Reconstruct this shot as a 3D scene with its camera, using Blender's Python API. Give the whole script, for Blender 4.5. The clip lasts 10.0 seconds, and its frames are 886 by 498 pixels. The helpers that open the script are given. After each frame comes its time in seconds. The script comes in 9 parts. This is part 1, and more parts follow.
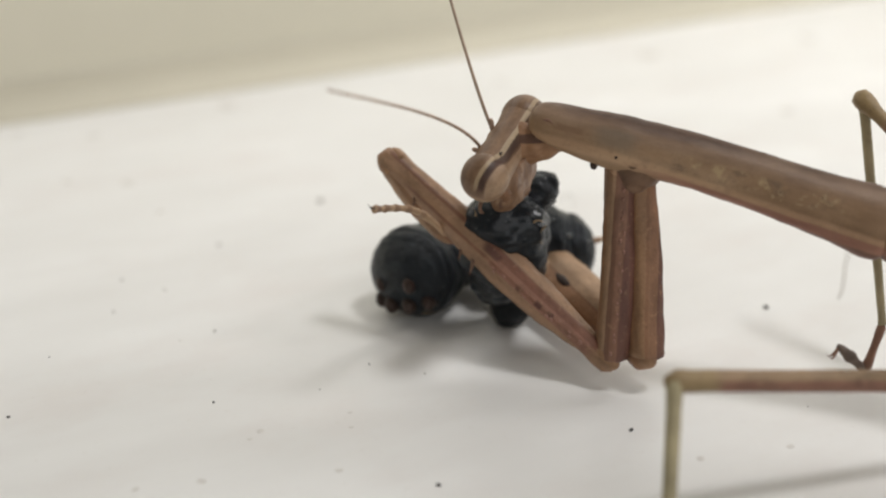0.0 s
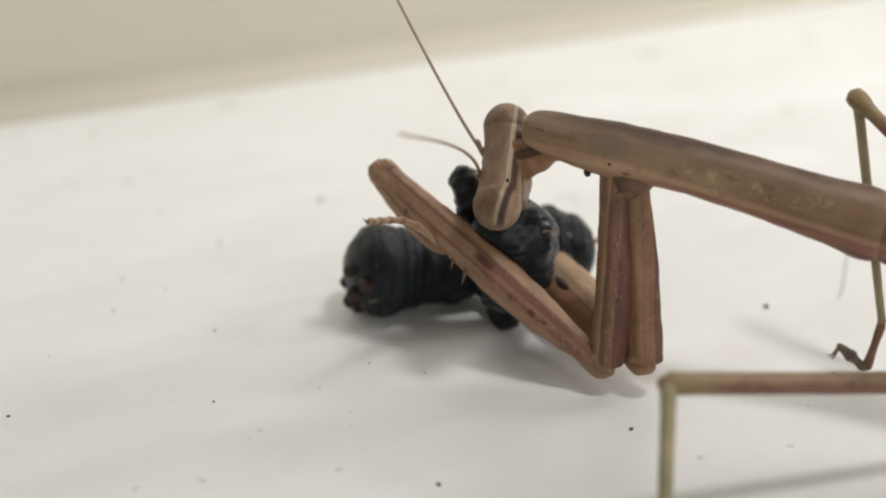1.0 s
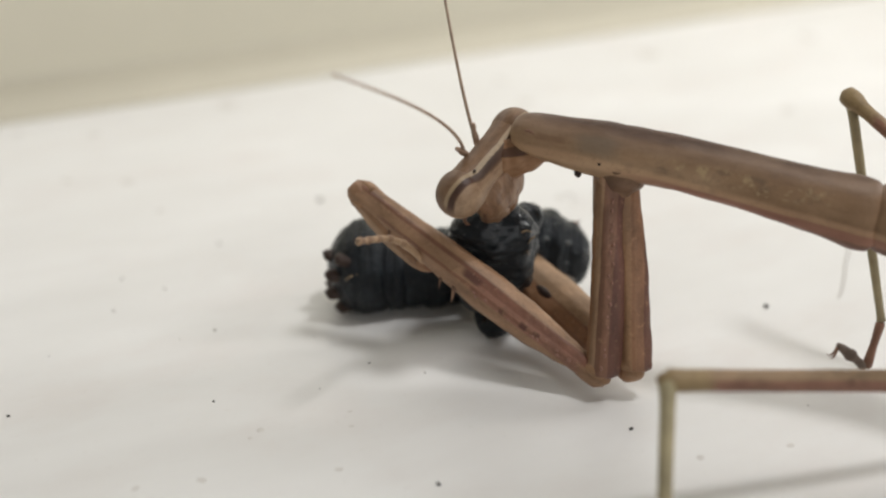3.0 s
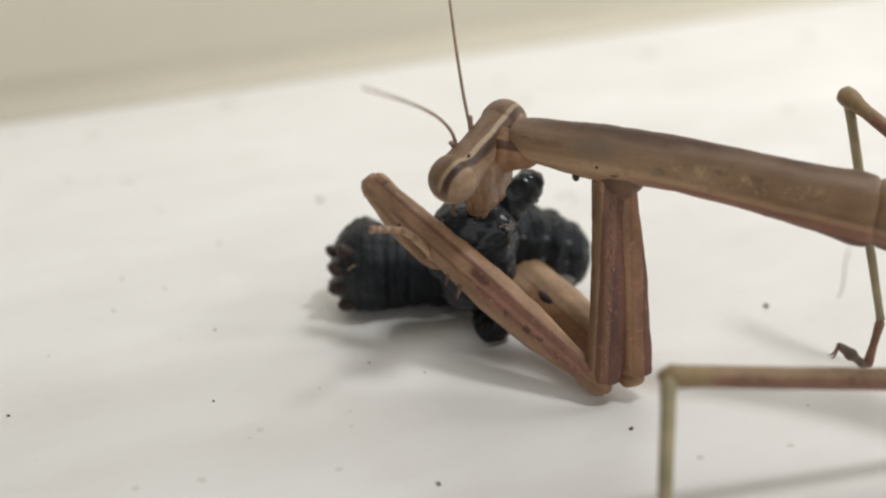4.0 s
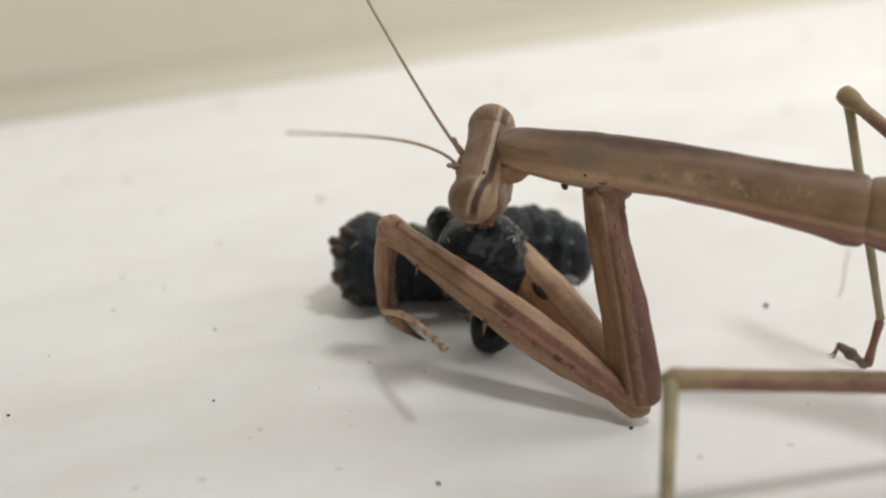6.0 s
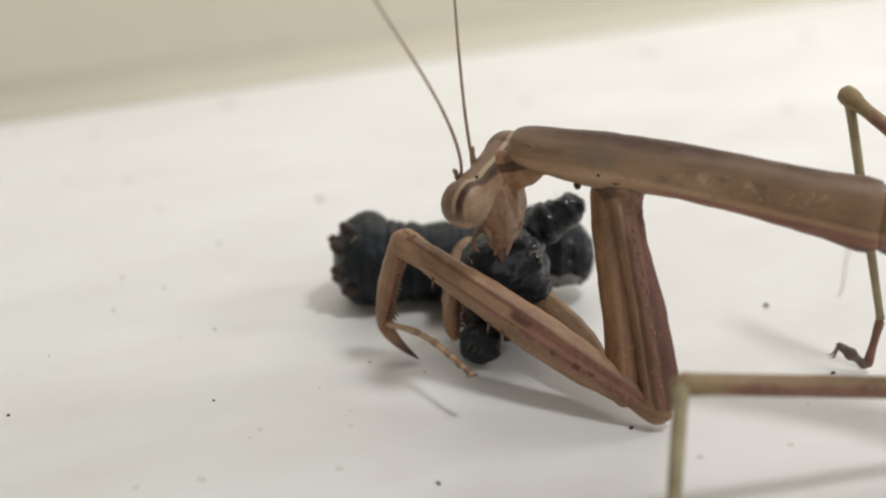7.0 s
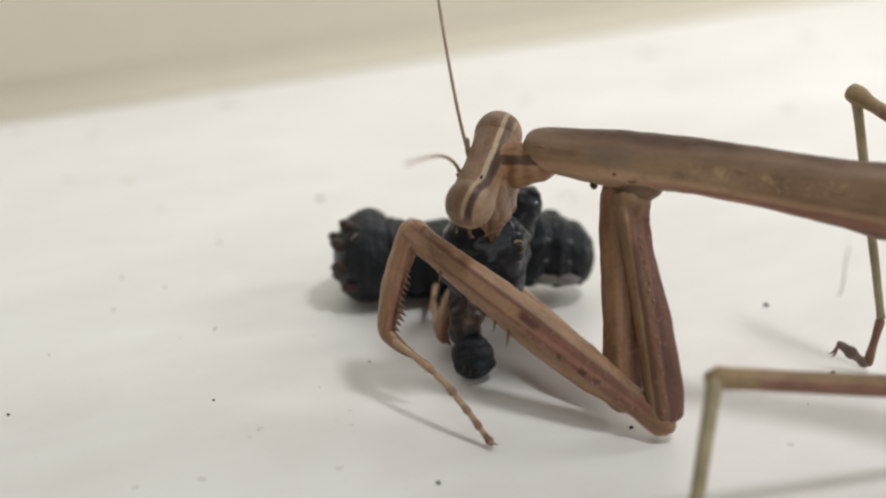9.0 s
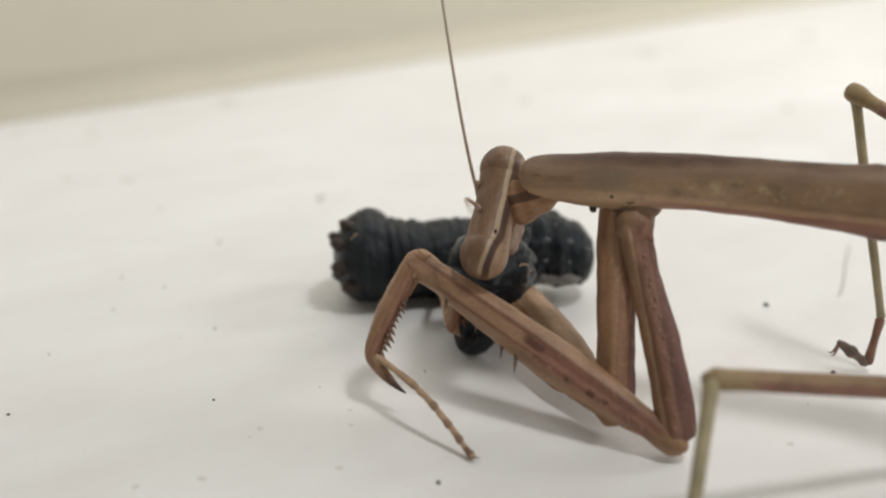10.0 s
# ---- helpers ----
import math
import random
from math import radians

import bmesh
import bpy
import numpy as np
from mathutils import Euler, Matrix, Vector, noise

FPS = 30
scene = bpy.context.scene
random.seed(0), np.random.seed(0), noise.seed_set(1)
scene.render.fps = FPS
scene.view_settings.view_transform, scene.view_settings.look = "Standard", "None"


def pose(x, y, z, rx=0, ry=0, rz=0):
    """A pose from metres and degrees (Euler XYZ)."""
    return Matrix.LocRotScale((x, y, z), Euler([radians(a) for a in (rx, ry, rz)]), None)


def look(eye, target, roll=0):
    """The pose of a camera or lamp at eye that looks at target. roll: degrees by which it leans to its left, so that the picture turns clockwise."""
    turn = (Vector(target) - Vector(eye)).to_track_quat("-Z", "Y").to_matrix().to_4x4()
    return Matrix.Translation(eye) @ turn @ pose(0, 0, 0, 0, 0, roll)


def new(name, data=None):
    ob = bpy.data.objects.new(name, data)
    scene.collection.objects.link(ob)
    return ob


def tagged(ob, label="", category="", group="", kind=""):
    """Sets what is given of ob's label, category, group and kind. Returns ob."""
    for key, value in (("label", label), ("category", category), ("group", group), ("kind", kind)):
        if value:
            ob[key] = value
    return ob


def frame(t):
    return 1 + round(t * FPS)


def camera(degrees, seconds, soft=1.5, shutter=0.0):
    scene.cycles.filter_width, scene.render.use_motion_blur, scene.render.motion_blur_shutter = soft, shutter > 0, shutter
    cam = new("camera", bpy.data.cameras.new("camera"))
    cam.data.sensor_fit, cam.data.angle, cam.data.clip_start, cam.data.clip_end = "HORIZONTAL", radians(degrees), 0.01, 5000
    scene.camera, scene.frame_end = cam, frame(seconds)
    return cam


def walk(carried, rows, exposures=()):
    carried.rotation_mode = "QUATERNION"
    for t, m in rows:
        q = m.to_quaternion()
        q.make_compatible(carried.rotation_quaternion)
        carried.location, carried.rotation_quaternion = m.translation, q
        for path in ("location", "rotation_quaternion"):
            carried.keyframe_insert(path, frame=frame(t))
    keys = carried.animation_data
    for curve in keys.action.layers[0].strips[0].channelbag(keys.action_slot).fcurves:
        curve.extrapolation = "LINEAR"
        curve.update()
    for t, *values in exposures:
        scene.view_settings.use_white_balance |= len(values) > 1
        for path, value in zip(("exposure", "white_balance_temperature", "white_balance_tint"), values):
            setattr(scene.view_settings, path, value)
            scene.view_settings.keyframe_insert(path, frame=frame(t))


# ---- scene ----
M = 0.001

# ---- camera ----
cam = camera(36.0, 10.0, soft=2.2)
cam.data.dof.use_dof, cam.data.dof.focus_distance, cam.data.dof.aperture_fstop = True, 0.0765, 23.0
walk(cam, [(t, pose(0, -0.0673, 0.0403, 65 - tip, 0, 0)) for t, tip in
           ((0, 0.0), (0.5, 0.024), (2.5, 0.038), (5, 0.062), (7, 0.076), (10, 0.104))])

# ---- light ----
world = bpy.data.worlds.new("room_air")
scene.world = world
world.use_nodes = True
world.node_tree.nodes["Background"].inputs[0].default_value = (1.0, 0.95, 0.88, 1)
world.node_tree.nodes["Background"].inputs[1].default_value = 0.05
scene.view_settings.exposure = 0.0


def area_lamp(name, m, shape, size, watts, colour):
    data = bpy.data.lights.new(name, "AREA")
    data.shape, data.energy, data.color = shape, watts, colour
    data.size, data.size_y = size
    ob = new(name, data)
    ob.matrix_world = m
    return ob


LAMP_WHITE = (1.0, 0.995, 1.005)
# two added fills, then a small round lamp overhead and a low side lamp
# strip along the back wall: fill added to brighten the ledge's far end
area_lamp("back_fill_light", pose(0.036, 0.066, 0.046, -8, 0, 26.8), "RECTANGLE", (0.22, 0.02), 0.0255, LAMP_WHITE)
# fill added behind the viewer to light the sides that face it
area_lamp("front_fill_light", look((0.090, -0.140, 0.100), (0.012, 0.0, 0.012)), "RECTANGLE", (0.20, 0.10), 0.085, LAMP_WHITE)
area_lamp("round_lamp_light", look((0.100, -0.008, 0.270), (0.0, 0.005, 0.0)), "DISK", (0.046, 0.046), 0.272, LAMP_WHITE)
area_lamp("side_lamp_light", look((0.140, 0.050, 0.080), (0.0, 0.005, 0.0)), "DISK", (0.032, 0.032), 0.058, LAMP_WHITE)


# ---- node helpers ----
class Mat:
    """A node material under construction."""

    def __init__(self, name, rough=0.6, spec=0.35):
        self.m = bpy.data.materials.new(name)
        self.m.use_nodes = True
        self.t = self.m.node_tree
        self.b = self.t.nodes["Principled BSDF"]
        self.b.inputs["Roughness"].default_value = rough
        self.b.inputs["Specular IOR Level"].default_value = spec
        self.coord = self.t.nodes.new("ShaderNodeTexCoord").outputs["Object"]
        self.xyz = None

    def link(self, a, b):
        self.t.links.new(a, b)

    def axis(self, i):
        if self.xyz is None:
            self.xyz = self.t.nodes.new("ShaderNodeSeparateXYZ")
            self.link(self.coord, self.xyz.inputs[0])
        return self.xyz.outputs[i]

    def noise(self, per_mm, detail=4, rough=0.55, stretch=None):
        n = self.t.nodes.new("ShaderNodeTexNoise")
        n.inputs["Scale"].default_value, n.inputs["Detail"].default_value, n.inputs["Roughness"].default_value = per_mm / M, detail, rough
        if stretch:
            mp = self.t.nodes.new("ShaderNodeMapping")
            mp.inputs["Scale"].default_value = stretch
            self.link(self.coord, mp.inputs[0])
            self.link(mp.outputs[0], n.inputs["Vector"])
        else:
            self.link(self.coord, n.inputs["Vector"])
        return n.outputs["Fac"]

    def math(self, op, a, b=0.0, c=0.0):
        n = self.t.nodes.new("ShaderNodeMath")
        n.operation = op
        for s, v in zip(n.inputs, (a, b, c)):
            if isinstance(v, (int, float)):
                s.default_value = v
            else:
                self.link(v, s)
        return n.outputs[0]

    def ramp(self, fac, *stops):
        n = self.t.nodes.new("ShaderNodeValToRGB")
        e = n.color_ramp.elements
        while len(e) < len(stops):
            e.new(0.5)
        for el, (p, c) in zip(e, stops):
            el.position = p
            el.color = (c, c, c, 1) if isinstance(c, (int, float)) else (*c, 1)
        self.link(fac, n.inputs[0])
        return n.outputs["Color"]

    def mix(self, fac, a, b, kind="MIX"):
        n = self.t.nodes.new("ShaderNodeMix")
        n.data_type, n.blend_type = "RGBA", kind
        for s, v in ((n.inputs[0], fac), (n.inputs[6], a), (n.inputs[7], b)):
            if isinstance(v, (int, float)):
                s.default_value = v
            elif isinstance(v, tuple):
                s.default_value = (*v, 1)
            else:
                self.link(v, s)
        return n.outputs[2]

    def band(self, v, centre, half, soft):
        """1 within half of centre, fading over soft."""
        d = self.math("ABSOLUTE", self.math("SUBTRACT", v, centre))
        n = self.t.nodes.new("ShaderNodeMapRange")
        n.interpolation_type = "SMOOTHSTEP"
        self.link(d, n.inputs[0])
        n.inputs[1].default_value, n.inputs[2].default_value, n.inputs[3].default_value, n.inputs[4].default_value = half, half + soft, 1, 0
        return n.outputs[0]

    def step(self, v, edge, soft):
        n = self.t.nodes.new("ShaderNodeMapRange")
        n.interpolation_type = "SMOOTHSTEP"
        self.link(v, n.inputs[0])
        n.inputs[1].default_value, n.inputs[2].default_value = edge - soft, edge + soft
        return n.outputs[0]

    def bump(self, height, strength, mm):
        n = self.t.nodes.new("ShaderNodeBump")
        n.inputs["Strength"].default_value, n.inputs["Distance"].default_value = strength, mm * M
        self.link(height, n.inputs["Height"])
        self.link(n.outputs[0], self.b.inputs["Normal"])

    def done(self, colour):
        if isinstance(colour, tuple):
            self.b.inputs["Base Color"].default_value = (*colour, 1)
        else:
            self.link(colour, self.b.inputs["Base Color"])
        return self.m


def white_paint():
    m = Mat("white_painted_surface", 0.38, 0.4)
    broad = m.noise(0.045, 3, 0.5, (1, 2.2, 1))
    fine = m.noise(1.6, 5, 0.6)
    streak = m.noise(0.22, 4, 0.6, (0.6, 1.6, 1))
    c = m.ramp(broad, (0.3, (0.76, 0.75, 0.72)), (0.7, (0.84, 0.835, 0.81)))
    c = m.mix(m.ramp(streak, (0.4, 0.0), (0.75, 0.14)), c, (0.70, 0.67, 0.645))
    blot = m.noise(0.09, 4, 0.6, (1, 1.5, 1))
    c = m.mix(m.ramp(blot, (0.5, 0.0), (0.72, 0.3)), c, (0.70, 0.64, 0.60))
    c = m.mix(m.ramp(fine, (0.62, 0.0), (0.8, 0.25)), c, (0.6, 0.56, 0.5))
    m.bump(m.noise(0.6, 5, 0.6), 0.12, 0.12)
    return m.done(c)


def beige_paint():
    m = Mat("beige_wall_paint", 0.6, 0.25)
    c = m.ramp(m.noise(0.03, 4), (0.3, (0.62, 0.585, 0.47)), (0.7, (0.67, 0.63, 0.51)))
    m.bump(m.noise(0.5, 4), 0.3, 0.15)
    return m.done(c)


def plain(name, colour, rough=0.7, var=0.15, per_mm=0.02):
    m = Mat(name, rough, 0.3)
    dark = tuple(a * (1 - var) for a in colour)
    m.bump(m.noise(per_mm * 8, 4), 0.2, 0.2)
    return m.done(m.ramp(m.noise(per_mm, 4), (0.3, dark), (0.7, colour)))


def cuticle_thorax():
    m = Mat("mottled_brown_cuticle_thorax", 0.5, 0.32)
    x, z = m.axis(0), m.axis(2)
    wob = m.math("MULTIPLY", m.math("SUBTRACT", m.noise(0.4, 4, 0.6, (0.4, 1, 1)), 0.5), 0.9 * M)
    zz = m.math("ADD", z, wob)
    # belly line climbs down towards the rear
    low = m.math("ADD", m.math("ADD", z, m.math("MULTIPLY", wob, 0.3)), m.math("MULTIPLY", m.math("MAXIMUM", x, 0.0), 0.085))
    grain = m.noise(0.9, 5, 0.6, (0.3, 1, 1))
    base = m.ramp(grain, (0.28, (0.268, 0.165, 0.094)), (0.5, (0.355, 0.229, 0.133)), (0.72, (0.435, 0.294, 0.18)))
    dark = m.ramp(grain, (0.3, (0.062, 0.032, 0.02)), (0.7, (0.13, 0.072, 0.045)))
    dusk = m.ramp(grain, (0.3, (0.195, 0.128, 0.086)), (0.7, (0.285, 0.195, 0.135)))
    red = m.ramp(grain, (0.3, (0.24, 0.105, 0.076)), (0.7, (0.37, 0.19, 0.13)))
    wine = m.ramp(grain, (0.3, (0.1, 0.045, 0.036)), (0.7, (0.2, 0.1, 0.075)))
    tan = m.ramp(grain, (0.3, (0.46, 0.285, 0.165)), (0.7, (0.58, 0.385, 0.235)))
    base = m.mix(m.math("MULTIPLY", m.step(x, 8.0 * M, 3.5 * M), 0.75), base, m.ramp(grain, (0.3, (0.18, 0.104, 0.057)), (0.7, (0.31, 0.192, 0.108))))
    # dusky shoulder, dark top edge, pale orange lower flank, reddish belly margin with a dark rim
    c = m.mix(m.math("MULTIPLY", m.step(zz, 1.0 * M, 0.4 * M), 0.65), base, dusk)
    c = m.mix(m.step(m.math("ADD", zz, m.math("MULTIPLY", m.math("MAXIMUM", x, 0.0), 0.01)), 1.72 * M, 0.3 * M), c, dark)
    c = m.mix(m.math("MULTIPLY", m.band(low, 0.0 * M, 0.14 * M, 0.3 * M), 0.7), c, tan)
    rear = m.step(x, 2.5 * M, 2.5 * M)
    c = m.mix(m.math("MULTIPLY", m.math("MULTIPLY", m.band(low, -0.34 * M, 0.18 * M, 0.18 * M), rear), 0.95), c, red)
    c = m.mix(m.math("MULTIPLY", m.math("MULTIPLY", m.step(m.math("MULTIPLY", low, -1.0), 0.6 * M, 0.12 * M), rear), 0.9), c, wine)
    # dark and pale specks along the flank
    flank = m.math("MULTIPLY", m.band(zz, 0.42 * M, 0.3 * M, 0.3 * M), m.band(x, 7.4 * M, 4.0 * M, 1.4 * M))
    spots = m.ramp(m.noise(1.2, 3, 0.7, (0.8, 1, 1.2)), (0.48, 0.0), (0.66, 0.6))
    c = m.mix(m.math("MULTIPLY", flank, spots), c, (0.15, 0.105, 0.075))
    light = m.ramp(m.noise(1.5, 3, 0.7, (1, 1, 1.3)), (0.54, 0.0), (0.64, 0.75))
    c = m.mix(m.math("MULTIPLY", flank, light), c, (0.50, 0.37, 0.21))
    # a grey-green cloud above the coxae, a small rusty mark near the front
    cloud = m.math("MULTIPLY", m.band(zz, 0.95 * M, 0.25 * M, 0.5 * M), m.band(x, -0.3 * M, 0.5 * M, 1.2 * M))
    c = m.mix(m.math("MULTIPLY", cloud, 0.5), c, (0.225, 0.19, 0.145))
    fore = m.math("MULTIPLY", m.band(zz, 0.85 * M, 0.1 * M, 0.2 * M), m.band(x, -2.9 * M, 0.5 * M, 0.6 * M))
    c = m.mix(m.math("MULTIPLY", fore, 0.5), c, (0.17, 0.09, 0.055))
    c = m.mix(m.ramp(m.noise(4.0, 3, 0.7), (0.52, 0.0), (0.72, 0.3)), c, (0.18, 0.11, 0.07))
    speck = m.ramp(m.noise(0.9, 2, 0.5), (0.64, 0.0), (0.8, 0.3))
    c = m.mix(speck, c, (0.16, 0.1, 0.07))
    m.bump(m.math("ADD", m.noise(2.0, 5, 0.6), m.math("MULTIPLY", m.noise(0.7, 4, 0.6, (0.25, 1, 1.4)), 1.2)), 0.45, 0.10)
    return m.done(c)


def cuticle_leg(name, base, bands=(), spots=(), speck=0.4, rough=0.46):
    """Cuticle in lengthwise bands. bands: (from z, to z, from x, to x, colour, strength) in mm along the limb;
    spots: (x, z, half length, half height, colour)."""
    m = Mat(name, rough, 0.35)
    wob = m.math("MULTIPLY", m.math("SUBTRACT", m.noise(0.6, 4, 0.6, (0.4, 1, 1)), 0.5), 0.22 * M)
    x = m.math("ADD", m.axis(0), m.math("MULTIPLY", wob, 3.0))
    z = m.math("ADD", m.axis(2), wob)
    grain = m.noise(1.1, 5, 0.62, (0.45, 1, 1))
    shade = m.ramp(grain, (0.28, 0.6), (0.5, 0.89), (0.74, 1.13))
    c = m.mix(1.0, base, shade, "MULTIPLY")
    for z0, z1, x0, x1, colour, strength in bands:
        mask = m.math("MULTIPLY", m.band(z, (z0 + z1) / 2 * M, (z1 - z0) / 2 * M, 0.07 * M), m.band(x, (x0 + x1) / 2 * M, (x1 - x0) / 2 * M, 0.9 * M))
        c = m.mix(m.math("MULTIPLY", mask, strength), c, m.mix(1.0, colour, shade, "MULTIPLY"))
    for sx, sz, rx, rz, colour in spots:
        mask = m.math("MULTIPLY", m.band(x, sx * M, rx * 0.5 * M, rx * 0.6 * M), m.band(z, sz * M, rz * 0.5 * M, rz * 0.6 * M))
        c = m.mix(m.math("MULTIPLY", mask, 0.85), c, colour)
    c = m.mix(m.ramp(m.noise(1.3, 3, 0.6), (0.56, 0.0), (0.72, speck)), c, tuple(v * 0.4 for v in base))
    c = m.mix(m.ramp(m.noise(4.2, 3, 0.7), (0.52, 0.0), (0.72, speck)), c, tuple(v * 0.45 for v in base))
    c = m.mix(m.ramp(m.noise(2.9, 2, 0.6), (0.6, 0.0), (0.7, speck * 0.8)), c, tuple(min(0.7, v * 1.5) for v in base))
    m.bump(m.math("ADD", m.noise(2.5, 4, 0.65), m.math("MULTIPLY", grain, 0.8)), 0.6, 0.09)
    return m.done(c)


def striped_head(name, base_dark, base_light, cream_half, cream, dark_from, dark_to, dark, rough):
    """Head and eyes share stripes that run from eye to eye, at fixed x."""
    m = Mat(name, rough, 0.4)
    x, y = m.axis(0), m.axis(1)
    wob = m.math("MULTIPLY", m.math("SUBTRACT", m.noise(0.8, 4, 0.6), 0.5), 0.16 * M)
    # the stripes bend towards the face on the lower eye
    bent = m.math("MULTIPLY", m.math("MAXIMUM", m.math("SUBTRACT", m.math("MULTIPLY", m.axis(2), -1.0), 1.7 * M), 0.0), -0.2)
    s = m.math("ADD", m.math("ADD", x, wob), bent)
    crown = m.step(y, -0.35 * M, 0.2 * M)
    grain = m.noise(1.8, 5, 0.65, (1, 1, 0.3))
    base = m.ramp(grain, (0.3, base_dark), (0.7, base_light))
    tan = m.ramp(grain, (0.3, (0.25, 0.155, 0.092)), (0.7, (0.43, 0.29, 0.18)))
    c = m.mix(m.step(m.math("MULTIPLY", s, -1.0), -dark_to * M, 0.07 * M), base, tan)
    fade = m.math("ADD", 0.5, m.math("MULTIPLY", m.step(m.math("MULTIPLY", m.axis(2), -1.0), -0.6 * M, 1.3 * M), 0.46))
    c = m.mix(m.math("MULTIPLY", m.math("MULTIPLY", m.band(s, (dark_from + dark_to) / 2 * M, (dark_from - dark_to) / 2 * M, 0.06 * M), m.step(y, 0.1 * M, 0.3 * M)), fade), c, m.mix(1.0, dark, m.ramp(grain, (0.3, 0.7), (0.7, 1.3)), "MULTIPLY"))
    c = m.mix(m.math("MULTIPLY", m.math("MULTIPLY", m.band(s, -0.44 * M, cream_half * M, 0.07 * M), m.step(y, 0.3 * M, 0.3 * M)), 0.95), c, m.mix(1.0, cream, m.ramp(grain, (0.3, 0.8), (0.7, 1.15)), "MULTIPLY"))
    c = m.mix(m.math("MULTIPLY", m.band(s, -0.92 * M, 0.025 * M, 0.05 * M), 0.5), c, (0.16, 0.09, 0.055))
    c = m.mix(m.math("MULTIPLY", m.band(s, 0.55 * M, 0.06 * M, 0.2 * M), 0.4), c, (0.12, 0.072, 0.05))
    c = m.mix(m.math("SUBTRACT", 1.0, crown), c, tan)
    c = m.mix(m.ramp(m.noise(4.0, 3, 0.7), (0.52, 0.0), (0.72, 0.3)), c, tuple(v * 0.5 for v in base_dark))
    m.bump(m.math("ADD", m.noise(3.0, 4, 0.6), m.math("MULTIPLY", grain, 0.5)), 0.4, 0.06)
    return m.done(c)


def larva_skin(wet=False):
    m = Mat("black_caterpillar_skin", 0.3 if wet else 0.36, 0.24 if wet else 0.32)
    n = m.noise(0.8, 5, 0.65)
    x = m.axis(0)
    rings = m.math("SINE", m.math("MULTIPLY", m.math("ADD", x, m.math("MULTIPLY", m.noise(0.5, 3), 0.9 * M)), 6.6 / M))
    c = m.ramp(n, (0.3, (0.003, 0.0046, 0.007)), (0.58, (0.0072, 0.0108, 0.015)), (0.78, (0.026, 0.037, 0.045)))
    c = m.mix(m.math("MULTIPLY", m.step(rings, 0.86, 0.1), m.ramp(m.noise(0.4, 2), (0.45, 0.0), (0.6, 0.3))), c, (0.03, 0.04, 0.044))
    fleck = m.ramp(m.noise(2.3, 2, 0.6), (0.66, 0.0), (0.74, 0.7))
    c = m.mix(fleck, c, (0.075, 0.085, 0.085))
    if wet:
        m.b.inputs["Coat Weight"].default_value, m.b.inputs["Coat Roughness"].default_value = 0.3, 0.07
    m.bump(m.math("ADD", m.noise(2.2, 5, 0.7), m.noise(0.9, 3, 0.5)), 0.6 if wet else 0.8, 0.2)
    return m.done(c)


def cuticle_tarsus():
    """Tan foot, brown at each joint and towards the tip."""
    m = Mat("jointed_tan_foot", 0.5, 0.3)
    x = m.axis(0)
    grain = m.noise(1.6, 4, 0.6, (0.3, 1, 1))
    c = m.ramp(grain, (0.3, (0.36, 0.235, 0.14)), (0.7, (0.56, 0.39, 0.25)))
    for at_x, strength in ((3.95, 0.4), (5.6, 0.5), (6.85, 0.55), (7.85, 0.65), (8.7, 0.85)):
        c = m.mix(m.math("MULTIPLY", m.band(x, (at_x - 0.22) * M, 0.16 * M, 0.2 * M), strength), c, (0.17, 0.095, 0.062))
    m.bump(grain, 0.5, 0.06)
    return m.done(c)


def cuticle_claw():
    """Brown hook that darkens to its tip, along local z."""
    m = Mat("dark_tipped_claw", 0.38, 0.4)
    grain = m.noise(1.6, 4, 0.6)
    c = m.ramp(grain, (0.3, (0.22, 0.12, 0.07)), (0.7, (0.36, 0.21, 0.125)))
    c = m.mix(m.step(m.axis(2), 1.5 * M, 0.9 * M), c, (0.05, 0.028, 0.02))
    m.bump(grain, 0.4, 0.05)
    return m.done(c)


def neck_skin():
    m = Mat("wrinkled_neck_skin", 0.5, 0.35)
    z = m.math("ADD", m.axis(2), m.math("MULTIPLY", m.math("SUBTRACT", m.noise(1.0, 4, 0.6, (0.4, 1, 1)), 0.5), 0.6 * M))
    grain = m.noise(2.0, 4, 0.6, (0.3, 1, 1))
    pale = m.ramp(grain, (0.3, (0.23, 0.118, 0.058)), (0.7, (0.38, 0.215, 0.115)))
    c = m.mix(m.math("MULTIPLY", m.band(z, 0.32 * M, 0.24 * M, 0.1 * M), 0.92), pale, (0.085, 0.043, 0.027))
    m.bump(grain, 0.6, 0.1)
    return m.done(c)


def cuticle_face():
    m = Mat("streaked_tan_face", 0.42, 0.4)
    streak = m.noise(1.5, 4, 0.6, (1.3, 0.22, 1.3))
    fold = m.noise(0.9, 2, 0.5, (1.2, 0.12, 1.2))
    c = m.ramp(streak, (0.28, (0.15, 0.082, 0.048)), (0.5, (0.27, 0.16, 0.096)), (0.72, (0.42, 0.28, 0.18)))
    c = m.mix(m.ramp(fold, (0.56, 0.0), (0.66, 0.75)), c, (0.10, 0.052, 0.034))
    m.bump(fold, 0.9, 0.2)
    return m.done(c)


def torn():
    m = Mat("torn_larva_skin", 0.4, 0.4)
    m.bump(m.noise(2.0, 4), 0.6, 0.12)
    return m.done(m.ramp(m.noise(0.9, 3), (0.42, (0.012, 0.012, 0.013)), (0.55, (0.05, 0.03, 0.022)), (0.72, (0.17, 0.12, 0.085))))


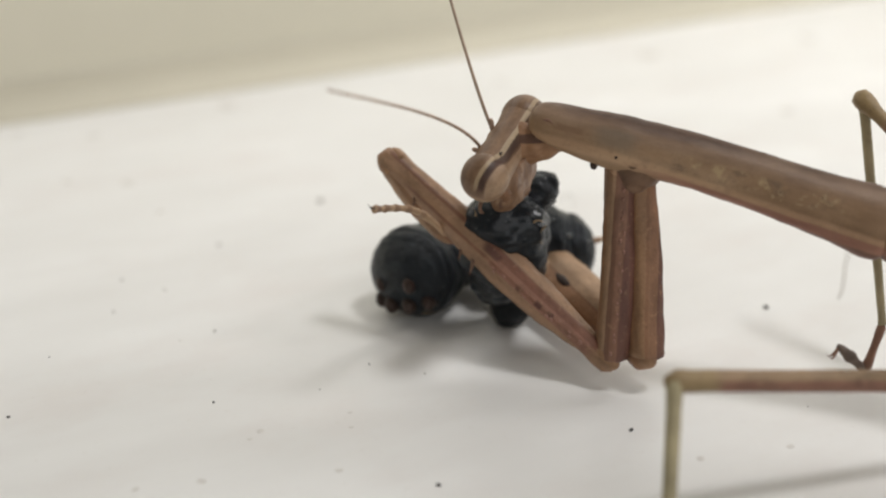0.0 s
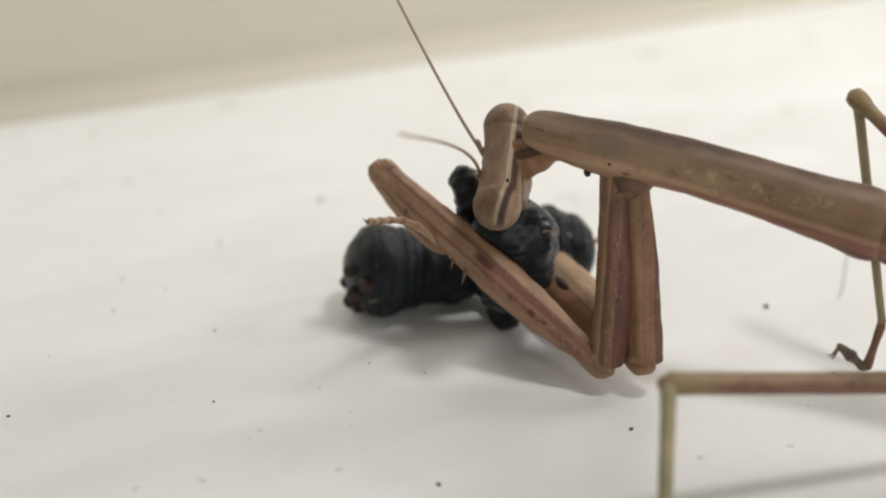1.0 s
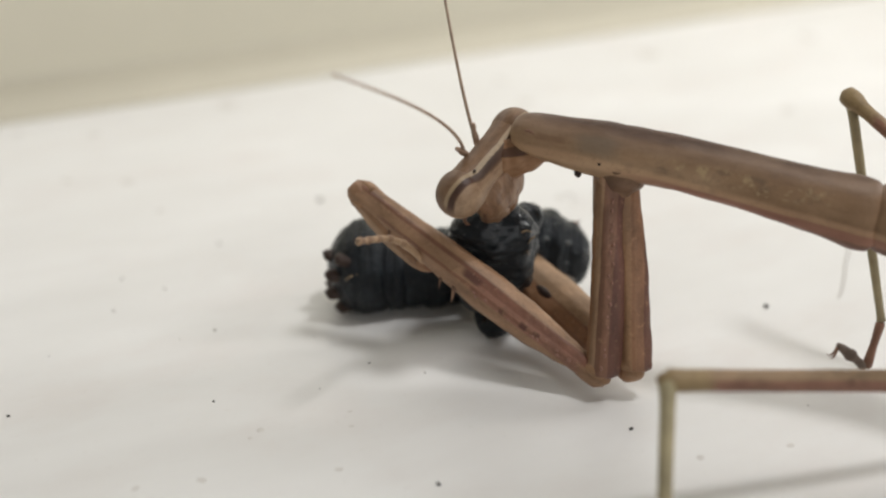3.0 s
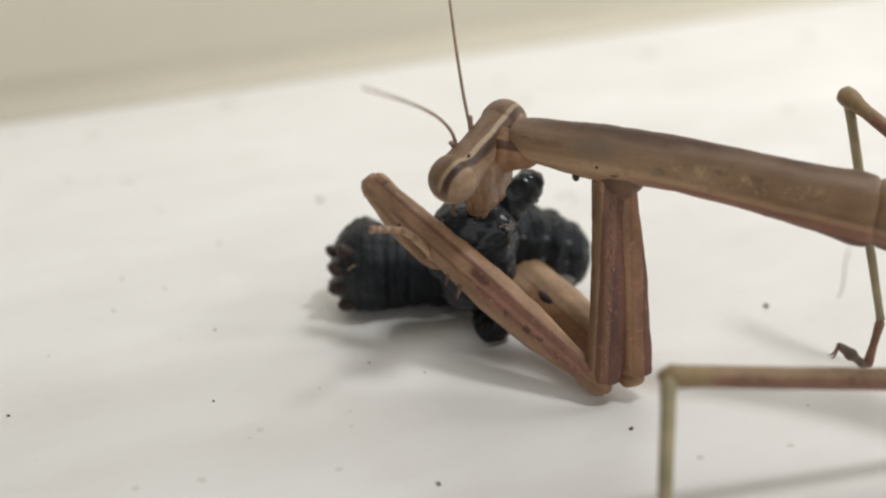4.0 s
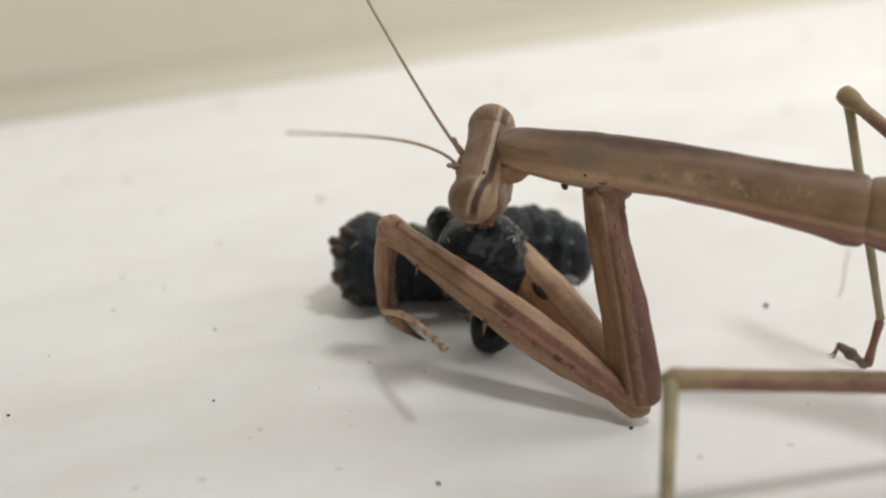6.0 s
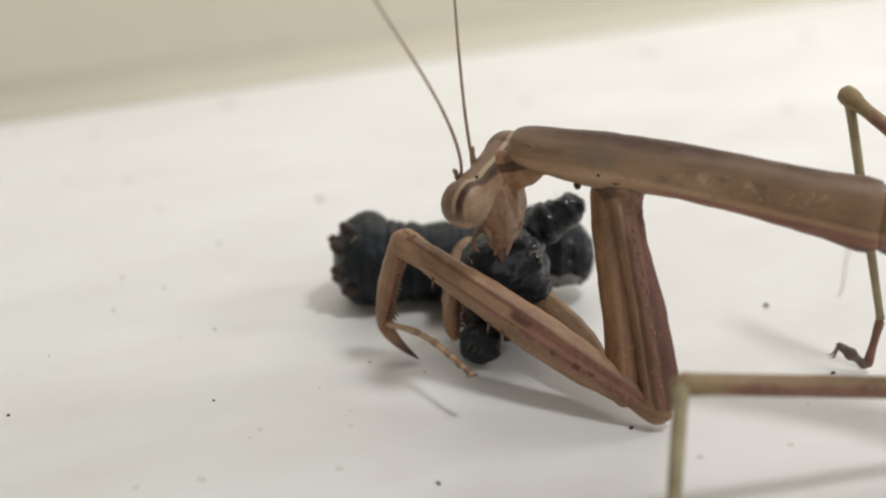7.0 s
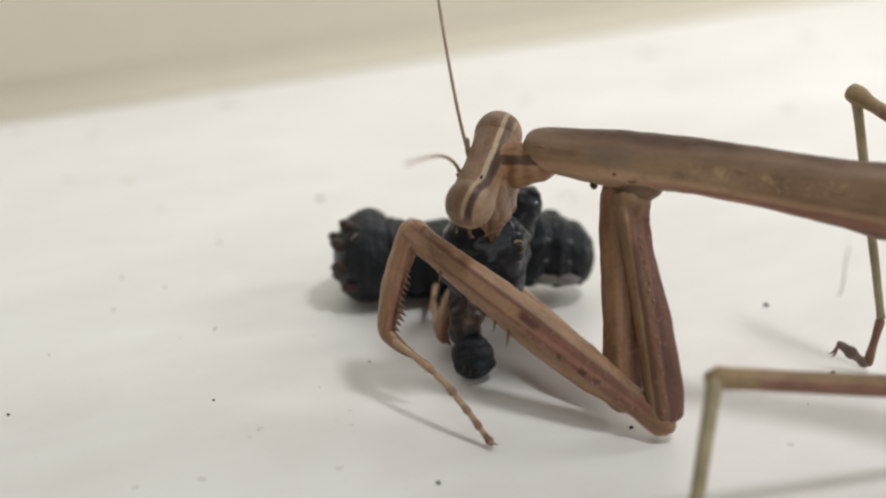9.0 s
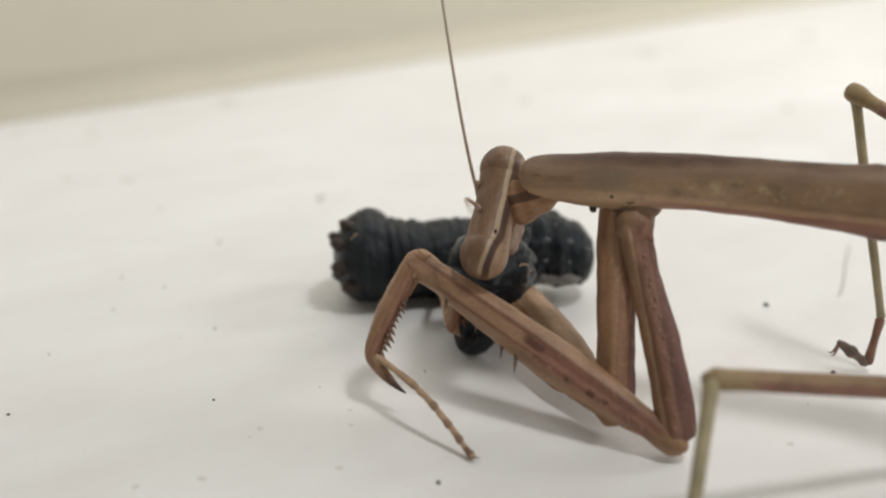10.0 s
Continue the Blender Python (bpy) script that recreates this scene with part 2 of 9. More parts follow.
WHITE = white_paint()
FACE = cuticle_face()
BEIGE = beige_paint()
THORAX = cuticle_thorax()
HEADM = striped_head("striped_brown_head_cuticle", (0.15, 0.081, 0.042), (0.28, 0.164, 0.09), 0.1, (0.47, 0.355, 0.225), -0.58, -0.9, (0.078, 0.045, 0.032), 0.5)
EYEM = striped_head("striped_brown_eye", (0.145, 0.082, 0.046), (0.255, 0.152, 0.087), 0.08, (0.42, 0.31, 0.19), -0.56, -0.9, (0.065, 0.03, 0.02), 0.45)
TAN, RED, WINE = (0.338, 0.203, 0.119), (0.232, 0.112, 0.074), (0.15, 0.068, 0.052)
COXA = cuticle_leg("coxa_cuticle", TAN, ((-1.4, 0.1, 0.9, 12.4, RED, 0.8), (-0.12, 0.12, 3.0, 12.4, (0.19, 0.095, 0.06), 0.7), (-1.4, -0.62, 1.5, 13.0, WINE, 0.85), (0.2, 0.3, 1.5, 12.6, (0.52, 0.34, 0.21), 0.6),
                                         (0.62, 1.2, 4.0, 13.0, (0.33, 0.165, 0.08), 0.6)), speck=0.3)
COXAIN = cuticle_leg("coxa_inner_cuticle", (0.36, 0.205, 0.11), ((-0.8, -0.4, 0.5, 13.0, (0.30, 0.155, 0.09), 0.8), (-1.5, -0.82, 0.5, 13.0, WINE, 0.9), (-0.3, -0.18, 1.0, 13.0, (0.28, 0.135, 0.075), 0.7), (0.5, 1.2, 1.0, 11.0, (0.36, 0.19, 0.1), 0.6)), speck=0.35)
FEMUR = cuticle_leg("femur_cuticle", TAN, ((0.3, 0.48, 7.0, 17.0, (0.23, 0.105, 0.066), 0.85), (-0.05, 0.42, 1.0, 9.0, (0.23, 0.098, 0.066), 0.85), (-0.62, -0.05, 1.5, 8.2, (0.33, 0.165, 0.115), 0.9),
                                           (-0.46, -0.36, 4.0, 15.0, (0.22, 0.1, 0.065), 0.75), (-1.4, -0.66, 0.5, 17.0, (0.39, 0.23, 0.138), 0.7), (0.62, 1.3, 0.5, 17.0, (0.39, 0.23, 0.13), 0.6)),
                    ((8.9, 0.05, 0.75, 0.28, (0.1, 0.045, 0.035)), (5.0, -0.38, 0.3, 0.2, (0.09, 0.04, 0.032)), (4.1, -0.3, 0.25, 0.16, (0.1, 0.045, 0.035)), (6.4, -0.5, 0.25, 0.14, (0.12, 0.055, 0.04))), speck=0.3)
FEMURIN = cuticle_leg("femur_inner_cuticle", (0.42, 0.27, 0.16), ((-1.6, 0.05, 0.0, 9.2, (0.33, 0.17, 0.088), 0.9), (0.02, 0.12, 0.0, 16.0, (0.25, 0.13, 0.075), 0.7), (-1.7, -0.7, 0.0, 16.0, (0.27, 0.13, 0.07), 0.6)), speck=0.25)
TIBIA = cuticle_leg("tibia_cuticle", (0.36, 0.208, 0.12), ((-0.12, 0.2, 0.6, 6.0, (0.29, 0.145, 0.085), 0.85), (0.2, 0.4, 0.8, 6.2, (0.2, 0.088, 0.055), 0.8), (-1.0, -0.62, 0.0, 6.0, (0.5, 0.33, 0.2), 0.6)), speck=0.25)
JOINT = cuticle_leg("tan_joint_cuticle", (0.37, 0.215, 0.118), (), speck=0.3)
TARSUS = cuticle_tarsus()
CLAW = cuticle_claw()
SCAPE = plain("pale_tan_antenna_joint", (0.44, 0.3, 0.21), 0.5, 0.3, 1.2)
WALKLEG = cuticle_leg("olive_walking_leg_cuticle", (0.33, 0.22, 0.128), ((-0.9, 0.02, 2.6, 40.0, (0.27, 0.13, 0.09), 0.9), (-0.9, 0.9, -1.0, 1.6, (0.34, 0.245, 0.12), 0.8)), speck=0.3)
SHIN = plain("olive_shin_cuticle", (0.45, 0.385, 0.235), 0.5, 0.35, 0.5)
SHANK = plain("reddish_brown_shank", (0.28, 0.15, 0.10), 0.5, 0.4, 0.8)
DARKTIP = plain("dark_claw", (0.045, 0.026, 0.02), 0.35, 0.4, 2.0)
ANTM = plain("brown_antenna", (0.48, 0.35, 0.26), 0.55, 0.3, 1.5)
MOUTH = plain("tan_mouthparts", (0.24, 0.14, 0.09), 0.45, 0.45, 1.5)
LARVA = larva_skin()
LARVAWET = larva_skin(True)
LARVALEG = plain("brown_larval_leg", (0.06, 0.036, 0.027), 0.4, 0.5, 1.5)
PALE = plain("pale_torn_skin", (0.42, 0.31, 0.19), 0.5, 0.35, 1.0)
SOCKET = plain("dark_brown_joint_skin", (0.225, 0.133, 0.082), 0.55, 0.5, 1.0)
FAINT = plain("grey_grit", (0.64, 0.62, 0.575), 0.7, 0.3, 2.0)
NECK = neck_skin()
CHEEK = cuticle_leg("orange_brown_cheek", (0.27, 0.148, 0.085), ((-0.06, 0.08, 0.2, 4.0, (0.2, 0.1, 0.06), 0.7),), speck=0.3)
PALEFOLD = cuticle_leg("pale_cheek_fold", (0.33, 0.21, 0.135), ((-0.3, -0.12, 0.0, 4.0, (0.27, 0.15, 0.095), 0.7),), speck=0.25)
PINKLIP = plain("pinkish_lip", (0.36, 0.21, 0.16), 0.4, 0.45, 1.5)
SPINEM = plain("dark_brown_spine", (0.2, 0.12, 0.08), 0.45, 0.5, 1.2)
BEADM = plain("pinkish_bead", (0.38, 0.205, 0.15), 0.45, 0.35, 1.5)
TOE = plain("grey_brown_toe", (0.22, 0.165, 0.13), 0.5, 0.5, 1.5)
WART = plain("pale_grey_wart", (0.15, 0.16, 0.158), 0.4, 0.4, 1.5)
TORNSKIN = torn()
PALEBELLY = plain("pale_grey_belly_skin", (0.24, 0.225, 0.20), 0.5, 0.4, 1.2)
GRIT = plain("dark_grit", (0.06, 0.055, 0.05), 0.7, 0.4, 2.0)
SMUDGE = plain("grey_beige_smudge", (0.74, 0.715, 0.67), 0.6, 0.15, 1.0)


# ---- geometry helpers ----
def spline(knots, u):
    """Smooth value through evenly treated knots (x, values...), at x = u."""
    xs = [k[0] for k in knots]
    if u <= xs[0]:
        return knots[0][1:]
    if u >= xs[-1]:
        return knots[-1][1:]
    i = max(j for j in range(len(xs) - 1) if xs[j] <= u)
    f = (u - xs[i]) / (xs[i + 1] - xs[i])
    out = []
    for c in range(1, len(knots[0])):
        p1, p2 = knots[i][c], knots[i + 1][c]
        h = xs[i + 1] - xs[i]
        d1 = (p2 - knots[i - 1][c]) / (xs[i + 1] - xs[i - 1]) * h if i > 0 else p2 - p1
        d2 = (knots[i + 2][c] - p1) / (xs[i + 2] - xs[i]) * h if i + 2 < len(xs) else p2 - p1
        out.append((2 * f**3 - 3 * f**2 + 1) * p1 + (f**3 - 2 * f**2 + f) * d1 + (-2 * f**3 + 3 * f**2) * p2 + (f**3 - f**2) * d2)
    return out


def tube(bm, knots, rings=24, sides=20, ridge=(), rough=0.0, grain=1.0, square=2.0, wave=None):
    """Lofts a closed limb along x. knots, in mm: x, centre y, centre z, half width y, half height z.
    ridge: (angle in degrees, height, width) raised edges. rough: noise in mm."""
    x0, x1 = knots[0][0], knots[-1][0]
    loops = []
    for i in range(rings + 1):
        # closer rings at the rounded ends
        s = 0.5 - 0.5 * math.cos(math.pi * i / rings)
        s = 0.6 * s + 0.4 * i / rings
        x = x0 + (x1 - x0) * s
        cy, cz, ry, rz = spline(knots, x)
        loop = []
        for k in range(sides):
            a = 2 * math.pi * k / sides
            ca, sa = math.cos(a), math.sin(a)
            f = (abs(ca) ** square + abs(sa) ** square) ** (-1 / square)
            for ang, high, wide in ridge:
                d = (math.degrees(a) - ang + 180) % 360 - 180
                f *= 1 + high * math.exp(-((d / wide) ** 2))
            if wave:
                f *= wave(x)
            p = Vector((x, cy + ry * f * ca, cz + rz * f * sa))
            if rough:
                q = noise.noise(p * grain) * rough
                p += Vector((0, ca * q, sa * q))
            loop.append(bm.verts.new(p * M))
        loops.append(loop)
    for a, b in zip(loops, loops[1:]):
        for k in range(sides):
            bm.faces.new((a[k], a[(k + 1) % sides], b[(k + 1) % sides], b[k]))
    bm.faces.new(loops[0][::-1])
    bm.faces.new(loops[-1])
    return bm


def prism(bm, knots, form, rings=30, sub=3, rough=0.0, grain=1.0):
    """Lofts a faceted limb along x. knots as in tube(); form: corners (angle in degrees, reach), each side cut into sub pieces."""
    ring = []
    for (a0, r0), (a1, r1) in zip(form, form[1:] + ((form[0][0] + 360, form[0][1]),)):
        p = Vector((r0 * math.cos(radians(a0)), r0 * math.sin(radians(a0))))
        q = Vector((r1 * math.cos(radians(a1)), r1 * math.sin(radians(a1))))
        # corners are worn round: no vertex lies on the corner itself
        for i in range(sub):
            ring.append(p.lerp(q, 0.1 + 0.8 * i / (sub - 1)))
    x0, x1 = knots[0][0], knots[-1][0]
    loops = []
    for i in range(rings + 1):
        s = 0.55 * (0.5 - 0.5 * math.cos(math.pi * i / rings)) + 0.45 * i / rings
        x = x0 + (x1 - x0) * s
        cy, cz, ry, rz = spline(knots, x)
        loop = []
        for c in ring:
            p = Vector((x, cy + ry * c.x, cz + rz * c.y))
            if rough:
                q = noise.noise(p * grain) * rough
                p += Vector((0, c.x * q, c.y * q))
            loop.append(bm.verts.new(p * M))
        loops.append(loop)
    n = len(ring)
    for a, b in zip(loops, loops[1:]):
        for k in range(n):
            bm.faces.new((a[k], a[(k + 1) % n], b[(k + 1) % n], b[k]))
    bm.faces.new(loops[0][::-1])
    bm.faces.new(loops[-1])
    return bm


def larva_body(bm, knots, pitch, rings=90, sides=44, warts=(), shift=0.0, rough=0.1, grain=1.0, crease=0.13, folds=()):
    """Ringed soft body along x: swollen segments, each with a finer fold, rows of warts (angle in degrees, height, width), lumps
    and deeper folds (x, depth, half width)."""
    x0, x1 = knots[0][0], knots[-1][0]
    loops = []
    for i in range(rings + 1):
        s = 0.45 * (0.5 - 0.5 * math.cos(math.pi * i / rings)) + 0.55 * i / rings
        x = x0 + (x1 - x0) * s
        cy, cz, ry, rz = spline(knots, x)
        loop = []
        for k in range(sides):
            a = 2 * math.pi * k / sides
            ca, sa = math.cos(a), math.sin(a)
            # the rings run a little unevenly round the body
            xx = x + shift + 0.16 * math.sin(2 * a + x * 0.6) + 0.22 * noise.noise(Vector((x * 0.5, ca * 1.5, sa * 1.5)))
            p = (xx / pitch) % 1.0
            f = 1 - crease + crease * math.sin(math.pi * p) ** 0.45
            f -= 0.014 * math.exp(-(((p - 0.66) / 0.06) ** 2)) + 0.008 * math.exp(-(((p - 0.3) / 0.05) ** 2))
            for fx, deep, wide in folds:
                f -= deep * math.exp(-(((xx - shift - fx) / wide) ** 2))
            for ang, high, wide in warts:
                d = ((math.degrees(a) - ang + 180) % 360 - 180) / wide
                f += high * math.exp(-(d * d) - ((p - 0.46) / 0.16) ** 2)
            q = Vector((x, cy + ry * f * ca, cz + rz * f * sa))
            h = noise.noise(q * grain) * rough + noise.noise(q * grain * 2.7) * rough * 0.45
            loop.append(bm.verts.new((q + Vector((0, ca * h, sa * h))) * M))
        loops.append(loop)
    for a, b in zip(loops, loops[1:]):
        for k in range(sides):
            bm.faces.new((a[k], a[(k + 1) % sides], b[(k + 1) % sides], b[k]))
    bm.faces.new(loops[0][::-1])
    bm.faces.new(loops[-1])
    return bm


def cone(bm, base, tip, r, sides=6, bend=(0, 0, 0), steps=3):
    """A thin, tapered, slightly bent spine; mm."""
    base, tip, bend = Vector(base), Vector(tip), Vector(bend)
    way = (tip - base).normalized()
    side = way.orthogonal().normalized()
    up = way.cross(side)
    prev = None
    for i in range(steps + 1):
        u = i / steps
        c = base.lerp(tip, u) + bend * (4 * u * (1 - u))
        rr = r * (1 - u) + 0.012
        ring = [bm.verts.new((c + (side * math.cos(a) + up * math.sin(a)) * rr) * M) for a in (2 * math.pi * k / sides for k in range(sides))]
        if prev:
            for k in range(sides):
                bm.faces.new((prev[k], prev[(k + 1) % sides], ring[(k + 1) % sides], ring[k]))
        else:
            bm.faces.new(ring[::-1])
        prev = ring
    bm.faces.new(prev)


def limb(bm, a, b, r0, r1, sides=8):
    """A short joint of a feeler between two points, in mm."""
    a, b = Vector(a) * M, Vector(b) * M
    turn = (b - a).to_track_quat("Z", "Y").to_matrix()
    rings = []
    for p, r in ((a - (b - a) * 0.08, r0 * 0.5), (a, r0), (b, r1), (b + (b - a) * 0.08, r1 * 0.5)):
        rings.append([bm.verts.new(p + turn @ Vector((math.cos(2 * math.pi * k / sides), math.sin(2 * math.pi * k / sides), 0)) * r * M) for k in range(sides)])
    for u, v in zip(rings, rings[1:]):
        for k in range(sides):
            bm.faces.new((u[k], u[(k + 1) % sides], v[(k + 1) % sides], v[k]))
    bm.faces.new(rings[0][::-1])
    bm.faces.new(rings[-1])


def blob(bm, centre, radii, segs=16, rough=0.0, grain=1.0):
    got = bmesh.ops.create_uvsphere(bm, u_segments=segs, v_segments=max(6, segs * 2 // 3), radius=1)["verts"]
    c, r = Vector(centre), Vector(radii)
    for v in got:
        n = v.co.copy()
        p = Vector((n.x * r.x, n.y * r.y, n.z * r.z)) + c
        if rough:
            p += n * noise.noise(p * grain) * rough
        v.co = p * M


def box(bm, lo, hi, bevel=0.0):
    got = bmesh.ops.create_cube(bm, size=1)["verts"]
    for v in got:
        v.co = Vector([(a + b) / 2 + (b - a) * c for a, b, c in zip(lo, hi, v.co)])
    if bevel:
        edges = list({e for v in got for e in v.link_edges})
        bmesh.ops.bevel(bm, geom=edges, offset=bevel, segments=3, profile=0.5, affect="EDGES")


def part(name, bm, material, parent, label="", smooth=True):
    bmesh.ops.recalc_face_normals(bm, faces=bm.faces)
    me = bpy.data.meshes.new(name)
    bm.to_mesh(me)
    bm.free()
    if smooth:
        for p in me.polygons:
            p.use_smooth = True
    me.materials.append(material)
    ob = new(name, me)
    ob.parent = parent
    return tagged(ob, label) if label else ob


def B():
    return bmesh.new()


# ---- the ledge, its back wall and the unseen box added to close it ----
TURN = pose(0.0022, 0.0662, 0, 0, 0, 26.8)      # x along the wall, y into it


def setting(name, lo, hi, material, label, bevel=0.0, m=TURN):
    bm = B()
    box(bm, lo, hi, bevel)
    ob = part(name, bm, material, None, label, smooth=False)
    ob.matrix_world = m
    return tagged(ob, kind="structure")


setting("floor_ledge", (-0.230, -0.310, -0.012), (0.230, 0.0, 0.0), WHITE, "white painted ledge, faintly stained, with specks of dirt")
setting("wall_back", (-0.230, 0.0005, -0.012), (0.230, 0.012, 0.340), BEIGE, "plain beige painted wall behind the white ledge")
# hollow fillet from wall to ledge, added so the wall's foot catches more light
bm = B()
profile = [(0.45, -0.02)] + [(0.45 - 2.66 * (1 - math.cos(radians(a))), 3.4 - 3.4 * math.sin(radians(a))) for a in range(0, 71, 7)] + [(-1.3, -0.02)]
ends = [[bm.verts.new((x * M, y * M, z * M)) for y, z in profile] for x in (-219, 219)]
for k in range(len(profile)):
    n = (k + 1) % len(profile)
    bm.faces.new((ends[0][k], ends[0][n], ends[1][n], ends[1][k]))
bm.faces.new(ends[0][::-1])
bm.faces.new(ends[1])
bead = part("trim_fillet", bm, plain("cream_fillet_paint", (0.645, 0.60, 0.475), 0.55), None, "cream fillet between ledge and wall, added for the lighter band there")
bead.matrix_world = TURN
tagged(bead, kind="structure")
# unseen walls and ceiling added around the ledge; mid grey limits their bounce
ENCLOSURE = plain("grey_beige_enclosure_paint", (0.30, 0.285, 0.26), 0.8, 0.06, 0.05)
setting("wall_left", (-0.230, -0.310, 0.0005), (-0.220, 0.0, 0.340), ENCLOSURE, "plain grey-beige side wall added out of view")
setting("wall_right", (0.220, -0.310, 0.0005), (0.230, 0.0, 0.340), ENCLOSURE, "plain grey-beige side wall added out of view")
setting("wall_front", (-0.220, -0.310, 0.0005), (0.220, -0.300, 0.340), ENCLOSURE, "plain grey-beige wall added behind the viewer")
setting("ceiling", (-0.230, -0.310, 0.3405), (0.230, 0.012, 0.352), ENCLOSURE, "plain grey-beige ceiling added out of view")


# ---- mantis ----
mantis = new("mantis")
mantis.location = (0.022, 0, 0)
tagged(mantis, "brown praying mantis standing on the ledge, eating a caterpillar", "mantis")
MANTIS = {}


def mpart(key, name, bm, material, label=""):
    MANTIS[key] = part(name, bm, material, mantis, label)
    return MANTIS[key]


# prothorax: x runs rearwards from the dark dot on its flank
bm = B()
tube(bm, [(-5.3, 0.9, 0.75, 0.25, 0.3), (-5.05, 0.9, 0.75, 0.75, 0.8), (-4.2, 0.9, 0.74, 1.05, 1.13), (-2.2, 0.9, 0.6, 1.2, 1.36), (0, 0.9, 0.55, 1.35, 1.55),
          (1.2, 0.9, 0.55, 1.3, 1.52), (3.6, 0.9, 0.56, 1.15, 1.5), (6.5, 0.9, 0.36, 1.15, 1.53), (9.5, 0.9, 0.06, 1.3, 1.62), (12.5, 0.9, -0.26, 1.45, 1.8), (13.8, 0.9, -0.42, 1.5, 1.96), (14.6, 0.9, -0.48, 1.42, 1.86), (15.0, 0.9, -0.48, 1.15, 1.5)],
     48, 28, ridge=((90, 0.05, 22), (150, 0.06, 12), (222, 0.08, 13), (318, 0.06, 16)), rough=0.05, grain=1.3, square=2.3)
prothorax = mpart("prothorax", "prothorax", bm, THORAX, "long brown prothorax, mottled, dark along the top")
bm = B()
blob(bm, (0, 0, 0), (0.09, 0.05, 0.08), 8)
dot = part("flank_dot", bm, DARKTIP, prothorax, "small dark pit")
dot.location = (0, -0.42 * M, 0)
bm = B()
tube(bm, [(0, 0, 0.0, 1.25, 1.5), (0.6, 0, 0.0, 1.15, 1.4), (1.1, 0, 0.0, 0.9, 1.1), (1.5, 0, 0.0, 0.55, 0.65), (1.7, 0, 0, 0.2, 0.2)], 18, 26, rough=0.22, grain=1.5)
socket = part("coxal_socket", bm, SOCKET, prothorax, "dark brown wrinkled socket of the forelegs")
socket.matrix_local = Matrix.Translation(Vector((1.1, 0.9, -0.3)) * M) @ Matrix.Rotation(radians(90), 4, "Y")
bm = B()
blob(bm, (-1.15, 0.25, -0.82), (0.24, 0.2, 0.26), 12, 0.08, 3.0)
part("tubercle", bm, DARKTIP, prothorax, "small dark knob under the prothorax")

bm = B()
tube(bm, [(14.5, 0.9, -0.4, 0.9, 1.2), (14.85, 0.9, -0.4, 1.3, 1.7), (15.6, 0.9, -0.45, 1.5, 1.95), (17.5, 0.9, -0.5, 1.5, 1.85), (19.0, 0.9, -0.5, 1.2, 1.5)], 14, 24, rough=0.1, grain=1.2, ridge=((150, 0.08, 12), (200, 0.1, 14)), square=2.3)
part("mesothorax", bm, THORAX, prothorax, "brown hind thorax set off by a crease")
bm = B()
tube(bm, [(0, 0, 0, 0.03, 0.03), (0.15, 0, 0.03, 0.08, 0.07), (0.4, 0, 0.0, 0.09, 0.08), (0.6, 0, -0.12, 0.03, 0.03)], 8, 8)
pit = part("front_pit", bm, SHANK, prothorax, "small dark crescent pit")
pit.location = (-4.4 * M, -0.16 * M, 1.05 * M)

# abdomen with folded forewings, behind the thorax
bm = B()
tube(bm, [(-1, 0.5, 0, 1.2, 1.5), (4, 0.5, 0, 1.9, 2.0), (12, 0.5, 0, 2.1, 1.9), (20, 0.5, 0.1, 1.7, 1.5), (25, 0.5, 0.1, 0.3, 0.3)], 28, 20, wave=lambda x: 1 + 0.03 * math.sin(x * 2.6))
abdomen = mpart("abdomen", "abdomen", bm, THORAX, "ringed brown abdomen")
for side in (-1, 1):
    bm = B()
    tube(bm, [(0, 0.5 + 0.6 * side, 1.3, 0.5, 0.3), (6, 0.5 + 0.9 * side, 2.0, 1.5, 0.22), (16, 0.5 + 0.6 * side, 1.9, 1.6, 0.2), (27, 0.5 + 0.3 * side, 1.0, 0.4, 0.12)], 20, 14)
    part("forewing", bm, THORAX, abdomen, "folded brown leathery forewing")

# head: z along the line of the eyes, y towards the crown, x towards the face
TURNED = Matrix(((0, 0, 1), (-1, 0, 0), (0, -1, 0)))       # limb built along x, turned to hang down -y
bm = B()
tube(bm, [(-3.7, 0, 0, 0.3, 0.3), (-3.4, 0, 0, 0.85, 0.85), (-2.75, 0, 0.0, 1.24, 1.26), (-1.7, 0, 0.0, 1.2, 1.22), (0, 0, 0, 1.14, 1.15),
          (1.7, 0, 0, 1.2, 1.22), (2.75, 0, 0, 1.24, 1.26), (3.4, 0, 0, 0.85, 0.85), (3.7, 0, 0, 0.3, 0.3)], 40, 36, ridge=((118, 0.035, 9), (140, -0.03, 8)), rough=0.05, grain=1.2)
bmesh.ops.rotate(bm, verts=bm.verts, cent=(0, 0, 0), matrix=Matrix(((0, 0, -1), (0, 1, 0), (1, 0, 0))))
head = mpart("head", "head", bm, HEADM, "brown mantis head with cream and dark stripes between the eyes")
bm = B()
# face wedge tapering from the eyes down to the mouth
tube(bm, [(0.1, 0, -0.2, 2.6, 1.1), (1.0, 0, -0.3, 2.3, 1.3), (2.1, 0, -0.4, 1.75, 1.25), (3.0, 0, -0.35, 1.5, 1.08), (3.8, 0, -0.25, 1.32, 0.8), (4.15, 0, -0.2, 0.95, 0.5), (4.3, 0, -0.2, 0.5, 0.25)],
     24, 36, ridge=((60, 0.06, 8), (90, 0.05, 7), (120, 0.06, 8), (235, 0.07, 8), (258, -0.05, 7), (272, 0.06, 7), (290, -0.05, 7), (305, 0.07, 8)), rough=0.12, grain=1.7)
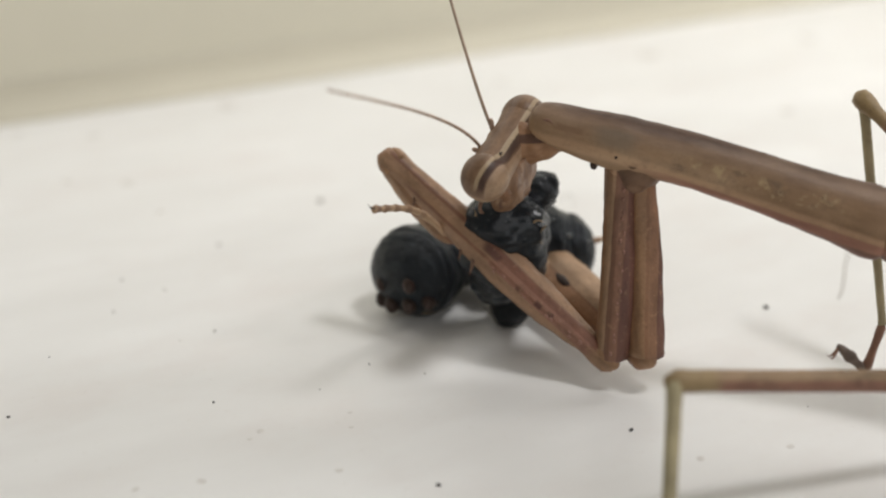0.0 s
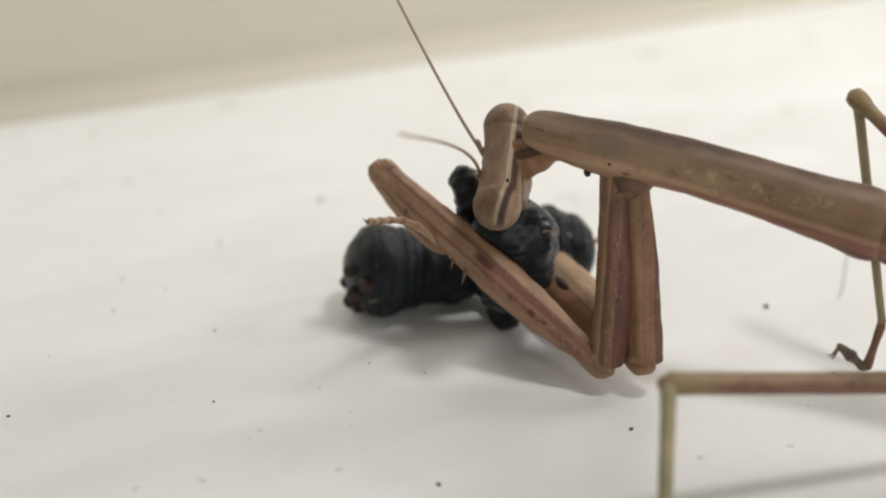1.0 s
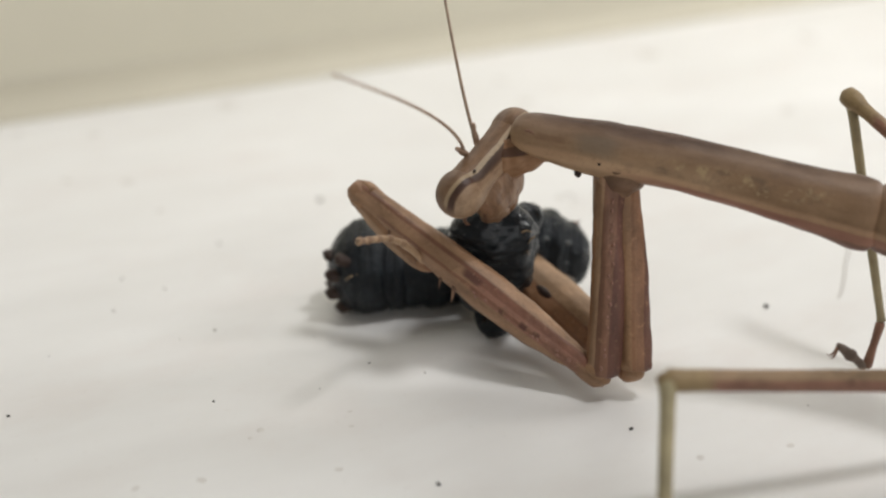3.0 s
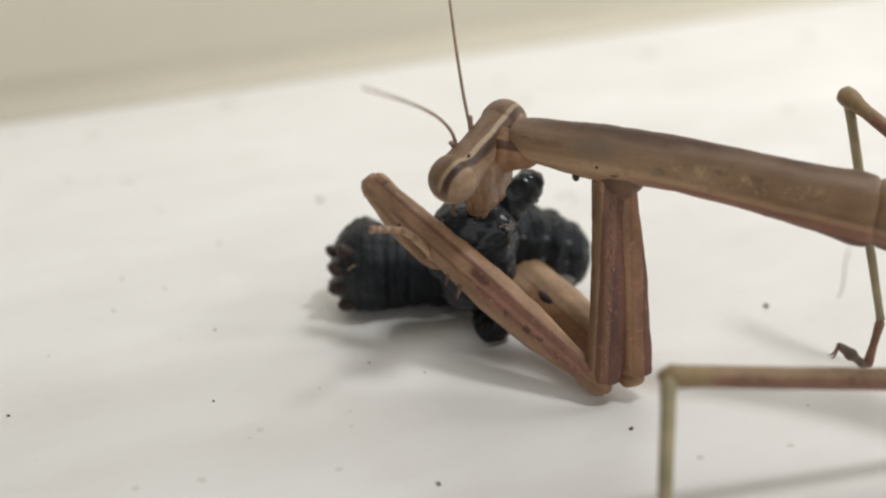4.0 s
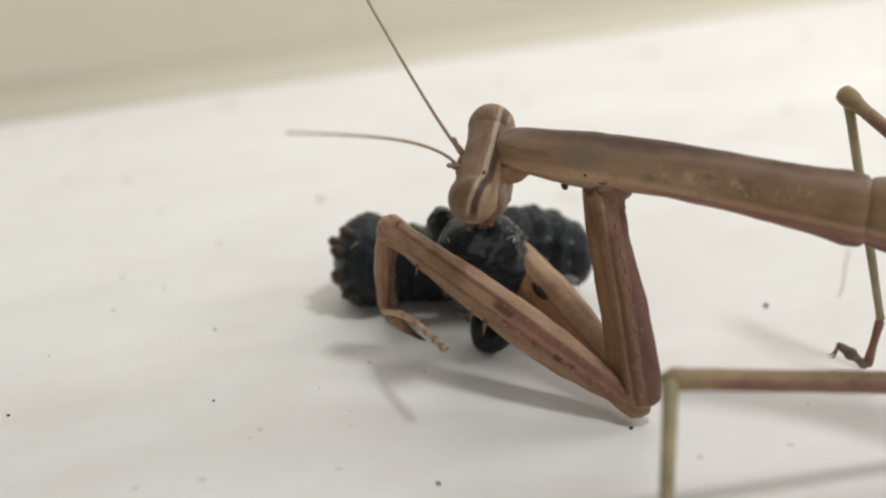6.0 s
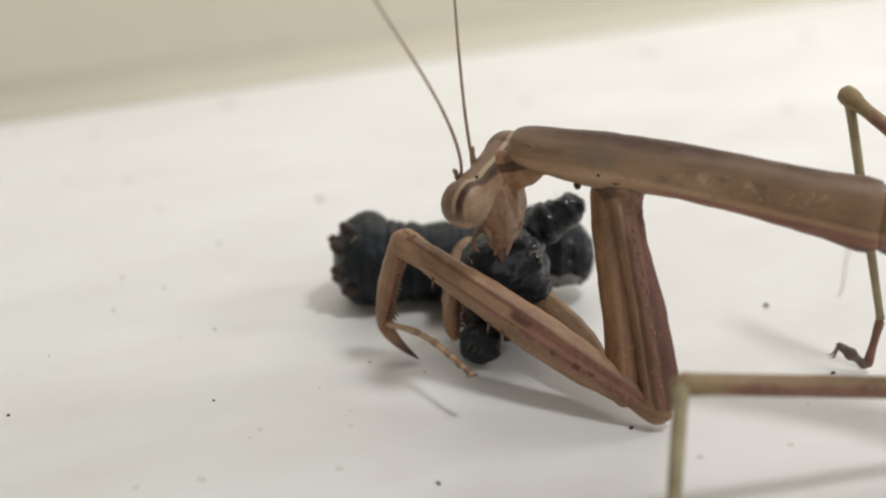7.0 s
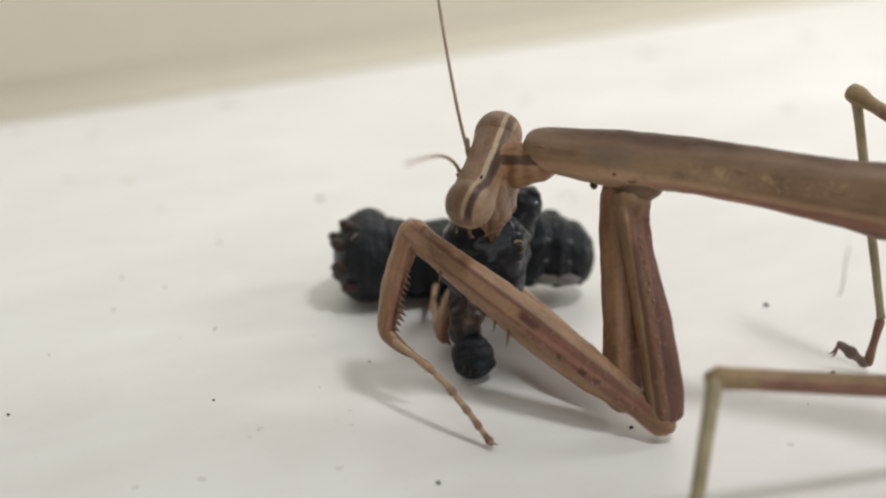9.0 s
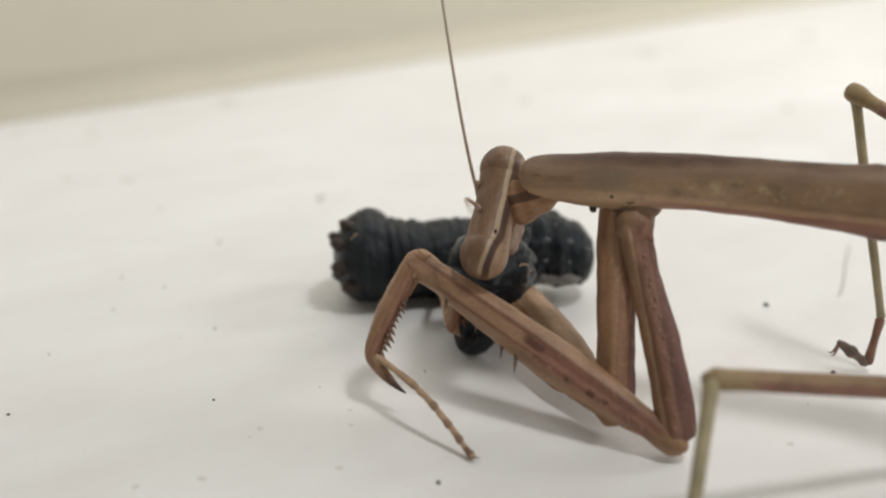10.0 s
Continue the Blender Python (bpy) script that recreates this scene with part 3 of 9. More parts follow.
bmesh.ops.rotate(bm, verts=bm.verts, cent=(0, 0, 0), matrix=TURNED)
part("face", bm, FACE, head, "pale tan tapering face with darker streaks")
# folds of the cheek and the mouthparts draping down to the prey
for z0, z1, x0, x1, ln, r, mat in ((-1.9, -0.8, -0.6, -0.6, 2.9, 0.55, CHEEK), (-1.0, -0.4, -1.05, -0.95, 3.5, 0.52, PALEFOLD), (0.1, 0.1, -1.15, -1.0, 3.5, 0.55, CHEEK), (1.0, 0.6, -1.05, -0.9, 2.9, 0.5, PALEFOLD)):
    bm = B()
    tube(bm, [(0.0, 0, 0, r * 0.5, r * 0.4), (0.35, 0, 0, r, r * 0.8), (ln * 0.5, 0, 0.06, r * 1.12, r * 0.9), (ln * 0.8, 0.03, 0.0, r * 0.95, r * 0.8), (ln, 0.08, -0.08, r * 0.4, r * 0.35)],
         18, 14, ridge=((250, 0.15, 14), (300, 0.1, 12)), rough=0.14, grain=2.2, wave=lambda x: 1 + 0.05 * math.sin(x * 5.3))
    fold = part("cheek_fold", bm, mat, head, "pale streaked fold of the cheek" if mat is PALEFOLD else "orange-brown fold of the cheek")
    way = Vector((x1 - x0, -ln, z1 - z0)).normalized()
    side = way.cross(Vector((1, 0, 0))).normalized()
    fold.matrix_local = Matrix.Translation(Vector((x0, -0.35, z0)) * M) @ Matrix((way, side, way.cross(side))).transposed().to_4x4()
for px, pz, ln, f in ((0.1, -0.25, 0.6, 1.1), (0.25, 0.3, 0.7, 1.1), (-0.3, 0.05, 0.55, 1.3), (-0.65, -0.45, 0.6, 1.3), (-0.1, -0.8, 0.5, 1.2)):
    bm = B()
    tube(bm, [(0, 0, 0, 0.1, 0.1), (0.1, 0, 0, 0.16, 0.15), (ln * 0.6, 0.06, 0.03, 0.15, 0.13), (ln, 0.15, 0.08, 0.05, 0.04)], 8, 9, rough=0.06, grain=4.0)
    bmesh.ops.rotate(bm, verts=bm.verts, cent=(0, 0, 0), matrix=TURNED)
    finger = part("mouth_finger", bm, PINKLIP, head, "small tan finger-like mouthpart")
    finger.location = (px * M, -3.9 * M, pz * M)
    finger.scale = (f, f, f)
bm = B()
blob(bm, (0, 0, 0), (0.5, 0.7, 0.75), 14, 0.16, 1.8)
lip = part("upper_lip", bm, PINKLIP, head, "pinkish tan lip above the jaws")
lip.location = (-0.55 * M, -3.55 * M, -0.15 * M)
for s in (-1, 1):
    bm = B()
    tube(bm, [(0, 0, 0, 0.34, 0.3), (0.8, 0.12 * s, 0, 0.33, 0.28), (1.4, 0.3 * s, 0, 0.1, 0.1)], 8, 10)
    bmesh.ops.rotate(bm, verts=bm.verts, cent=(0, 0, 0), matrix=TURNED)
    jaw = part("mandible", bm, MOUTH, head)
    jaw.location = (-0.2 * M, -3.7 * M, -0.5 * s * M)
    # a jointed feeler: out from the cheek, then curled down and in
    bm = B()
    reach = ((0, 0, 0, 0.13), (0.3, -0.22, 0.42, 0.17), (0.4, -0.35, 0.75, 0.12), (0.42, -0.55, 0.95, 0.13), (0.4, -0.85, 1.02, 0.1), (0.35, -1.1, 0.95, 0.11), (0.25, -1.3, 0.8, 0.04))
    for (ax, ay, az, r0), (bx, by, bz, r1) in zip(reach, reach[1:]):
        limb(bm, (ax, ay, az * s), (bx, by, bz * s), r0, r1)
    palp = part("palp", bm, MOUTH, head, "thin bent tan feeler beside the mouth")
    palp.location = (0.1 * M, -2.35 * M, 1.15 * s * M)
    bm = B()
    blob(bm, (0.02, 0, 2.72 * s), (1.36, 1.36, 1.38), 32, 0.03, 1.0)
    part("eye", bm, EYEM, head, "rounded brown compound eye carrying the head's stripes")
bm = B()
blob(bm, (-0.44, 1.17, -1.75), (0.09, 0.09, 0.12), 8)
part("eye_speck", bm, DARKTIP, head, "tiny black speck at the edge of the eye")
bm = B()
# neck: x from under the front of the prothorax to the back of the head
tube(bm, [(-0.6, 0, 0.1, 0.3, 0.25), (0.6, 0, 0.05, 0.6, 0.5), (1.8, 0, 0.1, 0.95, 1.0), (3.0, 0, 0.12, 1.08, 1.24), (4.4, 0, 0.1, 0.98, 1.15), (5.0, 0, 0, 0.5, 0.6)],
     34, 24, ridge=((335, 0.12, 9), (20, -0.08, 8)), rough=0.2, grain=1.6, wave=lambda x: 1 + 0.04 * math.sin(x * 7))
mpart("neck", "neck", bm, NECK, "short wrinkled orange-brown neck")


def spike(name, tip, r, material, bend=(0, 0, 0)):
    """One pointed spine as a mesh to be shared by its repeats."""
    bm = B()
    cone(bm, (0, 0, 0), tip, r, 6, bend, 4)
    return share(name, bm, material)


def share(name, bm, material):
    me = bpy.data.meshes.new(name)
    bm.to_mesh(me)
    bm.free()
    for p in me.polygons:
        p.use_smooth = True
    me.materials.append(material)
    return me


SPINE = spike("spine", (-0.5, 0.1, -0.95), 0.17, SPINEM)
TOOTH = spike("tooth", (0.2, -0.05, 0.42), 0.13, MOUTH)
KNOB = spike("granule", (0.05, 0.02, 0.15), 0.09, COXA)
bm = B()
blob(bm, (0, 0, 0), (0.16, 0.07, 0.11), 8)
BEAD = share("bead", bm, BEADM)


def row_of(name, me, parent, places, size=1.0, grow=0.0):
    for k, p in enumerate(places):
        ob = new(name, me)
        ob.parent = parent
        ob.location = Vector(p) * M
        f = size * (1 + 0.22 * math.sin(5.1 * k + 1)) * (1 + grow * k / max(1, len(places) - 1))
        ob.scale = (f, f, f)


# a limb's faces: corners (angle in degrees from the side that is seen, reach)
COXA_FORM = ((6, 1.14), (52, 0.98), (95, 1.12), (140, 0.95), (180, 1.0), (225, 0.96), (268, 1.12), (318, 1.04))
FEMUR_FORM = ((28, 1.08), (62, 1.06), (92, 1.1), (150, 1.0), (205, 1.04), (262, 1.1), (300, 1.03), (338, 1.12))
TIBIA_FORM = ((20, 1.02), (80, 1.08), (120, 0.95), (165, 1.06), (215, 1.0), (268, 1.1), (320, 1.0))


def foreleg(side, near):
    # coxa: x from the body down to the elbow
    bm = B()
    b = 0.0 if near else 0.32
    prism(bm, [(-0.3, 0, 0.0, 0.45, 0.5), (0.5, 0, 0.5 * b, 0.72, 0.86), (1.6, 0, 0.06 + b, 0.68, 0.84), (3.4, 0, -0.02 + b, 0.66, 0.8 + 0.3 * b), (6, 0, -0.22 + b, 0.72, 0.92 + 0.15 * b), (9, 0, -0.34 + b, 0.78, 0.98), (10.8, 0, -0.28 + 0.7 * b, 0.8, 1.0), (11.6, 0, -0.22 + 0.4 * b, 0.78, 0.96), (12.0, 0, -0.2, 0.68, 0.84), (12.2, 0, -0.2, 0.4, 0.5)],
          COXA_FORM, 34, 4, 0.05, 1.2)
    coxa = mpart("coxa_" + side, "coxa", bm, COXA if near else COXAIN, "upright foreleg coxa, tan on one face and reddish brown on the other")
    bm = B()
    tube(bm, [(-0.5, 0, 0, 0.5, 0.6), (-0.3, 0, 0, 0.88, 1.02), (0.4, 0, 0.0, 0.9, 1.02), (0.8, 0, -0.02, 0.82, 0.92), (1.3, 0.02, -0.03, 0.72, 0.8), (1.55, 0.02, -0.03, 0.5, 0.55)],
         22, 26, ridge=((20, 0.06, 10), (60, -0.05, 9), (330, 0.06, 12)), rough=0.2, grain=1.7)
    part("collar", bm, COXA if near else COXAIN, coxa, "wrinkled swollen top of the coxa")
    bm = B()
    blob(bm, (11.75, 0.05, 0.02), (0.6, 0.7, 0.86), 22, 0.08, 1.4)
    part("elbow_knob", bm, JOINT, coxa, "knobbly tan end of the coxa at the elbow")
    row_of("granule", KNOB, coxa, [(1.8 + 0.62 * k, 0.05, 0.62 + 0.012 * k - 0.25 * math.sin(math.pi * k / 16)) for k in range(16)], 0.8)
    if near:
        row_of("bead", BEAD, coxa, [(2.2 + 0.58 * k + 0.12 * math.sin(3.7 * k), 0.66 + 0.012 * k, -0.3 - 0.18 * math.sin(math.pi * k / 17) + 0.1 * math.sin(2.9 * k)) for k in range(17)], 0.7)
    # femur: x from the elbow to the knee, z up, cut square and flared at the knee
    bm = B()
    k, cut = (1.0, 0.0) if near else (1.42, 2.1)
    prism(bm, [(-0.6, 0, 0, 0.3, 0.35), (-0.1, 0, 0, 0.6, 0.68), (1.5, 0, 0.0, 0.62, 0.66), (4.5, 0, -0.05, 0.78, 1.0 * k), (7.5, 0, -0.05, 0.84, 1.12 * k), (11 - 0.2 * cut, 0, 0.0, 0.8, 1.02 * k), (14.5 - 0.6 * cut, 0, 0.05, 0.68, 0.82 * k),
               (16.2 - cut, 0, 0.05, 0.62, 0.74 + 0.4 * (k - 1)), (17.0 - cut, 0, 0.05, 0.66, 0.82 + 0.4 * (k - 1)), (17.5 - cut, 0, 0.05, 0.62, 0.78 + 0.4 * (k - 1)), (17.8 - cut, 0, 0.05, 0.4, 0.5 + 0.4 * (k - 1))],
          FEMUR_FORM, 44, 4, 0.06, 1.0)
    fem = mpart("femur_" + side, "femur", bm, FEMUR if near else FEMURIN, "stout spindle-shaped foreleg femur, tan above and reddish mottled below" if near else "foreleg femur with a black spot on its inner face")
    bm = B()
    blob(bm, (0.2, 0, 0.08), (0.95, 0.72, 0.64), 22, 0.07, 1.4)
    part("trochanter", bm, JOINT, fem, "rounded tan elbow joint")
    row_of("spine", SPINE, fem, [(9.6, 0.3, -0.88 * k), (10.6, 0.2, -0.85 * k), (12.6 - 0.5 * cut, -0.3, -0.72 * k), (14.6 - 0.7 * cut, 0.3, -0.6 * k)], 0.85)
    if near:
        row_of("bead", BEAD, fem, [(1.8 + 0.52 * j + 0.2 * math.sin(2.3 * j), 0.68 + 0.014 * j, -0.3 - 0.16 * math.sin(1.7 * j) - 0.02 * j) for j in range(14)], 0.75)
    else:
        bm = B()
        blob(bm, (8.2, 0.8, 0.02), (0.9, 0.15, 0.26), 14, 0.1, 1.5)
        part("black_spot", bm, DARKTIP, fem, "black oval spot")
    for y, z in ((0.36, 0.66), (-0.3, 0.7), (0.3, -0.58)):
        bm = B()
        cone(bm, (16.8 - cut, y, z * 0.86), (17.65 - cut, y * 1.05, z * 1.06), 0.3, 8, steps=4)
        part("knee_lobe", bm, JOINT, fem, "short pointed lobe at the knee")
    side = "near" if near else "farfore"
    # tibia: x from the knee to its end, toothed on the lower side, ending in a hooked claw
    bm = B()
    prism(bm, [(-0.7, 0, 0, 0.35, 0.4), (-0.35, 0, 0, 0.58, 0.66), (0.3, 0, -0.06, 0.6, 0.72), (1.0, 0, -0.16, 0.58, 0.68), (2.9, 0, -0.3, 0.54, 0.62), (4.7, 0, -0.2, 0.48, 0.54), (5.6, 0, -0.02, 0.44, 0.5), (6.1, 0, 0.16, 0.3, 0.34), (6.3, 0, 0.24, 0.12, 0.14)],
          TIBIA_FORM, 28, 3, 0.04, 1.4)
    tib = mpart("tibia_" + side, "tibia", bm, TIBIA, "curved toothed foreleg tibia, tan brown")
    row_of("tooth", TOOTH, tib, [(0.95 + 0.335 * j, -0.22, 0.24 + 0.012 * j) for j in range(14)], 0.7, 0.75)
    bm = B()
    tube(bm, [(0, 0, 0, 0.36, 0.36), (0.4, 0, -0.02, 0.4, 0.42), (1.2, 0, -0.02, 0.3, 0.32), (2.0, 0, 0.1, 0.18, 0.2), (2.7, 0, 0.3, 0.06, 0.07), (2.85, 0, 0.36, 0.02, 0.02)], 14, 12)
    # the hook leaves the end of the tibia nearly square to it
    bmesh.ops.rotate(bm, verts=bm.verts, cent=(0, 0, 0), matrix=Matrix.Rotation(radians(-62), 3, "Y"))
    bmesh.ops.translate(bm, verts=bm.verts, vec=Vector((5.75, -0.05, 0.05)) * M)
    if not near:
        bmesh.ops.scale(bm, verts=bm.verts, vec=(0.92, 0.8, 0.3))
    part("claw", bm, CLAW, tib, "hooked terminal claw, dark at the tip")
    bm = B()
    x = 0.0
    arch = lambda q: -0.7 * math.sin(math.pi * min(1.0, q / 8.8)) ** 1.2
    for i, ln in enumerate((3.95, 1.65, 1.25, 1.0, 0.95)):
        tube(bm, [(x, 0, arch(x), 0.12, 0.12), (x + 0.1, 0, arch(x + 0.1), 0.2 - 0.012 * i, 0.21 - 0.012 * i), (x + ln * 0.5, 0, arch(x + ln * 0.5), 0.17, 0.18), (x + ln * 0.88, 0, arch(x + ln * 0.88), 0.215, 0.24), (x + ln + 0.06, 0, arch(x + ln), 0.12, 0.12)], 12, 10, rough=0.03, grain=3.0)
        x += ln
    tar = mpart("tarsus_" + side, "tarsus", bm, TARSUS, "thin jointed tan foreleg foot")
    bm = B()
    for s in (-1, 1):
        cone(bm, (x - 0.1, 0, 0), (x + 0.32, 0.22 * s, -0.12), 0.07, 5, bend=(0, 0, 0.05))
    part("foot_claw", bm, DARKTIP, tar)


foreleg("near", True)
foreleg("far", False)


def walking_leg(key, femur_len, shin_len, thick, knee=1.0):
    bm = B()
    tube(bm, [(-0.5 * knee, 0, 0, 0.2 * thick, 0.2 * thick), (-0.35 * knee, 0, 0, 0.38 * thick * knee, 0.4 * thick * knee), (0.3, 0, 0, 0.43 * thick * knee, 0.45 * thick * knee), (1.2, 0, 0, 0.4 * thick, 0.42 * thick), (femur_len * 0.6, 0, 0, 0.42 * thick, 0.46 * thick), (femur_len, 0, 0, 0.5 * thick, 0.55 * thick)], 18, 14, rough=0.03)
    mpart("femur_mid_" + key, "walking_femur", bm, WALKLEG, "slender olive and reddish brown walking-leg femur")
    bm = B()
    tube(bm, [(-0.4, 0, 0, 0.2, 0.2), (0, 0, 0, 0.38 * thick, 0.38 * thick), (0.7, 0, 0, 0.31 * thick, 0.31 * thick), (shin_len * 0.7, 0, 0, 0.27 * thick, 0.27 * thick), (shin_len - 0.5, 0, 0, 0.24 * thick, 0.24 * thick), (shin_len, 0, 0, 0.28 * thick, 0.28 * thick)], 18, 12, rough=0.02)
    k = "tibia_far" if key == "far" else "tibia_mid_near"
    mpart(k, "walking_tibia", bm, SHIN, "thin straight olive shin")


walking_leg("far", 9.5, 13.0, 1.0, 1.3)
walking_leg("near", 22.0, 8.6, 1.3)
bm = B()
tube(bm, [(0, 0, 0, 0.2, 0.2), (0.15, 0, 0, 0.28, 0.28), (1.4, 0, 0, 0.23, 0.23), (2.7, 0, 0, 0.3, 0.3), (2.9, 0, 0, 0.2, 0.2)], 10, 12)
foot = mpart("tarsus_far", "walking_tarsus", bm, SHANK, "reddish brown foot with a curled dark tip")
bm = B()
tube(bm, [(0, 0, 0, 0.18, 0.18), (0.2, 0, 0, 0.27, 0.27), (0.9, 0, 0.0, 0.25, 0.27), (1.3, 0, 0.0, 0.32, 0.38), (1.8, 0, 0.0, 0.26, 0.26), (2.25, 0, 0, 0.12, 0.12)], 14, 12, wave=lambda x: 1 + 0.12 * math.sin(x * 7))
toe = part("toe", bm, TOE, foot, "grey-brown toe joints")
toe.matrix_local = Matrix.Translation((2.9 * M, 0, 0)) @ Matrix.Rotation(radians(116), 4, "Y")
bm = B()
for s in (-1, 1):
    cone(bm, (0, 0, 0), (0.35, 0.3 * s, -0.75), 0.09, 6, bend=(0.35, 0.1 * s, -0.1), steps=6)
claw = part("foot_claw", bm, SHANK, foot, "curled brown claw")
claw.matrix_local = Matrix.Translation((1.98 * M, 0, -1.95 * M)) @ Matrix.Rotation(radians(-30), 4, "Y")
bm = B()
tube(bm, [(0, 0, 0, 0.25, 0.25), (1.5, 0, 0, 0.2, 0.2), (3.5, 0, 0, 0.15, 0.15)], 8, 10)
mpart("tarsus_mid_near", "walking_tarsus", bm, SHANK, "thin brown foot")


def antenna(key, length, bow, r0, r1):
    bm = B()
    n = int(length * 2.2)
    knots = []
    for i in range(n + 1):
        u = i / n
        z = bow * (math.sin(math.pi * u ** 0.6))
        r = r0 + (r1 - r0) * u + (0.09 if i == 0 else 0.0)
        knots.append((length * u, 0, z, r, r))
    tube(bm, knots, n * 4, 8, wave=lambda x: 1 + 0.10 * math.sin(x * 24))
    thread = mpart("antenna_" + key, "antenna", bm, ANTM, "long thin thread-like brown antenna")
    bm = B()
    tube(bm, [(-0.45, 0, 0, 0.16, 0.16), (-0.2, 0, 0, 0.2, 0.2), (0.25, 0, 0, 0.17, 0.17), (0.4, 0, 0, 0.13, 0.13), (0.55, 0, 0, 0.15, 0.15), (0.85, 0, 0, 0.11, 0.11)], 12, 10, rough=0.04, grain=3.0)
    part("scape", bm, SCAPE, thread, "thick tan first joint of the antenna")


antenna("near", 14.5, 0.8, 0.105, 0.06)
antenna("far", 17.0, -0.25, 0.105, 0.045)


# ---- caterpillar ----
caterpillar = new("caterpillar")
caterpillar.location = (0.001, 0.009, 0)
tagged(caterpillar, "black segmented caterpillar, half eaten, lying on the ledge", "caterpillar")
LARVAPARTS = {}


def lpart(key, name, bm, material, label=""):
    LARVAPARTS[key] = part(name, bm, material, caterpillar, label)
    return LARVAPARTS[key]


WARTROWS = ((20, 0.05, 12), (60, 0.06, 11), (100, 0.05, 12), (145, 0.06, 11), (180, 0.07, 10), (215, 0.06, 11), (255, 0.05, 12), (300, 0.06, 11), (340, 0.05, 12))
bm = B()
larva_body(bm, [(-1.6, 0, 0, 1.3, 1.5), (-0.5, 0, 0.2, 2.1, 2.3), (1.5, 0, 0.35, 2.5, 2.55), (3.2, 0, 0.4, 2.45, 2.5), (4.4, 0, 0.3, 2.6, 2.65), (6.2, 0, 0.05, 2.95, 3.05), (7.2, 0, 0.15, 2.7, 2.8), (7.9, 0, 0.15, 2.0, 2.15), (8.3, 0, 0.15, 1.15, 1.3), (8.5, 0, 0.15, 0.35, 0.4)],
           1.9, 130, 48, (), 0.35, 0.16, 0.7, 0.03, ((0.9, 0.05, 0.18), (2.5, 0.05, 0.16), (3.7, 0.07, 0.13), (4.4, 0.05, 0.1), (5.05, 0.08, 0.13), (6.7, 0.02, 0.12)))
rear = lpart("rear_section", "rear_section", bm, LARVA, "plump black ringed end of the caterpillar with stubby brown legs")
# stubby jointed legs in two rows round the blunt end
for lx, ly, lz, tilt, yaw, f in ((6.9, -1.45, -1.5, 20, 2, 1.1), (7.3, -1.5, -0.5, 6, 4, 1.2), (7.2, -1.5, 0.65, -12, 4, 1.25), (6.65, -1.45, 1.65, -26, 2, 1.25),
                                 (7.3, -0.2, 1.1, -14, 0, 1.1), (7.5, -0.2, -0.9, 10, 0, 1.1)):
    bm = B()
    tube(bm, [(-0.5, 0, 0, 0.46, 0.4), (0.2, 0, 0.02, 0.47, 0.42), (0.45, 0, 0.02, 0.42, 0.37), (0.62, 0, 0.0, 0.44, 0.39), (0.9, 0, -0.02, 0.4, 0.34), (1.05, 0, -0.04, 0.33, 0.27), (1.18, 0, -0.08, 0.18, 0.15), (1.24, 0, -0.1, 0.05, 0.05)], 16, 12, rough=0.09, grain=2.4)
    leg = part("leg", bm, LARVALEG, rear)
    leg.matrix_local = Matrix.Translation(Vector((lx, ly, lz)) * M) @ Matrix.Rotation(radians(-yaw), 4, "Z") @ Matrix.Rotation(radians(tilt), 4, "Y") @ Matrix.Diagonal((f, f, f, 1))
bm = B()
tube(bm, [(-0.5, 0, 0.12, 0.03, 0.03), (-0.25, 0, 0.03, 0.1, 0.09), (0.1, 0, 0, 0.12, 0.1), (0.45, 0, 0.1, 0.09, 0.08), (0.6, 0, 0.2, 0.02, 0.02)], 10, 8, rough=0.04, grain=4.0)
mark = part("pale_mark", bm, PALE, rear, "short pale streak beside the legs")
mark.matrix_local = Matrix.Translation(Vector((7.0, -2.3, -1.25)) * M) @ Matrix.Rotation(radians(-20), 4, "Y")
bm = B()
larva_body(bm, [(-2.6, 0, 0, 1.4, 1.6), (-1.0, 0, 0.1, 2.2, 2.4), (0.8, 0, 0.1, 2.4, 2.5), (2.4, 0, -0.1, 2.3, 2.3), (3.5, 0, -0.35, 2.0, 2.0), (4.15, 0, -0.5, 1.5, 1.6), (4.45, 0, -0.6, 0.7, 0.8)],
           1.55, 90, 48, WARTROWS, 0.5, 0.16, 1.0, 0.12)
front = lpart("front_section", "front_section", bm, LARVA, "black ringed fore part with paler flecks")
bm = B()
blob(bm, (1.7, -0.6, -1.85), (1.9, 1.3, 0.5), 18, 0.25, 1.3)
part("belly", bm, PALEBELLY, front, "pale grey underside")
for wx, wz, f in ((-0.95, 0.5, 0.9), (0.55, 0.55, 1.1), (2.1, 0.4, 1.1), (3.45, -0.05, 0.9), (0.5, -0.75, 0.7), (2.1, -0.85, 0.7), (1.3, 1.5, 0.6)):
    bm = B()
    blob(bm, (0, 0, 0), (0.24, 0.13, 0.15), 10, 0.05, 3)
    wart = part("wart", bm, WART, front, "small pale wart")
    wart.location = (wx * M, (-2.38 + 0.16 * wz * wz + 0.03 * wx * wx) * M, wz * M)
    wart.scale = (f, f, f)
bm = B()
larva_body(bm, [(-0.6, 0, 0, 1.0, 1.3), (0.1, 0, 0, 1.7, 2.2), (1.4, 0, 0, 2.1, 2.65), (3.2, 0, 0, 2.2, 2.6), (4.8, 0, -0.1, 1.9, 2.1), (6.0, 0, -0.2, 1.2, 1.3), (6.5, 0, -0.2, 0.4, 0.5)], 1.9, 80, 48, (), 0.2, 0.42, 0.75, 0.05)
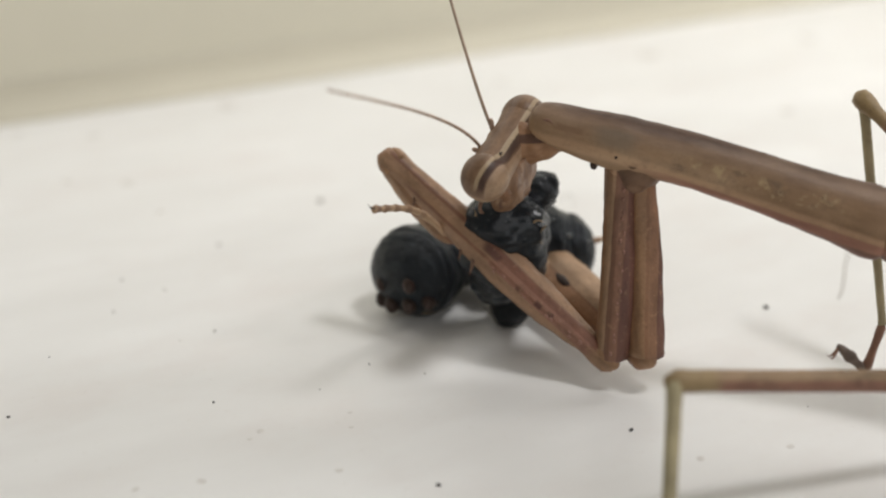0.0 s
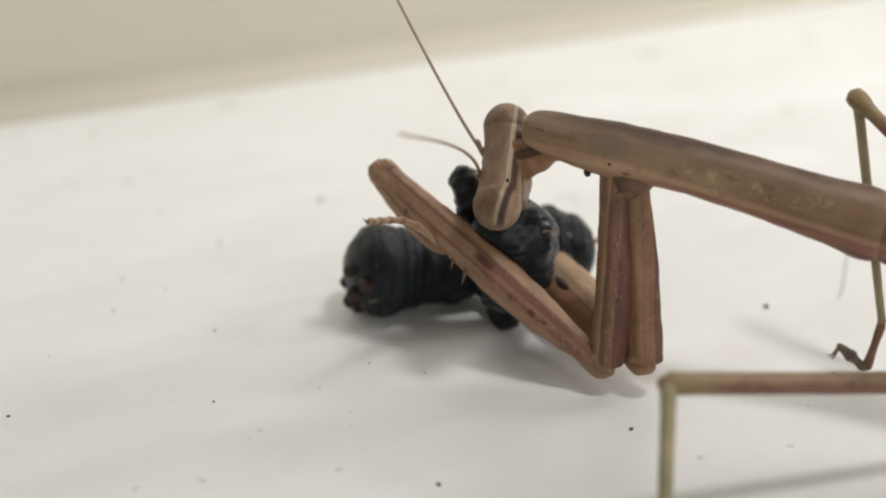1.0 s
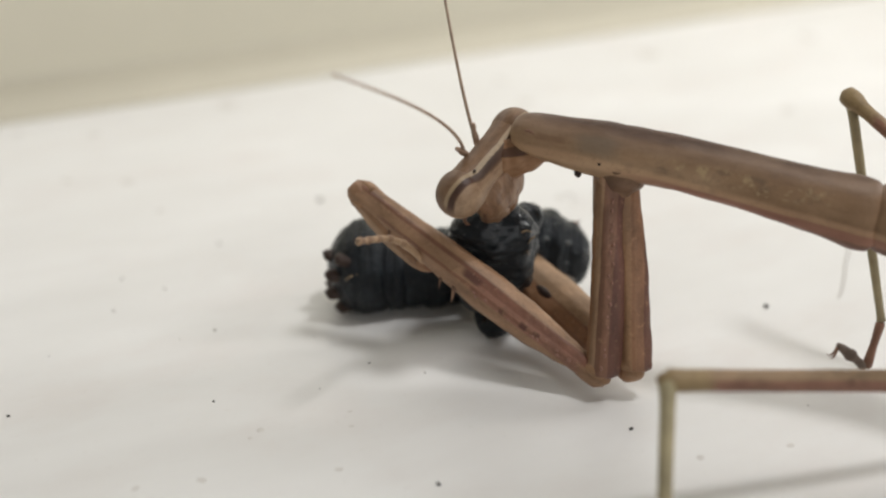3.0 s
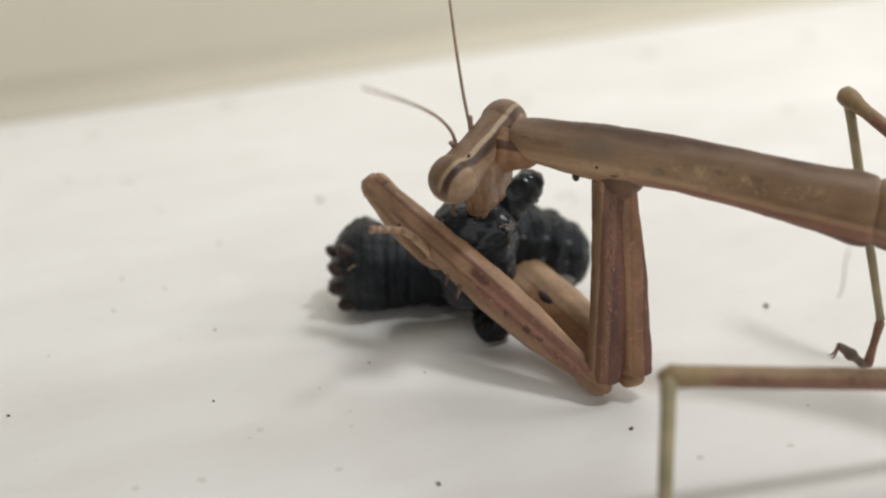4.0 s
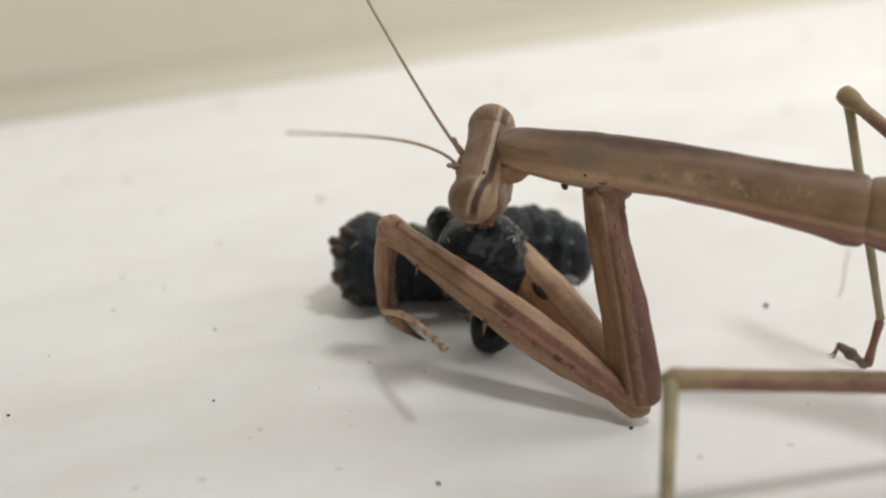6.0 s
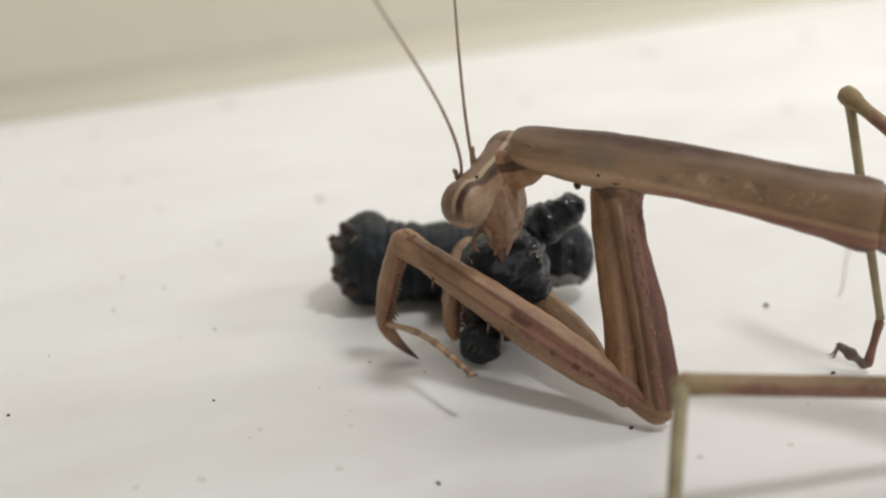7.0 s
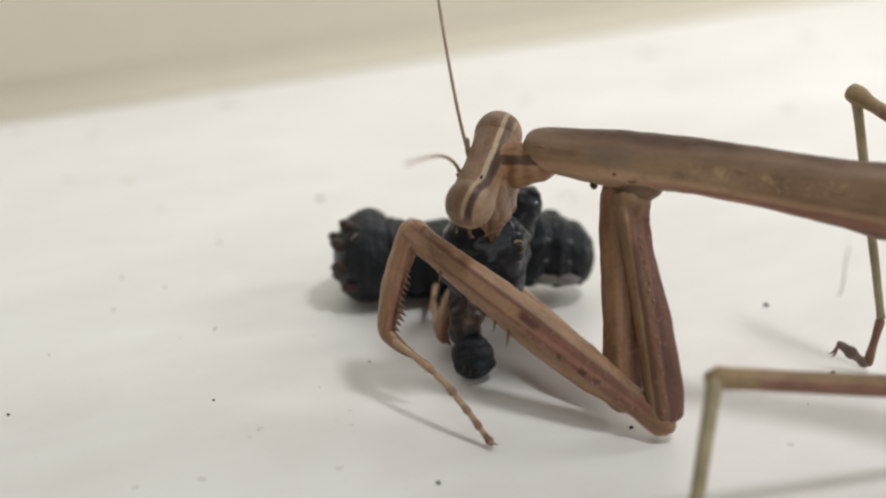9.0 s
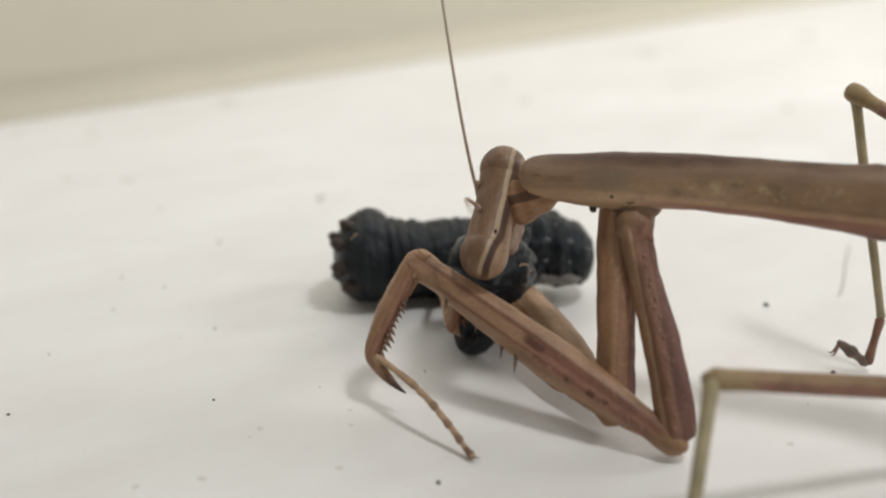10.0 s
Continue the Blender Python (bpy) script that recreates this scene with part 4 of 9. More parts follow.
mid = lpart("middle_section", "middle_section", bm, LARVAWET, "ragged wet black middle held under the mantis's jaws")
# shreds of torn skin round the bite
for sx, sy, sz, turn, ln in ((0.1, -1.0, -1.7, 200, 1.0), (0.5, -1.3, 1.75, 70, 0.8), (1.2, -1.5, 2.0, 20, 1.1)):
    bm = B()
    tube(bm, [(-0.5 * ln, 0, 0.2, 0.02, 0.02), (-0.25 * ln, 0, 0.03, 0.1, 0.05), (0.1 * ln, 0, 0.0, 0.13, 0.05), (0.4 * ln, 0, 0.12, 0.1, 0.05), (0.6 * ln, 0, 0.3, 0.02, 0.02)], 12, 8, rough=0.05, grain=3.0)
    shred = part("skin_shred", bm, PALE, mid, "thin pale shred of torn skin")
    shred.matrix_local = Matrix.Translation(Vector((sx, sy, sz)) * M) @ Matrix.Rotation(radians(turn), 4, "Y")
bm = B()
larva_body(bm, [(-0.8, 0, 0, 0.9, 1.0), (0.2, 0, 0, 1.1, 1.25), (1.2, 0, 0, 1.04, 1.16), (2.2, 0, 0, 0.88, 0.98), (2.8, 0, 0, 0.55, 0.62), (3.05, 0, 0, 0.1, 0.1)], 0.95, 40, 28, (), 0.1, 0.22, 1.3, 0.16)
lpart("torn_end", "torn_end", bm, LARVAWET, "torn black flap of the caterpillar")
bm = B()
larva_body(bm, [(-1.5, 0, 0, 0.5, 0.5), (-1.1, 0, 0, 0.95, 1.05), (-0.4, 0, 0, 1.1, 1.25), (0.2, 0, 0, 1.05, 1.2), (0.6, 0, 0, 0.88, 1.0), (0.9, 0, 0, 0.5, 0.55), (1.0, 0, 0, 0.15, 0.15)], 0.8, 36, 28, (), 0.0, 0.14, 1.4, 0.12)
low = lpart("lower_end", "lower_end", bm, LARVA, "small black rounded end hanging to the ledge")
bm = B()
tube(bm, [(-3.6, 0.1, 0.2, 0.5, 0.7), (-2.6, 0, 0.15, 0.75, 1.0), (-1.6, 0, 0, 0.7, 0.95), (-1.0, 0, 0, 0.4, 0.5)], 20, 16, rough=0.3, grain=1.8)
part("torn_skin", bm, TORNSKIN, low, "dark brown torn skin with paler shreds")
for k in range(3):
    bm = B()
    cone(bm, (0.1 * k, -0.7, -0.5 + 0.35 * k), (0.6 + 0.15 * k, -1.1, -1.0 + 0.4 * k), 0.14, 6, bend=(0.1, -0.1, 0))
    part("leg", bm, LARVALEG, low)


# ---- dirt on the ledge ----
def grit(x, y, r, dark=False, tall=0.6):
    bm = B()
    blob(bm, (0, 0, 0), (r, r * 0.85, r * tall), 8, r * 0.4, 1.2 / r)
    ob = part("crumb", bm, GRIT if dark else FAINT, None)
    ob.matrix_world = pose(x * M, y * M, r * tall * 0.6 * M, 0, 0, 57 * x)
    return tagged(ob, "tiny dark grain of dirt on the ledge" if dark else "tiny grey grain of dust on the ledge", "dirt", "grains of dirt")


for spot in ((-24.03, -2.91, 0.11, True), (-23.53, 3.79, 0.06, True), (-12.92, -1.36, 0.085, True), (-4.35, 2.98, 0.075, True), (-7.05, 0.06, 0.04, True),
             (10.24, -4.23, 0.135, True), (20.69, 10.22, 0.21, True), (-0.23, -9.43, 0.135, True), (22.74, 1.65, 0.16, True),
             (-14.13, 7.04, 0.12), (-1.06, 1.85, 0.08), (-9.27, 27.61, 0.28), (-15.75, 19.78, 0.16), (-20.95, 9.6, 0.11), (-18.26, 12.71, 0.12),
             (20.46, -1.78, 0.066), (-21.4, 14.2, 0.13), (-16.1, 5.9, 0.06), (-7.9, 6.2, 0.05)):
    grit(*spot)


def smudge(x, y, r):
    bm = B()
    blob(bm, (0, 0, 0), (r * 1.25, r, 0.012), 16, 0.0)
    for v in bm.verts:
        f = 1 + 0.3 * noise.noise(Vector((v.co.x, v.co.y, 0)) * 900 / r + Vector((x, y, 0)))
        v.co.x, v.co.y = v.co.x * f, v.co.y * f
    ob = part("stain", bm, SMUDGE, None)
    ob.matrix_world = pose(x * M, y * M, 0, 0, 0, 31 * x)
    return tagged(ob, "faint grey-beige dried spot on the white ledge", "stain", "dried spots on the ledge")


for spot in ((-19.5, 49.8, 0.779),
             (-29.74, 42.01, 0.498),
             (20.64, 65.26, 1.103),
             (7.5, 50.59, 0.672),
             (38.19, 71.3, 0.928),
             (5.42, 56.68, 0.541),
             (30.73, 48.26, 0.68),
             (-24.63, 31.22, 0.498),
             (-29.43, 31.57, 0.367),
             (-21.03, 25.68, 0.3),
             (-36.36, 42.29, 0.456),
             (-9.92, -4.29, 0.188),
             (-12.36, -9.03, 0.209),
             (-15.6, -9.72, 0.179),
             (13.55, -6.97, 0.214),
             (18.58, -5.79, 0.189),
             (-5.39, -8.06, 0.179),
             (-5.16, -2.38, 0.12),
             (-5.0, -3.9, 0.13),
             (-10.4, -5.1, 0.12)):
    smudge(*spot)


def hair(points, r):
    """A thin wavy fibre lying on the ledge."""
    curve = bpy.data.curves.new("fibre", "CURVE")
    curve.dimensions, curve.bevel_depth, curve.bevel_resolution = "3D", r * M, 2
    sp = curve.splines.new("NURBS")
    sp.points.add(len(points) - 1)
    for p, (x, y) in zip(sp.points, points):
        p.co = (x * M, y * M, r * M, 1)
    sp.use_endpoint_u = True
    curve.materials.append(FIBRE)
    return tagged(new("fibre", curve), "thin pale grey fibre lying on the ledge", "fibre", "fibres")


FIBRE = plain("pale_grey_fibre", (0.50, 0.47, 0.42), 0.6, 0.2, 2.0)
hair([(28.4, 19.22), (27.83, 17.38), (27.16, 16.04), (27.0, 14.73), (26.4, 13.46), (26.29, 12.63), (25.6, 11.41)], 0.045)
hair([(8.9, 28.94), (8.56, 27.29), (9.07, 28.38), (9.79, 29.27), (10.13, 28.16), (9.64, 26.42)], 0.03)


def motions():
    walk(MANTIS["prothorax"], [
        (0, pose(-0.01247, 0.00250, 0.01335, -9.9, 8.3, -16.5)), (0.1, pose(-0.01257, 0.00249, 0.01318, -9.8, 7.5, -16.4)),
        (0.2, pose(-0.01267, 0.00248, 0.01301, -9.6, 6.8, -16.3)), (0.3, pose(-0.01269, 0.00247, 0.01309, -9.7, 7.3, -16.4)),
        (0.4, pose(-0.01271, 0.00246, 0.01317, -9.8, 8.0, -16.4)), (0.5, pose(-0.01279, 0.00245, 0.01287, -9.6, 6.5, -16.4)),
        (0.6, pose(-0.01280, 0.00244, 0.01289, -9.6, 6.6, -16.4)), (0.7, pose(-0.01281, 0.00243, 0.01290, -9.6, 6.6, -16.4)),
        (0.8, pose(-0.01282, 0.00242, 0.01292, -9.6, 6.7, -16.4)), (0.9, pose(-0.01282, 0.00241, 0.01294, -9.7, 6.8, -16.5)),
        (1, pose(-0.01283, 0.00240, 0.01295, -9.7, 6.9, -16.5)), (1.1, pose(-0.01288, 0.00239, 0.01294, -9.7, 6.8, -16.5)),
        (1.2, pose(-0.01293, 0.00238, 0.01293, -9.6, 6.7, -16.4)), (1.3, pose(-0.01298, 0.00237, 0.01292, -9.6, 6.6, -16.4)),
        (1.4, pose(-0.01303, 0.00236, 0.01291, -9.6, 6.5, -16.4)), (1.5, pose(-0.01308, 0.00235, 0.01290, -9.6, 6.5, -16.4)),
        (1.6, pose(-0.01310, 0.00234, 0.01286, -9.6, 6.1, -16.4)), (1.7, pose(-0.01311, 0.00233, 0.01283, -9.5, 5.8, -16.4)),
        (1.8, pose(-0.01312, 0.00232, 0.01279, -9.4, 5.5, -16.4)), (1.9, pose(-0.01313, 0.00231, 0.01275, -9.4, 5.2, -16.4)),
        (2, pose(-0.01314, 0.00230, 0.01272, -9.3, 4.9, -16.4)), (2.1, pose(-0.01317, 0.00229, 0.01278, -9.3, 4.9, -16.3)),
        (2.2, pose(-0.01320, 0.00228, 0.01284, -9.3, 4.9, -16.3)), (2.3, pose(-0.01323, 0.00227, 0.01290, -9.4, 5.0, -16.3)),
        (2.4, pose(-0.01326, 0.00226, 0.01297, -9.4, 5.0, -16.3)), (2.5, pose(-0.01329, 0.00225, 0.01303, -9.4, 5.0, -16.2)),
        (2.6, pose(-0.01331, 0.00224, 0.01303, -9.3, 4.9, -16.2)), (2.7, pose(-0.01333, 0.00223, 0.01303, -9.3, 4.8, -16.2)),
        (3.8, pose(-0.01355, 0.00212, 0.01300, -9.1, 3.7, -16.0)), (3.9, pose(-0.01354, 0.00211, 0.01293, -9.1, 3.3, -16.0)),
        (4, pose(-0.01354, 0.00210, 0.01287, -9.0, 2.9, -16.0)), (4.1, pose(-0.01364, 0.00207, 0.01282, -9.0, 2.6, -15.9)),
        (4.2, pose(-0.01375, 0.00204, 0.01276, -8.9, 2.3, -15.8)), (4.3, pose(-0.01385, 0.00201, 0.01270, -8.9, 2.1, -15.7)),
        (4.4, pose(-0.01382, 0.00198, 0.01258, -8.8, 1.5, -15.8)), (4.5, pose(-0.01378, 0.00195, 0.01246, -8.7, 0.9, -16.0)),
        (4.6, pose(-0.01381, 0.00192, 0.01246, -8.7, 0.9, -15.9)), (4.7, pose(-0.01383, 0.00189, 0.01247, -8.7, 0.8, -15.9)),
        (4.8, pose(-0.01385, 0.00186, 0.01247, -8.7, 0.8, -15.9)), (4.9, pose(-0.01387, 0.00183, 0.01247, -8.7, 0.8, -15.9)),
        (5, pose(-0.01389, 0.00180, 0.01248, -8.7, 0.7, -15.9)), (5.1, pose(-0.01402, 0.00177, 0.01325, -9.2, 4.6, -15.8)),
        (5.2, pose(-0.01392, 0.00174, 0.01290, -9.0, 2.7, -16.0)), (5.3, pose(-0.01388, 0.00171, 0.01271, -8.8, 1.7, -16.1)),
        (5.4, pose(-0.01387, 0.00168, 0.01269, -8.8, 1.4, -16.1)), (5.5, pose(-0.01385, 0.00165, 0.01267, -8.8, 1.2, -16.2)),
        (5.6, pose(-0.01404, 0.00162, 0.01256, -8.7, 0.7, -15.9)), (5.7, pose(-0.01422, 0.00159, 0.01246, -8.6, 0.2, -15.6)),
        (6.8, pose(-0.01377, 0.00126, 0.01333, -9.3, 5.2, -15.7)), (6.9, pose(-0.01355, 0.00123, 0.01236, -8.6, 0.2, -16.0)),
        (7, pose(-0.01354, 0.00120, 0.01273, -8.9, 2.2, -16.0)), (7.1, pose(-0.01359, 0.00118, 0.01323, -9.3, 4.5, -16.0)),
        (7.2, pose(-0.01369, 0.00115, 0.01336, -9.3, 4.9, -15.9)), (7.3, pose(-0.01379, 0.00113, 0.01348, -9.3, 5.3, -15.8)),
        (7.4, pose(-0.01381, 0.00110, 0.01339, -9.3, 4.6, -15.9)), (7.5, pose(-0.01382, 0.00108, 0.01330, -9.2, 3.9, -15.9)),
        (7.6, pose(-0.01379, 0.00106, 0.01331, -9.2, 3.8, -16.0)), (7.7, pose(-0.01376, 0.00103, 0.01332, -9.2, 3.8, -16.0)),
        (7.8, pose(-0.01374, 0.00101, 0.01332, -9.1, 3.7, -16.0)), (7.9, pose(-0.01371, 0.00098, 0.01333, -9.1, 3.6, -16.1)),
        (8, pose(-0.01368, 0.00096, 0.01334, -9.1, 3.6, -16.1)), (8.1, pose(-0.01370, 0.00094, 0.01374, -9.5, 5.7, -16.2)),
        (8.2, pose(-0.01372, 0.00091, 0.01413, -9.8, 7.8, -16.4)), (8.3, pose(-0.01405, 0.00089, 0.01453, -10.0, 9.7, -16.1)),
        (8.4, pose(-0.01437, 0.00086, 0.01350, -9.2, 4.3, -15.8)), (8.5, pose(-0.01430, 0.00084, 0.01263, -8.5, -0.3, -16.1)),
        (8.6, pose(-0.01448, 0.00082, 0.01264, -8.5, -0.3, -15.8)), (8.7, pose(-0.01433, 0.00079, 0.01382, -9.4, 5.8, -16.1)),
        (8.8, pose(-0.01423, 0.00077, 0.01295, -8.8, 1.1, -16.2)), (8.9, pose(-0.01285, 0.00074, 0.01328, -8.8, 1.4, -16.4)),
        (9, pose(-0.01275, 0.00072, 0.01297, -8.5, -0.6, -16.3)), (9.1, pose(-0.01280, 0.00070, 0.01159, -7.3, -7.3, -16.3)),
        (9.2, pose(-0.01286, 0.00067, 0.01147, -7.3, -7.5, -16.2)), (9.3, pose(-0.01300, 0.00065, 0.01174, -7.7, -5.5, -16.1)),
        (9.4, pose(-0.01295, 0.00062, 0.01264, -8.6, -0.2, -16.2)), (9.5, pose(-0.01298, 0.00060, 0.01186, -8.0, -3.8, -16.2)),
        (9.6, pose(-0.01297, 0.00060, 0.01176, -7.8, -4.5, -16.2)), (9.7, pose(-0.01302, 0.00060, 0.01172, -7.8, -4.9, -16.1)),
        (9.8, pose(-0.01306, 0.00060, 0.01169, -7.7, -5.2, -15.9)), (9.9, pose(-0.01307, 0.00060, 0.01251, -8.4, -1.1, -15.9)),
        (10, pose(-0.01282, 0.00060, 0.01172, -7.7, -5.5, -16.2)),])
    walk(MANTIS["head"], [
        (0, pose(-0.01849, 0.00450, 0.01312, 70.3, -9.6, 156.1)), (0.1, pose(-0.01846, 0.00449, 0.01286, 65.6, -10.1, 158.1)),
        (0.2, pose(-0.01817, 0.00448, 0.01199, 58.5, 2.2, 175.2)), (0.3, pose(-0.01868, 0.00447, 0.01265, 72.1, -10.9, 150.1)),
        (0.4, pose(-0.01883, 0.00446, 0.01345, 79.9, -14.5, 144.3)), (0.5, pose(-0.01870, 0.00445, 0.01282, 75.8, -8.4, 153.7)),
        (0.6, pose(-0.01883, 0.00444, 0.01334, 80.4, -12.8, 148.8)), (0.7, pose(-0.01885, 0.00443, 0.01358, 79.5, -14.8, 146.6)),
        (0.8, pose(-0.01894, 0.00442, 0.01296, 73.0, -9.4, 153.1)), (0.9, pose(-0.01866, 0.00441, 0.01222, 72.0, -8.1, 159.0)),
        (1, pose(-0.01864, 0.00440, 0.01201, 56.6, -2.9, 173.5)), (1.1, pose(-0.01893, 0.00439, 0.01339, 75.8, -14.2, 144.9)),
        (1.2, pose(-0.01898, 0.00438, 0.01375, 80.4, -13.0, 144.6)), (1.3, pose(-0.01900, 0.00437, 0.01352, 82.9, -14.3, 144.8)),
        (1.4, pose(-0.01895, 0.00436, 0.01276, 68.4, -4.8, 155.7)), (1.5, pose(-0.01918, 0.00435, 0.01303, 70.4, -7.7, 150.7)),
        (1.6, pose(-0.01905, 0.00434, 0.01283, 84.9, -14.4, 137.5)), (1.7, pose(-0.01922, 0.00433, 0.01275, 83.2, -12.9, 138.1)),
        (1.8, pose(-0.01908, 0.00432, 0.01338, 77.1, -13.7, 137.1)), (1.9, pose(-0.01913, 0.00431, 0.01253, 74.6, -14.4, 145.4)),
        (2, pose(-0.01900, 0.00430, 0.01184, 69.9, -1.4, 163.6)), (2.1, pose(-0.01914, 0.00429, 0.01252, 73.8, -11.6, 149.4)),
        (2.2, pose(-0.01917, 0.00428, 0.01222, 74.0, -8.6, 151.7)), (2.3, pose(-0.01890, 0.00427, 0.01305, 70.3, -7.6, 146.3)),
        (2.4, pose(-0.01924, 0.00426, 0.01277, 73.2, -6.1, 147.8)), (2.5, pose(-0.01933, 0.00425, 0.01303, 72.8, -5.7, 148.2)),
        (2.6, pose(-0.01921, 0.00424, 0.01264, 73.2, -6.0, 147.8)), (2.7, pose(-0.01936, 0.00423, 0.01227, 69.2, -8.0, 146.5)),
        (3.8, pose(-0.01956, 0.00412, 0.01289, 62.7, -10.4, 144.4)), (3.9, pose(-0.01963, 0.00411, 0.01313, 83.0, -19.6, 130.3)),
        (4, pose(-0.01998, 0.00410, 0.01301, 71.2, -9.9, 148.7)), (4.1, pose(-0.01998, 0.00407, 0.01311, 70.5, -10.4, 148.0)),
        (4.2, pose(-0.02017, 0.00404, 0.01176, 67.5, -12.2, 154.1)), (4.3, pose(-0.01991, 0.00401, 0.01150, 78.2, -12.9, 157.0)),
        (4.4, pose(-0.01986, 0.00398, 0.01101, 66.0, -1.7, 174.4)), (4.5, pose(-0.02009, 0.00395, 0.01116, 56.3, -2.1, 174.9)),
        (4.6, pose(-0.01987, 0.00392, 0.01136, 58.8, -3.5, 171.6)), (4.7, pose(-0.01997, 0.00389, 0.01152, 57.9, -5.7, 170.7)),
        (4.8, pose(-0.02028, 0.00386, 0.01213, 65.5, -15.8, 153.5)), (4.9, pose(-0.02018, 0.00383, 0.01209, 64.0, -15.3, 153.3)),
        (5, pose(-0.02008, 0.00380, 0.01195, 63.4, -11.8, 153.2)), (5.1, pose(-0.02028, 0.00377, 0.01369, 77.2, -13.1, 146.5)),
        (5.2, pose(-0.01979, 0.00374, 0.01229, 53.0, -11.1, 158.9)), (5.3, pose(-0.01967, 0.00371, 0.01154, 63.1, -6.8, 159.6)),
        (5.4, pose(-0.01978, 0.00368, 0.01233, 68.1, -10.1, 150.8)), (5.5, pose(-0.01994, 0.00365, 0.01275, 70.9, -12.1, 145.7)),
        (5.6, pose(-0.01958, 0.00362, 0.01073, 58.2, 4.0, 177.9)), (5.7, pose(-0.01954, 0.00359, 0.01122, 58.1, 1.5, 175.1)),
        (6.8, pose(-0.02089, 0.00326, 0.01330, 88.8, 1.6, 157.3)), (6.9, pose(-0.01963, 0.00323, 0.01143, 76.5, 14.9, 154.8)),
        (7, pose(-0.01951, 0.00320, 0.01166, 78.6, 7.4, 151.0)), (7.1, pose(-0.01964, 0.00318, 0.01180, 79.5, 14.3, 156.7)),
        (7.2, pose(-0.01978, 0.00315, 0.01272, 80.5, 3.8, 151.6)), (7.3, pose(-0.01988, 0.00313, 0.01333, 80.1, -0.8, 148.0)),
        (7.4, pose(-0.01996, 0.00310, 0.01345, 83.2, -1.3, 150.2)), (7.5, pose(-0.02004, 0.00308, 0.01320, 89.5, -12.7, 139.6)),
        (7.6, pose(-0.01986, 0.00306, 0.01277, 79.3, -4.0, 145.7)), (7.7, pose(-0.02012, 0.00303, 0.01326, 78.7, -8.2, 143.5)),
        (7.8, pose(-0.02020, 0.00301, 0.01228, 77.3, -0.8, 148.9)), (7.9, pose(-0.01998, 0.00298, 0.01205, 63.0, 5.4, 152.2)),
        (8, pose(-0.01986, 0.00296, 0.01255, 70.3, 6.8, 155.2)), (8.1, pose(-0.02017, 0.00294, 0.01271, 74.9, -5.4, 150.8)),
        (8.2, pose(-0.02031, 0.00291, 0.01411, 75.3, -9.2, 149.0)), (8.3, pose(-0.02067, 0.00289, 0.01453, 76.5, -8.7, 149.5)),
        (8.4, pose(-0.02100, 0.00286, 0.01307, 80.7, -13.6, 159.0)), (8.5, pose(-0.02021, 0.00284, 0.01104, 66.0, 5.5, 164.9)),
        (8.6, pose(-0.02028, 0.00282, 0.01069, 54.4, 4.3, 174.9)), (8.7, pose(-0.02073, 0.00279, 0.01222, 64.1, -7.6, 164.0)),
        (8.8, pose(-0.02025, 0.00277, 0.01098, 58.6, -3.7, 171.7)), (8.9, pose(-0.01954, 0.00274, 0.01277, 70.7, -14.5, 160.1)),
        (9, pose(-0.01969, 0.00272, 0.01241, 66.2, -1.9, 161.3)), (9.1, pose(-0.01934, 0.00270, 0.00982, 46.6, 1.9, -176.3)),
        (9.2, pose(-0.01913, 0.00267, 0.00942, 43.2, 11.8, -160.5)), (9.3, pose(-0.01957, 0.00265, 0.00979, 40.4, 9.6, -166.9)),
        (9.4, pose(-0.02002, 0.00262, 0.01255, 65.1, -18.1, 160.0)), (9.5, pose(-0.01971, 0.00260, 0.01080, 56.6, -7.2, 161.8)),
        (9.6, pose(-0.01913, 0.00260, 0.00934, 55.0, 11.4, -161.9)), (9.7, pose(-0.01897, 0.00260, 0.00896, 54.1, 20.3, -155.8)),
        (9.8, pose(-0.01938, 0.00260, 0.01009, 40.0, 9.1, -167.4)), (9.9, pose(-0.01994, 0.00260, 0.01183, 65.0, -6.1, 163.3)),
        (10, pose(-0.01913, 0.00260, 0.00985, 51.3, -6.1, 169.1)),])
